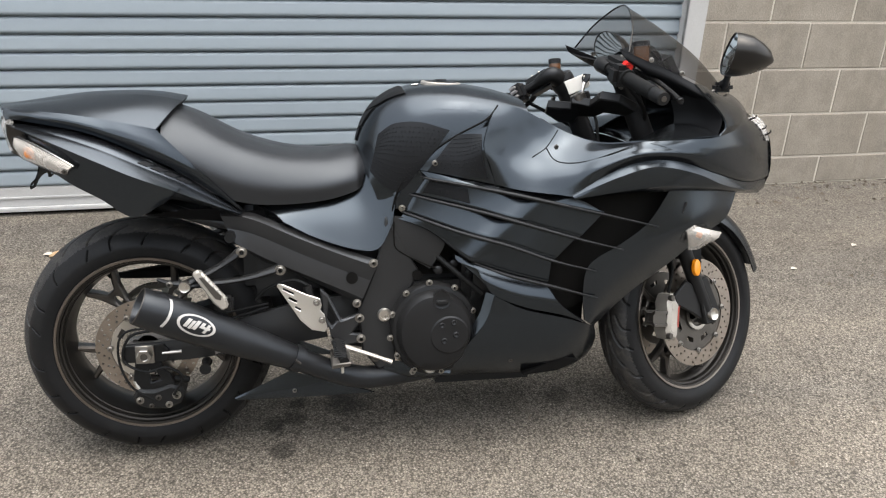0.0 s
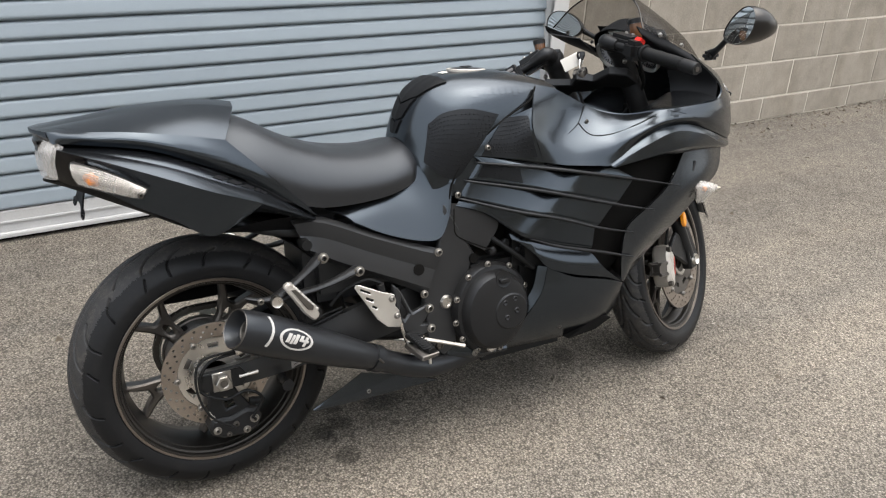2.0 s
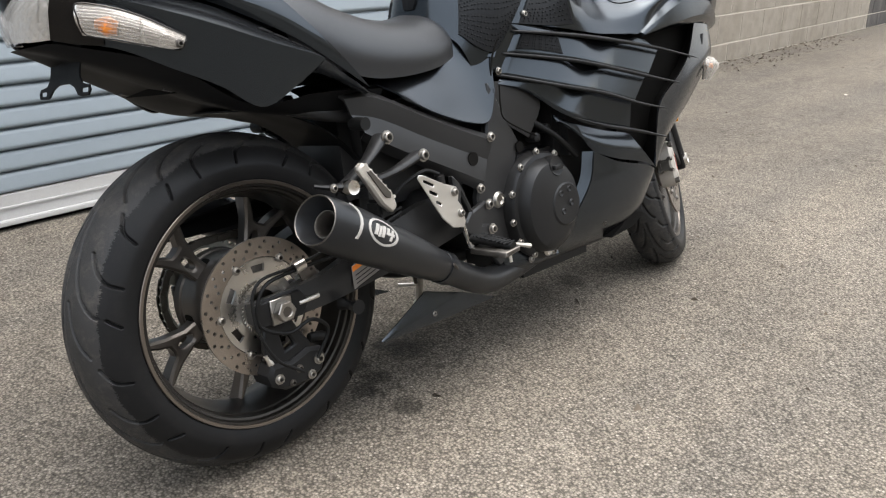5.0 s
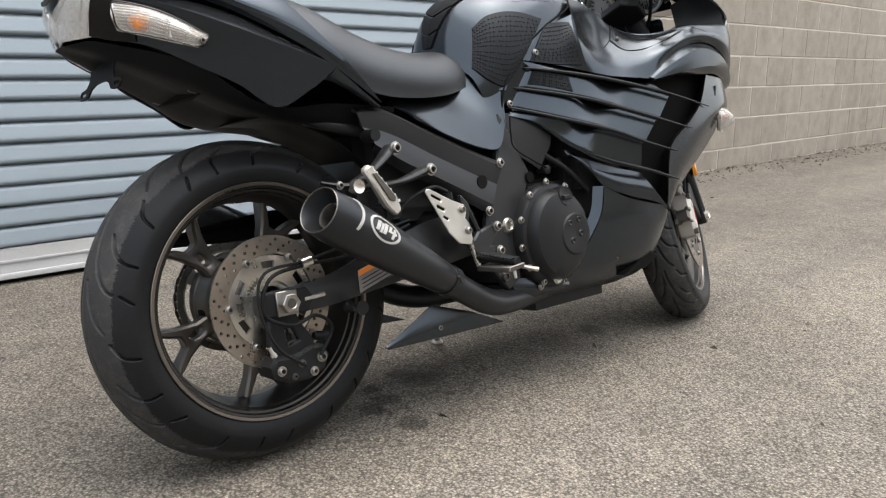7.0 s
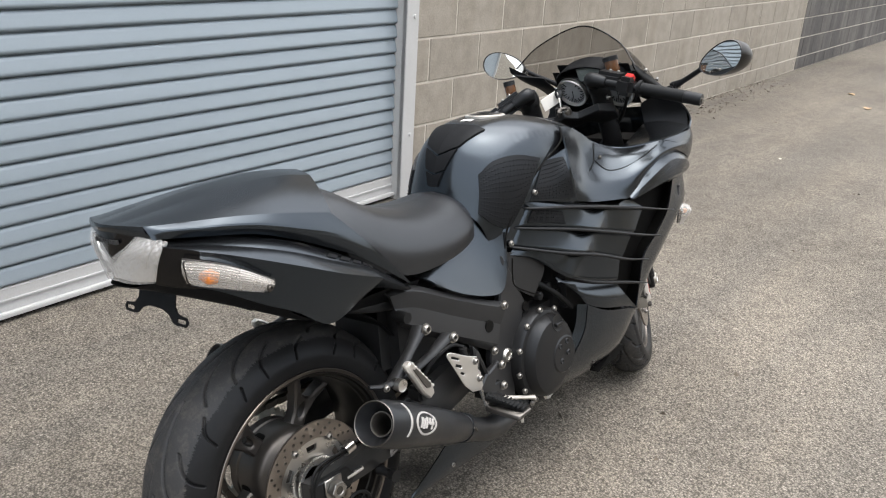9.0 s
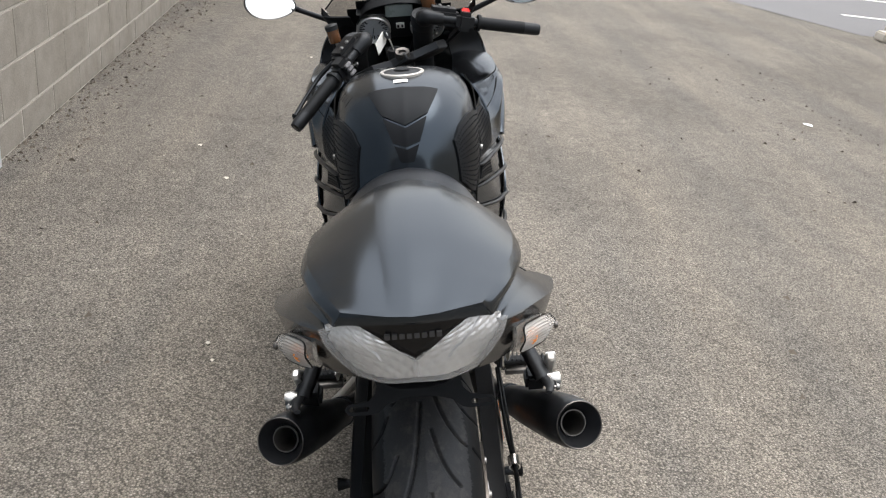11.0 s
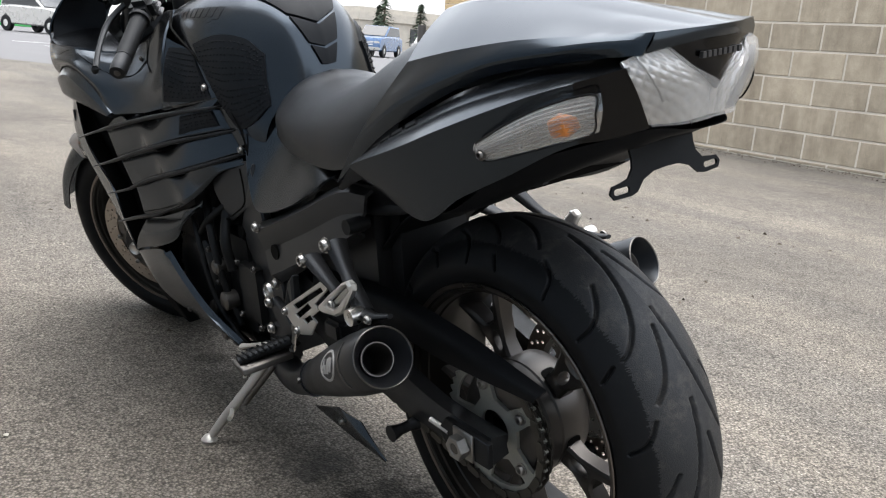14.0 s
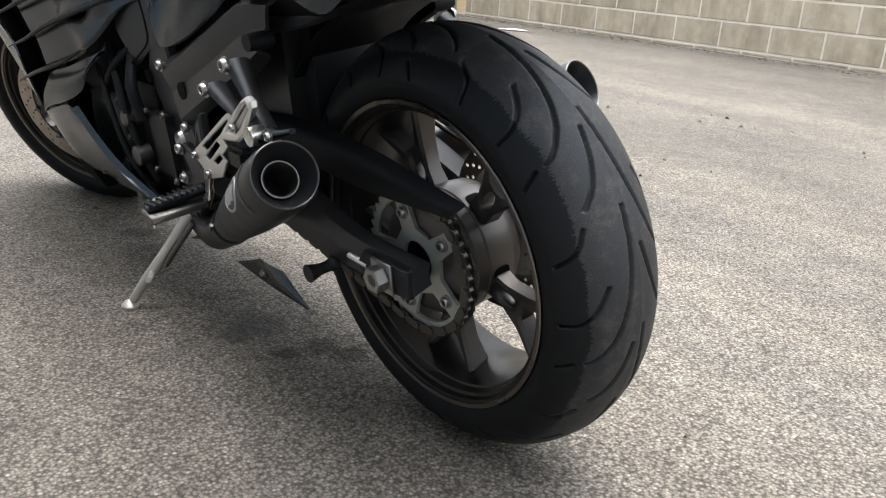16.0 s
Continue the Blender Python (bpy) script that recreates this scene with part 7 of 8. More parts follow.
    # inner black panels of the cockpit
    panel("cockpit_panel", [[(0.975, 0.148, 0.873), (1.025, 0.151, 0.845), (1.080, 0.172, 0.823), (1.130, 0.210, 0.817), (1.20, 0.260, 0.828), (1.30, 0.268, 0.832), (1.40, 0.256, 0.838)],
                            [(0.985, 0.132, 0.852), (1.035, 0.130, 0.822), (1.090, 0.150, 0.806), (1.145, 0.182, 0.804), (1.21, 0.214, 0.820), (1.30, 0.214, 0.842), (1.39, 0.214, 0.850)],
                            [(1.000, 0.112, 0.800), (1.050, 0.108, 0.780), (1.110, 0.114, 0.770), (1.170, 0.124, 0.778), (1.24, 0.140, 0.812), (1.31, 0.146, 0.848), (1.37, 0.150, 0.862)]], paint, s, 40, 18, 0.004, label="satin black cockpit panel inside the cowl")
    tube("shut_line", [(0.948, s * 0.1870, 0.7850), (0.985, s * 0.1760, 0.806), (1.020, s * 0.1560, 0.846)], 0.0011, gap_black, n=6)
    tube("shut_line", [(0.985, s * 0.1765, 0.806), (0.998, s * 0.2000, 0.7810), (1.022, s * 0.2150, 0.7735), (1.068, s * 0.2330, 0.7790), (1.120, s * 0.2520, 0.7980), (1.173, s * 0.2640, 0.8200)], 0.0011, gap_black, n=6)
    tube("shut_line", [(1.215, s * 0.2700, 0.8260), (1.250, s * 0.2790, 0.8170), (1.290, s * 0.2850, 0.8030)], 0.0010, gap_black, n=6)
    bolt((1.010, s * 0.1790, 0.808), s, 0.0045, dark_steel)
    panel("cowl_cheek", [[(1.400, 0.258, 0.839), (1.417, 0.253, 0.857), (1.415, 0.246, 0.880), (1.396, 0.232, 0.910), (1.352, 0.198, 0.962)],
                         [(1.455, 0.223, 0.848), (1.464, 0.214, 0.868), (1.456, 0.203, 0.892), (1.435, 0.186, 0.919), (1.398, 0.164, 0.953)],
                         [(1.525, 0.152, 0.862), (1.526, 0.140, 0.880), (1.516, 0.128, 0.900), (1.496, 0.116, 0.918), (1.468, 0.114, 0.926)],
                         [(1.580, 0.060, 0.874), (1.570, 0.054, 0.892), (1.558, 0.047, 0.907), (1.545, 0.041, 0.918), (1.530, 0.040, 0.926)]], paint, s, 28, 26, 0.004, label="satin black cowl cheek below the screen", sharp=50)
    panel("screen_wing", [[(1.148, 0.208, 1.044), (1.20, 0.204, 1.024), (1.27, 0.199, 0.998), (1.358, 0.196, 0.958)],
                          [(1.168, 0.204, 1.018), (1.220, 0.200, 0.990), (1.29, 0.198, 0.964), (1.376, 0.208, 0.926)],
                          [(1.225, 0.138, 1.002), (1.268, 0.130, 0.968), (1.318, 0.130, 0.940), (1.385, 0.150, 0.912)]], plastic, s, 22, 14, 0.004, label="black wing of the instrument surround")
    panel("dash_side", [[(1.354, 0.190, 0.955), (1.390, 0.224, 0.912), (1.409, 0.240, 0.880), (1.398, 0.250, 0.842)],
                        [(1.350, 0.165, 0.935), (1.372, 0.176, 0.900), (1.380, 0.186, 0.870), (1.372, 0.200, 0.849)],
                        [(1.320, 0.140, 0.915), (1.330, 0.140, 0.885), (1.330, 0.145, 0.860), (1.322, 0.152, 0.844)]], plastic, s, 16, 14, 0.003)
    for x, w, z in ((1.232, 0.199, 1.018), (1.318, 0.190, 0.986), (1.425, 0.150, 0.938)):
        bolt((x, s * (w + 0.003), z), s, 0.005, steel)
    # headlamp, seen at its edge
    hl = panel("headlamp", [[(1.562, 0.096, 0.865), (1.592, 0.068, 0.868), (1.612, 0.035, 0.870)], [(1.596, 0.096, 0.842), (1.626, 0.068, 0.844), (1.646, 0.035, 0.846)], [(1.628, 0.086, 0.808), (1.650, 0.062, 0.806), (1.664, 0.035, 0.805)]], reflector_silver, s, 14, 10, 0.003, label="clear headlamp at the nose")
    panel("lens", [[(1.563, 0.098, 0.864), (1.594, 0.069, 0.868), (1.614, 0.035, 0.870)], [(1.599, 0.098, 0.841), (1.629, 0.069, 0.843), (1.649, 0.035, 0.846)], [(1.631, 0.088, 0.803), (1.653, 0.063, 0.801), (1.667, 0.035, 0.800)]], clear_lens, s, 14, 10, 0.002, hl)
    for k in range(4):
        z = 0.862 - 0.014 * k
        x = 1.572 + 0.016 * k
        tube("lamp_rib", [(x - 0.002, s * 0.097, z), (x + 0.030, s * 0.068, z + 0.002), (x + 0.050, s * 0.036, z + 0.003)], 0.0022, gap_black, hl, 6)
    # front indicator
    fi = panel("front_indicator", [[(1.326, 0.240, 0.620), (1.385, 0.244, 0.604), (1.438, 0.224, 0.588)], [(1.341, 0.248, 0.592), (1.383, 0.254, 0.587), (1.422, 0.234, 0.576)], [(1.352, 0.240, 0.555), (1.372, 0.242, 0.556), (1.395, 0.230, 0.560)]], reflector_silver, s, 12, 10, 0.004, label="clear front indicator with an amber bulb")
    panel("lens", [[(1.321, 0.246, 0.626), (1.385, 0.258, 0.608), (1.445, 0.230, 0.590)], [(1.338, 0.260, 0.592), (1.383, 0.270, 0.588), (1.427, 0.244, 0.576)], [(1.350, 0.246, 0.550), (1.372, 0.250, 0.552), (1.398, 0.238, 0.558)]], dim_lens, s, 12, 10, 0.002, fi)
    tube("bulb", [(1.365, s * 0.248, 0.592), (1.378, s * 0.250, 0.588)], 0.008, amber_bulb, fi, 10)
    # small marks in place of the word on the front cowl
    for k in range(5):
        x0 = 1.318 + 0.022 * k
        z0 = 0.662 - 0.0035 * k
        tube("letter_mark", [(x0, s * (0.2585 - 0.0095 * k), z0 - 0.012), (x0 + 0.010, s * (0.2560 - 0.0095 * k), z0 + (0.014 if k in (0, 3) else 0.004))], 0.0028, lettering_dark, n=6)

for s in SIDES:
    # bracket seen in the gap ahead of the gills
    br = tube("duct_bracket", [(1.180, s * 0.19, 0.700), (1.165, s * 0.19, 0.655), (1.130, s * 0.192, 0.605)], [0.011, 0.009, 0.013], dark_steel, n=12, label="grey steel bracket in the fairing gap")
    tube("hose", [(1.13, s * 0.19, 0.60), (1.10, s * 0.195, 0.53), (1.09, s * 0.19, 0.45)], 0.011, grip_rubber, br, 10)
    bolt((1.128, s * 0.204, 0.605), s, 0.008, bolt_steel, br)

for s in SIDES:
    # filler strip that closes the joint between fairing and tank
    panel("joint_strip", [[(0.875, 0.139, 0.885), (0.840, 0.153, 0.874), (0.760, 0.160, 0.831), (0.692, 0.157, 0.781), (0.647, 0.155, 0.735), (0.621, 0.153, 0.688)],
                          [(0.855, 0.122, 0.890), (0.825, 0.137, 0.880), (0.745, 0.143, 0.838), (0.677, 0.141, 0.788), (0.632, 0.139, 0.740), (0.606, 0.137, 0.692)],
                          [(0.840, 0.087, 0.895), (0.805, 0.102, 0.885), (0.725, 0.107, 0.845), (0.655, 0.107, 0.795), (0.612, 0.105, 0.746), (0.587, 0.103, 0.698)]], paint, s, 24, 8, 0.003)
    tube("shut_line", [(0.866, s * 0.151, 0.907), (0.836, s * 0.169, 0.876), (0.755, s * 0.168, 0.833), (0.687, s * 0.163, 0.783), (0.642, s * 0.157, 0.737), (0.616, s * 0.151, 0.690), (0.605, s * 0.148, 0.636)], 0.0022, gap_black, n=6)
    tube("shut_line", [(0.609, s * 0.169, 0.629), (0.609, s * 0.167, 0.589), (0.617, s * 0.167, 0.557), (0.669, s * 0.169, 0.526), (0.716, s * 0.171, 0.504)], 0.0018, gap_black, n=6)

# nose centre
g = surf([[(1.582, -0.062, 0.872), (1.599, 0, 0.874), (1.582, 0.062, 0.872)], [(1.650, -0.058, 0.82), (1.664, 0, 0.82), (1.650, 0.058, 0.82)], [(1.668, -0.058, 0.715), (1.682, 0, 0.715), (1.668, 0.058, 0.715)], [(1.638, -0.058, 0.655), (1.650, 0, 0.652), (1.638, 0.058, 0.655)]], 12, 16)
Geo().add(np.concatenate([g.reshape(-1, 3), (g - [0.02, 0, 0]).reshape(-1, 3)]), grid_faces(16, 12) + grid_faces(16, 12, k=192)).put("nose", paint, BIKE, "satin black nose of the fairing")
# near-black blocks and sheets that paint the shade inside the fairing
box_geo((1.10, -0.19, 0.52), (1.34, 0.19, 0.72), 0.04).put("duct_dark_fill", gap_black, BIKE)
box_geo((1.33, -0.14, 0.64), (1.55, 0.14, 0.80), 0.04).put("lamp_dark_fill", gap_black, BIKE)
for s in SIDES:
    panel("duct_dark_sheet", [[(1.285, 0.256, 0.700), (1.231, 0.267, 0.630), (1.165, 0.270, 0.580), (1.090, 0.266, 0.527), (1.080, 0.256, 0.455), (1.092, 0.238, 0.378)], [(1.40, 0.15, 0.690), (1.36, 0.16, 0.630), (1.27, 0.16, 0.570), (1.18, 0.16, 0.510), (1.14, 0.16, 0.450), (1.12, 0.16, 0.38)]], gap_black, s, 26, 6, 0.003)
    panel("inner_dark_sheet", [[(0.98, 0.205, 0.690), (1.10, 0.222, 0.700), (1.22, 0.232, 0.720), (1.33, 0.225, 0.715)], [(0.98, 0.205, 0.56), (1.09, 0.220, 0.57), (1.19, 0.225, 0.60), (1.28, 0.222, 0.640)], [(0.98, 0.205, 0.40), (1.05, 0.212, 0.40), (1.09, 0.212, 0.42), (1.12, 0.212, 0.46)]], gap_black, s, 16, 12, 0.003)
box_geo((0.72, -0.10, 0.180), (1.08, 0.10, 0.24), 0.02).put("belly_pan", plastic, BIKE)

# screen
SCR = [[(1.175, -0.200, 1.036), (1.207, -0.130, 1.102), (1.232, 0, 1.149), (1.207, 0.130, 1.102), (1.175, 0.200, 1.036)],
       [(1.262, -0.196, 1.004), (1.300, -0.125, 1.060), (1.325, 0, 1.098), (1.300, 0.125, 1.060), (1.262, 0.196, 1.004)],
       [(1.362, -0.178, 0.966), (1.405, -0.108, 1.005), (1.430, 0, 1.026), (1.405, 0.108, 1.005), (1.362, 0.178, 0.966)],
       [(1.460, -0.125, 0.920), (1.510, -0.075, 0.924), (1.535, 0, 0.926), (1.510, 0.075, 0.924), (1.460, 0.125, 0.920)]]
g = surf(SCR, 40, 26)
wind = Geo().add(g.reshape(-1, 3), grid_faces(26, 40)).put("windscreen", smoke, BIKE, "smoked clear windscreen", sharp=80)
wind.visible_shadow = False
rim_pts = [tuple(p) for p in g[0]]
tube("screen_edge", rim_pts, 0.0022, gloss, wind, 6, samples=0)

# ---- front end: forks, clamps, brakes, mudguard ----
def S(p):
    return tuple(STEER @ Vector(p))


for s in SIDES:
    fork = tube("fork_tube", [(1.178, s * 0.105, 0.955), (1.30, s * 0.105, 0.690), (1.375, s * 0.105, 0.525)], 0.029, engine_black, n=20, m=STEER, label="black upside-down fork leg")
    tube("fork_slider", [(1.370, s * 0.105, 0.535), (1.478, s * 0.105, 0.302)], 0.0205, engine_black, fork, 18, m=STEER)
    plate("axle_clamp", [(1.440, 0.395), (1.475, 0.400), (1.525, 0.300), (1.505, 0.262), (1.462, 0.262), (1.450, 0.31)], s * 0.088, s * 0.120, engine_black, fork, bevel=0.004, m=STEER)
    plate("caliper_bracket", [(1.455, 0.36), (1.40, 0.395), (1.345, 0.360), (1.350, 0.335), (1.42, 0.30), (1.46, 0.275)], s * 0.096, s * 0.110, engine_black, fork, bevel=0.003, m=STEER)
    g = lathe_geo([(0, 0.0), (0, 0.010), (-0.003, 0.0145), (-0.006, 0.0165), (0.004, 0.0185)], 20).moved(STEER @ Matrix.Translation((1.487, s * 0.124, 0.290)) @ (Matrix.Rotation(math.pi, 4, "Z") if s > 0 else Matrix()))
    g.put("axle_end", steel, fork, "bright front axle end")
    calm = STEER @ Matrix.Translation((1.345, 0, 0.300)) @ Matrix.Rotation(radians(8), 4, "Y")
    cal = plate("front_caliper", [(-0.016, -0.062), (0.010, -0.066), (0.020, -0.050), (0.018, -0.020), (0.024, 0.0), (0.018, 0.020), (0.020, 0.050), (0.008, 0.066), (-0.018, 0.062), (-0.028, 0.038), (-0.022, 0.0), (-0.028, -0.038)], s * 0.050, s * 0.108, alu_dull, bevel=0.009, m=calm, label="silver four-piston radial brake caliper")
    for z in (-0.030, 0.030):
        lathe_geo([(0, 0.0), (0, 0.013), (0.004, 0.015)], 18).moved(calm @ Matrix.Translation((-0.004, s * 0.1095, z)) @ (Matrix.Rotation(math.pi, 4, "Z") if s > 0 else Matrix())).put("piston_cap", alu_dull, cal)
    for z in (-0.052, 0.052):
        b = lathe_geo([(0, 0.0), (0, 0.008), (0.012, 0.009)], 12).moved(calm @ Matrix.Translation((-0.016, s * 0.111, z)) @ (Matrix.Rotation(math.pi, 4, "Z") if s > 0 else Matrix()))
        b.put("bolt", dark_steel, cal)
    box_geo((0.009, min(s * 0.107, s * 0.1095), -0.028), (0.015, max(s * 0.107, s * 0.1095), 0.030), 0.001).moved(calm).put("caliper_mark", faded_red, cal, "faded red mark on the caliper")
    box_geo((-0.034, min(s * 0.070, s * 0.100), -0.020), (-0.075, max(s * 0.070, s * 0.100), 0.010), 0.006).moved(calm).put("caliper_bridge", dark_steel, cal)
    tube("brake_hose", [(1.33, s * 0.10, 0.37), (1.33, s * 0.115, 0.46), (1.27, s * 0.11, 0.60), (1.24, s * 0.10, 0.70)], 0.0045, grip_rubber, n=8, m=STEER)
    rf = lathe_geo([(-0.004, 0.0), (-0.003, 0.015), (-0.001, 0.0225), (0.003, 0.0240), (0.009, 0.0230)], 24)
    rf.v = [(x * 0.72, y, z) for x, y, z in rf.v]
    rf.moved(STEER @ Matrix.Translation((1.412, s * 0.136, 0.432)) @ Matrix.Rotation(radians(s * -8), 4, "Z") @ (Matrix.Rotation(math.pi, 4, "Z") if s > 0 else Matrix())).put("side_reflector", amber, BIKE, "round amber side reflector on the fork")
MG = []
for t in np.linspace(0.32, 2.55, 9):
    rr = 0.318 if t < 2.2 else 0.322
    MG.append([(1.487 + rr * math.cos(t) * k2, w, 0.290 + rr * math.sin(t) * k2) for w, k2 in ((-0.078, 0.86), (-0.066, 0.97), (-0.035, 1.03), (0, 1.045), (0.035, 1.03), (0.066, 0.97), (0.078, 0.86))])
g = surf(MG, 26, 34)
mg = Geo().add(np.concatenate([g.reshape(-1, 3), (g + normals(g) * 0.003).reshape(-1, 3)]), grid_faces(34, 26) + grid_faces(34, 26, k=34 * 26))
mg.moved(STEER).put("front_mudguard", paint, BIKE, "satin black front mudguard")
for s in SIDES:
    plate("mudguard_stay", [(1.44, 0.50), (1.50, 0.52), (1.49, 0.40), (1.46, 0.40)], s * 0.080, s * 0.086, plastic, m=STEER)

tc = plate("top_clamp", [(1.13, -0.035), (1.10, -0.10), (1.13, -0.140), (1.19, -0.145), (1.21, -0.10), (1.175, -0.05), (1.19, 0), (1.175, 0.05), (1.21, 0.10), (1.19, 0.145), (1.13, 0.140), (1.10, 0.10), (1.13, 0.035), (1.095, 0.0)], -0.012, 0.012, engine_black, bevel=0.003,
           m=STEER @ Matrix.Translation((1.13, 0, 0.895)) @ Matrix.Rotation(radians(24), 4, "Y") @ Matrix.Translation((-1.13, 0, 0)) @ Matrix.Rotation(radians(90), 4, "X"), label="black top fork clamp")
turned("stem_nut", [(0.004, 0.0), (0.004, 0.010), (-0.002, 0.011), (-0.004, 0.019), (0.006, 0.021), (0.02, 0.021)], S((1.120, 0, 0.917)), S((1.135, 0, 0.88)), dark_steel, tc, label="dark steel steering stem nut")
for s in SIDES:
    turned("fork_cap", [(0.0, 0.0), (0.0, 0.010), (-0.004, 0.012), (-0.004, 0.020), (0.006, 0.024), (0.04, 0.024)], S((1.172, s * 0.105, 0.968)), S((1.30, s * 0.105, 0.690)), engine_black, tc)
# ignition key with its white tag
key = turned("ignition_switch", [(0.0, 0.0), (0.0, 0.012), (-0.003, 0.013), (-0.003, 0.018), (0.004, 0.020), (0.03, 0.020)], (1.140, 0.020, 0.922), (1.148, 0.018, 0.885), engine_black, tc, label="black ignition switch")
tube("ignition_key", [(1.140, 0.020, 0.916), (1.146, 0.027, 0.938), (1.150, 0.032, 0.950)], [0.003, 0.0042, 0.0052], steel, tc, 8, 0.45)
tube("key_head", [(1.150, 0.032, 0.949), (1.154, 0.036, 0.960), (1.157, 0.039, 0.971)], [0.007, 0.0125, 0.011], engine_black, tc, 12, 0.4)
tube("key_ring", [(1.154 + 0.012 * math.cos(a) * 0.5, 0.046 + 0.010 * math.cos(a), 0.960 + 0.010 * math.sin(a)) for a in np.linspace(0, 2 * math.pi, 14)], 0.0011, steel, tc, 6)
tag_m = Matrix.Translation((1.138, 0.055, 0.944)) @ Matrix.Rotation(radians(-24), 4, "Z") @ Matrix.Rotation(radians(-24), 4, "Y")
plate("key_tag", [(-0.031, -0.019), (0.024, -0.019), (0.031, -0.012), (0.031, 0.012), (0.024, 0.019), (-0.031, 0.019)], -0.0012, 0.0012, white_plastic, tc, holes=[ring(0.023, 0.0, 0.004, 8)], m=tag_m, label="white plastic key tag")



def handlebar(s):
    inner, outer = Vector((1.117, s * 0.095, 0.985)), Vector((1.027, s * 0.345, 0.878))
    d = (outer - inner).normalized()
    bar = tube("handlebar", [inner, outer], 0.0112, engine_black, n=14, m=STEER, label="black clip-on handlebar")
    tube("clip_clamp", [(1.160, s * 0.105, 0.988), (1.178, s * 0.105, 0.948)], [0.030, 0.034, 0.034, 0.030], engine_black, bar, 20, m=STEER)
    tube("clip_neck", [(1.160, s * 0.105, 0.972), inner, inner + d * 0.045], [0.026, 0.021, 0.016], engine_black, bar, 14, m=STEER)
    bolt((1.150, s * 0.128, 0.925), -s, 0.006, steel, bar, STEER)
    g0, g1 = outer - d * 0.140, outer - d * 0.012
    n = 28
    pts = [g0 + (g1 - g0) * (k / (n - 1)) for k in range(n)]
    tube("grip", pts, [0.0165 + (0.0012 if k % 2 else 0.0) for k in range(n)], grip_rubber, bar, 16, m=STEER, samples=0, label="black ribbed rubber grip")
    tube("grip_flange", [g0 - d * 0.004, g0 + d * 0.004], 0.0225, grip_rubber, bar, 18, m=STEER, samples=2)
    tube("bar_end_weight", [outer - d * 0.014, outer + d * 0.020, outer + d * 0.034], [0.0165, 0.0168, 0.0150], engine_black, bar, 18, m=STEER)
    tube("bar_end_bolt", [outer + d * 0.030, outer + d * 0.0365], 0.0065, dark_steel, bar, 12, m=STEER, samples=2)
    sw = inner + d * 0.108
    M = STEER @ Matrix.Translation(sw) @ d.to_track_quat("Y", "Z").to_matrix().to_4x4()
    box_geo((-0.027, -0.026, -0.026), (0.026, 0.024, 0.026), 0.012).moved(M).put("switch_housing", engine_black, bar)
    if s < 0:
        box_geo((-0.012, -0.012, 0.020), (0.010, 0.012, 0.035), 0.003).moved(M @ Matrix.Rotation(radians(-32), 4, "Y")).put("kill_switch", red_plastic, bar, "red engine stop switch")
        box_geo((-0.038, -0.010, -0.012), (-0.028, 0.010, 0.0), 0.002).moved(M).put("start_button", lettering_grey, bar)
    else:
        for dz in (-0.012, 0.002, 0.014):
            box_geo((-0.038, -0.010, dz - 0.004), (-0.028, 0.010, dz + 0.004), 0.002).moved(M).put("switch_button", lettering_grey, bar)
    # master cylinder, hose and reservoir, lever
    mc = inner + d * 0.062 + Vector((0.028, 0, 0.006))
    M2 = STEER @ Matrix.Translation(mc) @ d.to_track_quat("Y", "Z").to_matrix().to_4x4()
    box_geo((-0.026, -0.045, -0.022), (0.030, 0.040, 0.026), 0.010).moved(M2).put("lever_mount", engine_black, bar)
    for q in (-0.012, 0.012):
        bolt((0, 0, 0), -1, 0.0045, steel, bar, M2 @ Matrix.Translation((-0.008, q, 0.026)) @ Matrix.Rotation(radians(-90), 4, "X"))
    l0 = mc + d * 0.03 + Vector((0.020, 0, 0.004))
    tube("lever", [l0, l0 + d * 0.06 + Vector((0.040, 0, -0.008)), l0 + d * 0.13 + Vector((0.044, 0, -0.016)), l0 + d * 0.190 + Vector((0.034, 0, -0.022)), l0 + d * 0.196 + Vector((0.033, 0, -0.022))], [0.0085, 0.008, 0.0065, 0.0075, 0.010], engine_black, bar, 10, 0.8, STEER, "black hand lever")
    big = s < 0
    rp = Vector((1.205, -0.150, 0.985)) if big else Vector((1.186, 0.152, 0.995))
    rr, hh = (0.021, 0.040) if big else (0.0165, 0.032)
    M3 = STEER @ Matrix.Translation(rp) @ Matrix.Rotation(radians(-90), 4, "X")
    lathe_geo([(0.004, 0.0), (0.004, rr * 0.92), (0.0, rr), (-hh, rr), (-hh, 0.0)], 22).moved(M3).put("fluid_reservoir", reservoir_brown, bar, "smoked brown fluid reservoir with a black lid")
    lathe_geo([(-hh + 0.002, 0.0), (-hh + 0.002, rr * 1.08), (-hh - 0.010, rr * 1.08), (-hh - 0.012, rr * 0.9), (-hh - 0.012, 0.0)], 22).moved(M3).put("reservoir_lid", engine_black, bar)
    tube("reservoir_stay", [rp + Vector((-0.005, 0, -0.002)), rp + Vector((-0.02, 0, -0.035)), mc], 0.005, dark_steel, bar, 8, m=STEER)
    tube("reservoir_hose", [rp + Vector((0.01, 0, 0.0)), rp + Vector((0.02, 0, -0.04)), mc + Vector((0.01, 0, 0.01))], 0.006, grip_rubber, bar, 8, m=STEER)
    tube("cable", [sw + Vector((0.02, 0, -0.02)), Vector((1.22, s * 0.14, 0.85)), Vector((1.24, s * 0.06, 0.78)), Vector((1.20, s * 0.02, 0.70))], 0.005, grip_rubber, bar, 8, m=STEER)
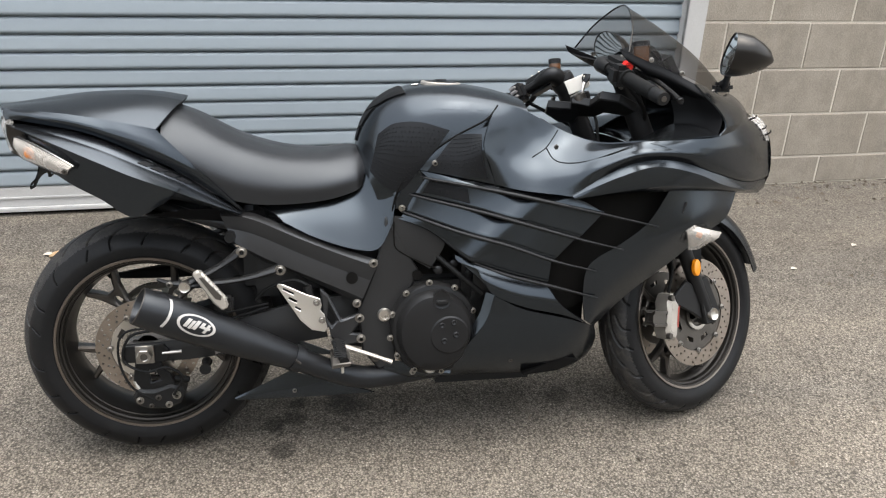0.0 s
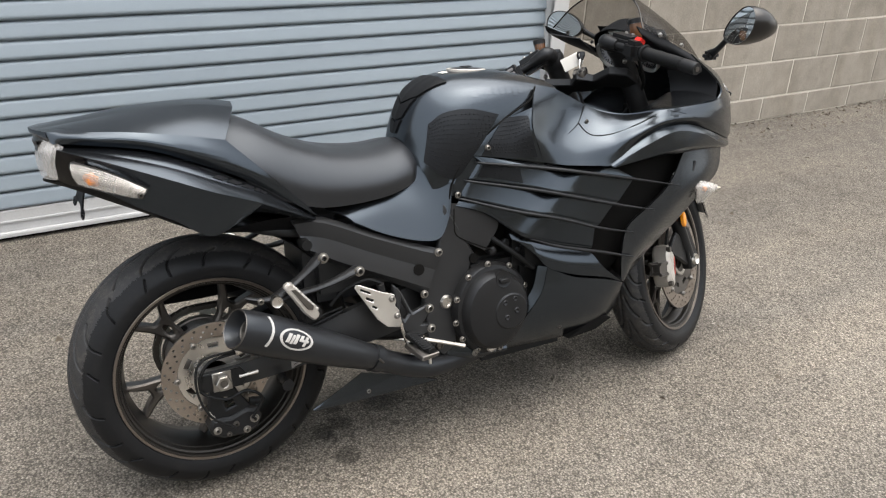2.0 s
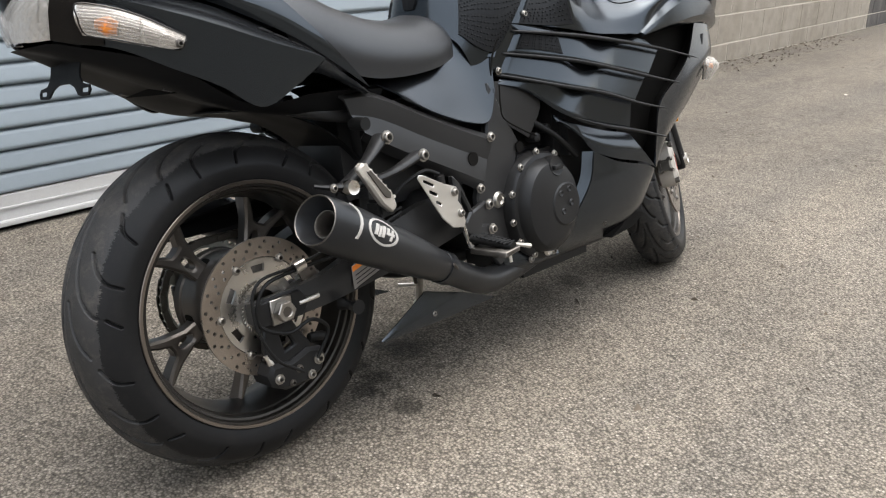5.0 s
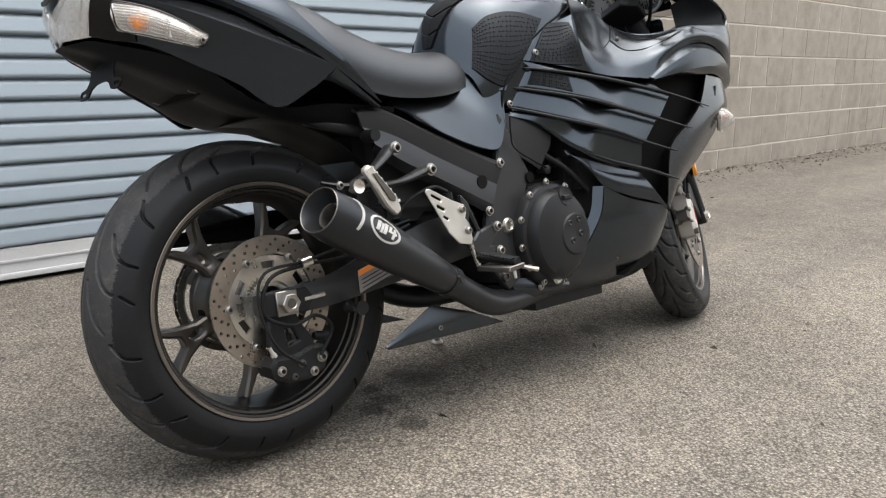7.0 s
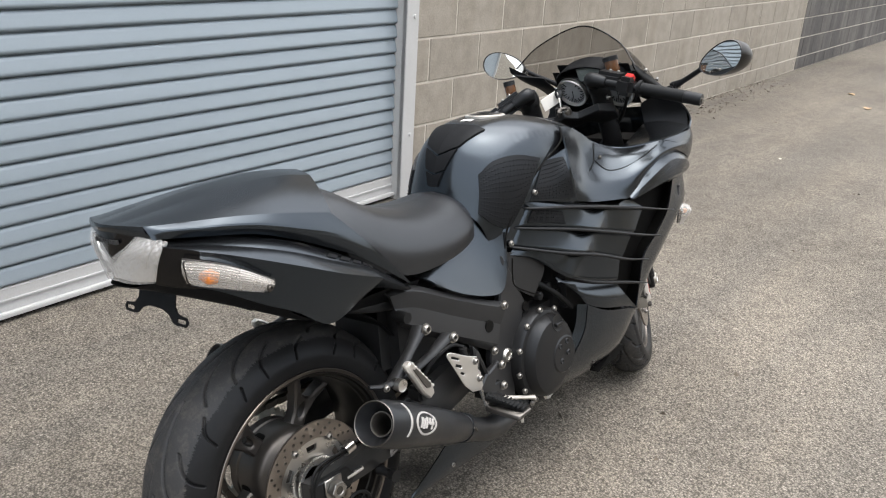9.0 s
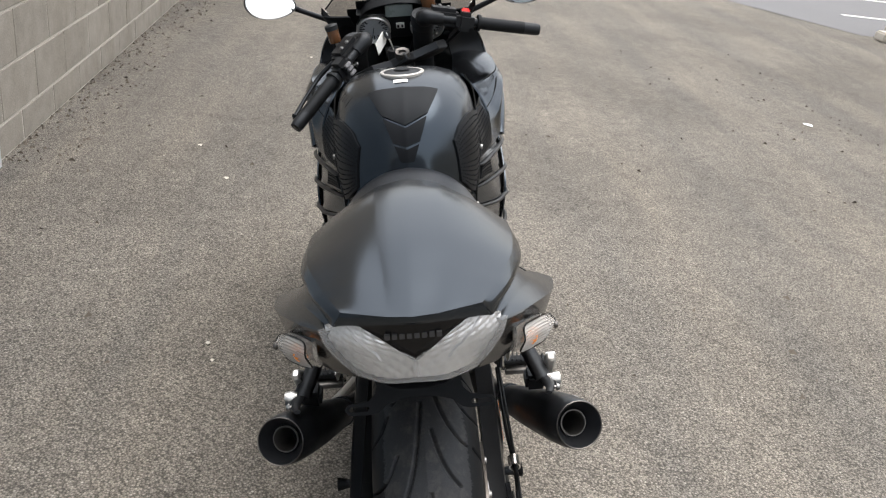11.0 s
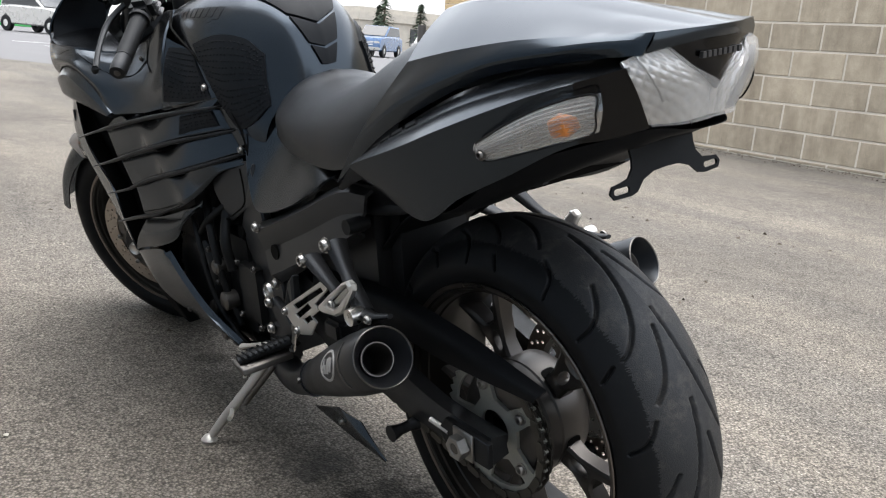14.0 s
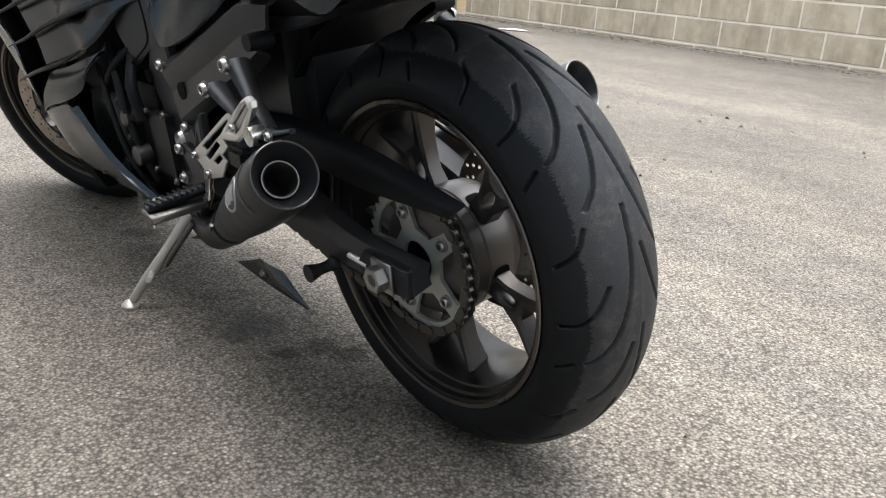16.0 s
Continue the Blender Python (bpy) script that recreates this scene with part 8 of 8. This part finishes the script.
    tube("cable", [mc, Vector((1.26, s * 0.10, 0.90)), Vector((1.27, s * 0.08, 0.80)), Vector((1.26, s * 0.09, 0.70))], 0.0045, grip_rubber, bar, 8, m=STEER)


for s in SIDES:
    handlebar(s)

# ---- instruments ----
DM = Matrix.Translation((1.300, 0.0, 0.965)) @ Matrix.Rotation(radians(-32), 4, "Y")


def dash():
    # local frame: x is the way the dials face backwards, y left, z up
    d = box_geo((-0.005, -0.150, -0.075), (0.05, 0.150, 0.070), 0.03).moved(DM).put("instrument_panel", engine_black, BIKE, "black instrument panel with two round dials")
    hood = surf([[(0.03, -0.120, 0.020), (0.035, -0.088, 0.064), (0.04, 0, 0.085), (0.035, 0.088, 0.064), (0.03, 0.120, 0.020)], [(-0.018, -0.123, 0.020), (-0.018, -0.090, 0.069), (-0.018, 0, 0.090), (-0.018, 0.090, 0.069), (-0.018, 0.123, 0.020)]], 24, 5)
    Geo().add(np.concatenate([hood.reshape(-1, 3), (hood - [0, 0, 0.004]).reshape(-1, 3)]), grid_faces(5, 24) + grid_faces(5, 24, k=120)).moved(DM).put("dial_hood", plastic, d)
    for s in SIDES:
        M = DM @ Matrix.Translation((-0.006, s * 0.078, -0.008)) @ Matrix.Rotation(radians(-90), 4, "Z")
        lathe_geo([(0.004, 0.050), (-0.010, 0.050), (-0.013, 0.047), (-0.010, 0.043), (-0.002, 0.042)], 40).moved(M).put("dial_ring", alu, d, "bright dial ring")
        lathe_geo([(-0.003, 0.0435), (-0.003, 0.0)], 40).moved(M).put("dial_face", dial_face, d, "dark blue-grey dial face")
        for k in range(25):
            a = radians(-50 + 280 * k / 24)
            w = 0.0011 if k % 2 else 0.0017
            r0, r1 = 0.026 if k % 2 == 0 else 0.032, 0.040
            tk = box_geo((r0, -0.0045, -w), (r1, -0.0032, w))
            tk.moved(M @ Matrix.Rotation(a, 4, "Y")).put("dial_tick", engine_black, d, smooth=False)
        box_geo((-0.004, -0.006, -0.001), (0.034, -0.0048, 0.001)).moved(M @ Matrix.Rotation(radians(100), 4, "Y")).put("needle", engine_black, d, smooth=False)
    box_geo((-0.010, -0.040, 0.030), (-0.004, 0.040, 0.078), 0.003).moved(DM).put("lcd_screen", screen_grey, d, "grey instrument display")
    box_geo((-0.010, -0.012, -0.012), (-0.004, 0.012, 0.006), 0.001).moved(DM).put("badge", white_plastic, d)
    for y in (-0.006, 0.006):
        box_geo((-0.0112, y - 0.003, -0.008), (-0.010, y + 0.003, 0.002)).moved(DM).put("badge_mark", engine_black, d, smooth=False)


dash()


# ---- mirrors ----
def mirror(s):
    c = Vector((1.345, s * 0.372, 1.034))
    tube("mirror_stalk", [(1.430, s * 0.190, 0.955), (1.420, s * 0.225, 0.970), (1.392, s * 0.285, 1.000), (1.375, s * 0.320, 1.020)], [0.014, 0.0085, 0.0075, 0.010], engine_black, n=12, label="black mirror stalk")
    box_geo((1.405, min(s * 0.178, s * 0.205), 0.940), (1.455, max(s * 0.178, s * 0.205), 0.965), 0.008).put("mirror_base", engine_black, BIKE)
    M = Matrix.Translation(c) @ Matrix.Rotation(radians(15.5 if s > 0 else -18.5), 4, "Z") @ Matrix.Rotation(radians(9.5 if s > 0 else 8), 4, "Y") @ Matrix.Rotation(radians(s * 12 if s < 0 else 4), 4, "X")
    prof = []
    N = 40
    def outline(k):
        a = 2 * math.pi * k / N
        y = 0.074 * math.cos(a)
        z = 0.043 * math.sin(a) * (1.0 + 0.22 * math.cos(a)) + 0.006 * math.cos(a)
        return s * y, z
    g = Geo()
    rings = []
    for depth, sc in ((-0.004, 0.955), (-0.006, 1.0), (0.004, 1.03), (0.022, 0.98), (0.045, 0.80), (0.065, 0.55), (0.078, 0.22)):
        rings.append([(depth + (0.012 * outline(k)[0] * s / 0.074 if depth > 0.01 else 0), outline(k)[0] * sc, outline(k)[1] * sc) for k in range(N)])
    g.add(np.array(rings).reshape(-1, 3), grid_faces(len(rings), N, wrap_u=True))
    g.f.append(tuple((len(rings) - 1) * N + k for k in range(N)))
    body = g.moved(M).put("mirror_housing", paint_dark, BIKE, "black rear-view mirror")
    g = Geo()
    fr = [(-0.0035 - 0.0022 * (1 - q * q), q) for q in (0, 0.35, 0.7, 0.96)]
    rings = [[(d, outline(k)[0] * q, outline(k)[1] * q) for k in range(N)] for d, q in fr[1:]]
    g.add(np.array(rings).reshape(-1, 3), grid_faces(3, N, wrap_u=True))
    g.f.append(tuple(range(N)))
    g.moved(M).put("mirror_glass", mirror_mat, body, "mirror glass", sharp=80)


for s in SIDES:
    mirror(s)

# ---- posts, gas meter, kerb and the street beyond ----
def post(x, y, h=1.05, r=0.055, mat=None, name="bollard_post", label="dark painted steel post before the gas meter"):
    base = lathe_geo([(0.0, 0.0), (0.0, r), (h - 0.02, r), (h, r * 0.85), (h + 0.004, 0.0)], 20).moved(Matrix.Rotation(radians(90), 4, "X"))
    ob = base.put(name, mat or post_dark)
    ob.location = (x, y, 0)
    return tagged(ob, label, "bollard", "posts")


post(6.66, -5.62, 1.10)
post(8.20, -5.88, 1.10)
post(17.40, 1.26, 1.1, 0.075, yellow_paint, "yellow_bollard", "yellow painted steel bollard by the far wall")
post(17.95, 1.02, 1.1, 0.075, yellow_paint, "yellow_bollard", "yellow painted steel bollard by the far wall")


def gas_meter():
    root = new("gas_meter")
    root.location = (7.42, -6.30, 0)
    root.rotation_euler = (0, 0, radians(35))
    tagged(root, "grey-green gas meter with pipes before the block wall", "gas meter")
    box_geo((-0.19, -0.12, 0.06), (0.19, 0.12, 0.44), 0.05).put("case", meter_green, root)
    box_geo((-0.17, -0.11, 0.42), (0.17, 0.11, 0.64), 0.04).put("upper_case", meter_green, root)
    for k in range(5):
        box_geo((-0.15 + 0.066 * k, 0.105, 0.44), (-0.115 + 0.066 * k, 0.125, 0.62), 0.008).put("rib", meter_green, root)
    box_geo((-0.155, 0.10, 0.40), (0.155, 0.135, 0.435), 0.006).put("flange", line_white, root)
    lathe_geo([(0, 0.0), (0, 0.075), (0.05, 0.085), (0.09, 0.06), (0.12, 0.0)], 20).moved(Matrix.Translation((-0.24, 0.05, 0.70)) @ Matrix.Rotation(radians(180), 4, "Z")).put("regulator", meter_green, root, "round gas regulator")
    tube_geo([(-0.10, 0, 0.62), (-0.10, 0, 0.95)], 0.032, 14).put("riser", pipe_grey, root)
    lathe_geo([(0.0, 0.0), (0.0, 0.05), (0.10, 0.05), (0.14, 0.03), (0.20, 0.03), (0.20, 0.0)], 16).moved(Matrix.Translation((-0.10, 0, 0.78)) @ Matrix.Rotation(radians(90), 4, "X")).put("valve", meter_green, root)
    return root


gas_meter()
pipe = tube_geo([(7.44, -6.50, 0.62), (7.44, -6.52, 0.99), (7.36, -6.62, 1.02), (6.95, -6.98, 1.02), (6.80, -7.03, 1.03), (6.78, -7.03, 1.6), (6.78, -7.03, 3.1)], 0.034, 14, 40)
pipe_ob = tagged(pipe.put("gas_pipe", pipe_grey), "weathered grey gas pipe running to the block wall", "pipe")
tube_geo([(7.30, -6.68, 1.30), (7.28, -6.70, 1.02), (7.27, -6.70, 0.80), (7.22, -6.76, 0.77), (7.02, -6.93, 0.77)], 0.022, 12, 24).put("branch_pipe", pipe_grey, pipe_ob)
for p in ((7.27, -6.70, 0.80), (7.28, -6.70, 1.02), (6.95, -6.98, 1.02), (7.02, -6.93, 0.77)):
    box_geo(Vector(p) - Vector((0.04, 0.04, 0.04)), Vector(p) + Vector((0.04, 0.04, 0.04)), 0.016).put("coupling", pipe_grey, pipe_ob)

tagged(box_geo((8.86, -8.2, 0.0), (9.10, -5.90, 0.12), 0.02).put("kerb", concrete), "worn pale concrete kerb at the end of the wall", "kerb", kind="structure")
for y0 in (-6.45, -9.3):
    g = Geo()
    prof = [(-0.10, 0.0), (-0.09, 0.09), (-0.05, 0.14), (0.05, 0.14), (0.09, 0.09), (0.10, 0.0)]
    n = len(prof)
    for yy, sc in ((y0, 0.9), (y0 - 0.06, 1.0), (y0 - 1.75, 1.0), (y0 - 1.8, 0.9)):
        g.v += [(9.75 + a * sc, yy, b * sc) for a, b in prof]
    g.f = [(r * n + i, r * n + i + 1, r * n + n + i + 1, r * n + n + i) for r in range(3) for i in range(n - 1)] + [tuple(range(n)), tuple(range(3 * n, 4 * n))] + [(r * n, r * n + n, r * n + 2 * n - 1, r * n + n - 1) for r in range(3)]
    tagged(g.put("wheel_stop", concrete), "concrete wheel stop on the parking bay", "wheel stop", "wheel stops")


def car(name, m, mat, label, suv=True):
    root = new(name)
    root.matrix_world = m
    tagged(root, label, "car", "parked cars")
    h = 0.25 if suv else 0.0
    side = [(-2.2, 0.35), (-2.25, 0.75), (-2.15, 1.0 + h * 0.4), (-1.0, 1.08 + h * 0.4), (1.2, 1.05 + h * 0.4), (2.1, 0.95 + h * 0.4), (2.28, 0.75), (2.25, 0.40), (1.75, 0.33), (1.70, 0.55), (1.45, 0.72), (1.20, 0.55), (1.15, 0.33), (-1.15, 0.33), (-1.20, 0.55), (-1.45, 0.72), (-1.70, 0.55), (-1.75, 0.33)]
    bm = plate_bm(side, -0.88, 0.88, (), 0.06)
    part("body", bm, mat, root)
    top = [(-2.0, 1.02 + h * 0.4), (-1.75, 1.48 + h), (0.15, 1.50 + h), (0.95, 1.04 + h * 0.4)]
    part("cabin", plate_bm(top, -0.76, 0.76, (), 0.05), mat, root)
    for s in SIDES:
        part("side_window", plate_bm([(-1.85, 1.10 + h * 0.4), (-1.66, 1.42 + h), (0.08, 1.43 + h), (0.72, 1.10 + h * 0.4)], s * 0.755, s * 0.768, (), 0.004), car_glass, root)
        for x in (-1.45, 1.45):
            w = lathe_geo([(-0.11, 0.16), (-0.11, 0.33), (-0.08, 0.36), (0.08, 0.36), (0.11, 0.33), (0.11, 0.16)], 28, (x, s * 0.80, 0.36)).put("wheel", rubber, root)
            lathe_geo([(s * 0.10, 0.20), (s * 0.105, 0.17), (s * 0.085, 0.05), (s * 0.10, 0.0)], 20, (x, s * 0.80, 0.36)).put("rim", alu, w)
        box_geo((2.20, min(s * 0.5, s * 0.85), 0.72), (2.27, max(s * 0.5, s * 0.85), 0.88), 0.03).put("headlight", reflector_silver, root)
    for z in (0.66, 0.74, 0.82):
        box_geo((2.24, -0.48, z), (2.29, 0.48, z + 0.04), 0.01).put("grille_bar", alu, root)
    box_geo((2.18, -0.90, 0.38), (2.36, 0.90, 0.56), 0.05).put("bumper", car_silver, root)
    box_geo((-2.36, -0.90, 0.40), (-2.18, 0.90, 0.58), 0.05).put("bumper", car_silver, root)
    Geo().add([(0.20, -0.70, 1.47 + h), (0.20, 0.70, 1.47 + h), (0.93, 0.72, 1.09 + h * 0.4), (0.93, -0.72, 1.09 + h * 0.4)], [(0, 1, 2, 3)]).moved(Matrix.Translation((0.02, 0, 0.015))).put("windscreen", car_glass, root)
    return root


def turned_at(x, y, a):
    return Matrix.Translation((x, y, 0)) @ Matrix.Rotation(radians(a), 4, "Z")


car("parked_truck", turned_at(12.15, -11.6, 82), car_white, "white parked truck with a chrome grille by the brick pier")
car("parked_suv", turned_at(40.5, -27.2, 128), car_blue, "dark blue parked sport utility car across the street")
car("parked_van", turned_at(42.0, -9.6, 205), car_silver, "silver parked van across the street")
car("parked_car", turned_at(36.5, -20.5, 120), car_silver, "silver parked car across the street", False)


def conifer(x, y, h):
    root = new("conifer")
    root.location = (x, y, 0)
    tagged(root, "dark green conifer beyond the parking lot", "tree", "conifers")
    tube_geo([(0, 0, 0), (0, 0, h * 0.5), (0, 0, h)], [0.22, 0.14, 0.03], 8).put("trunk", bark, root)
    rnd = random.Random(int(h * 100))
    g = Geo()
    for k in range(420):
        t = rnd.random() ** 0.8
        z = h * (0.12 + 0.86 * t)
        rad = (1 - t) * h * 0.28 * rnd.uniform(0.35, 1.05) + 0.1
        a = rnd.uniform(0, 6.283)
        c = Vector((rad * math.cos(a), rad * math.sin(a), z - rad * 0.25))
        s1 = rnd.uniform(0.25, 0.6)
        d = Vector((math.cos(a), math.sin(a), rnd.uniform(-0.5, 0.1))) * s1
        e = Vector((-math.sin(a), math.cos(a), 0)) * s1 * 0.45
        g.add([c - d * 0.5, c + e, c + d, c - e], [(0, 1, 2), (0, 2, 3)])
    g.put("crown", foliage, root, smooth=False)


for x, y, h in ((78, -53.5, 6.5), (82, -55.5, 5.0), (80, -60, 5.6), (86, -50, 4.6)):
    conifer(x, y, h)
far = new("far_building")
far.location = (96, -80, 0)
tagged(far, "low pale shop building beyond the parking lot", "building")
box_geo((-6, -22, 0), (6, 22, 5.0)).put("wall", concrete, far, smooth=False)
box_geo((-6.3, -22.2, 3.4), (6.2, 22.2, 4.4)).put("fascia", concrete, far, "pale fascia band", smooth=False)
for k in range(7):
    box_geo((-6.1, -20 + 6 * k, 0.6), (-5.95, -16 + 6 * k, 2.8)).put("window", car_glass, far, smooth=False)
tagged(box_geo((59.5, -14.2, 0.0), (60.5, -11.1, 1.75), 0.03).put("green_container", green_board), "green metal container across the street", "container")

# ---- small litter on the asphalt ----
def leaf(x, y, a, size, mat, name="dry_leaf", label="small dry leaf lying on the asphalt", curl=0.25):
    n = 9
    rows = []
    for t in np.linspace(-1, 1, n):
        w = 0.36 * size * math.cos(t * 1.45)
        rows.append([(t * size * 0.5, u * w, 0.004 + curl * size * (0.5 * u * u * (1 - t * t) + 0.12 * t * t)) for u in (-1, -0.4, 0.4, 1)])
    g = np.array(rows)
    geo = Geo().add(np.concatenate([g.reshape(-1, 3), (g - [0, 0, 0.0012]).reshape(-1, 3)]), grid_faces(n, 4) + grid_faces(n, 4, k=4 * n))
    ob = geo.put(name, mat)
    ob.matrix_world = turned_at(x, y, a)
    return tagged(ob, label, "leaf" if name == "dry_leaf" else "litter", "litter on the asphalt")


LEAVES = [(-0.54, 1.23, 20, 0.07), (8.29, 1.18, 60, 0.09), (7.59, 0.84, 10, 0.1), (2.38, 0.85, 10, 0.03), (0.92, 0.63, 10, 0.014), (1.01, 0.66, 10, 0.018), (4.91, 0.7, 10, 0.03), (2.79, 1.05, 30, 0.03), (-0.58, 1.24, 10, 0.04)]
for x, y, a, sz in LEAVES:
    leaf(x, y, a, sz, leaf_mat if sz > 0.05 else concrete)
leaf(4.41, -2.84, 20, 0.085, white_plastic, "paper_scrap", "small white paper scrap lying on the asphalt", 0.08)
leaf(5.95, -6.12, 40, 0.34, white_plastic, "paper_scrap", "white paper strip lying by the block wall", 0.05)


def wall_litter(name, a, b, n, seed, reach, label):
    """Grit, crumbs and leaf bits gathered along the foot of a wall from a to b."""
    rnd = random.Random(seed)
    g = Geo()
    a, b = Vector(a), Vector(b)
    side = Vector((-(b - a).y, (b - a).x, 0)).normalized()
    for _ in range(n):
        p = a + (b - a) * rnd.random() + side * reach * rnd.random() ** 2.2
        s1 = rnd.uniform(0.004, 0.017)
        q = [p + Vector((rnd.uniform(-1, 1), rnd.uniform(-1, 1), 0)).normalized() * s1 * rnd.uniform(0.6, 1.3) for _ in range(3)]
        top = p + Vector((0, 0, s1 * rnd.uniform(0.4, 1.0)))
        g.add([*q, top], [(0, 1, 2), (0, 1, 3), (1, 2, 3), (2, 0, 3)])
    ob = mesh_ob(name, g.v, g.f, grit, smooth=False)
    tagged(ob, label, "debris", kind="stuff")


wall_litter("wall_grit", (8.0, -7.10, 0), (-6.0, -6.62, 0), 2600, 3, -0.35, "dark grit and leaf bits along the foot of the block wall")
wall_litter("wall_grit", (2.36, 1.80, 0), (8.5, 2.10, 0), 900, 5, -0.30, "dark grit and leaf bits along the foot of the block wall")
wall_litter("loose_grit", (-3.0, -3.2, 0), (7.0, -3.2, 0), 500, 9, 4.8, "loose crumbs of stone scattered on the asphalt")
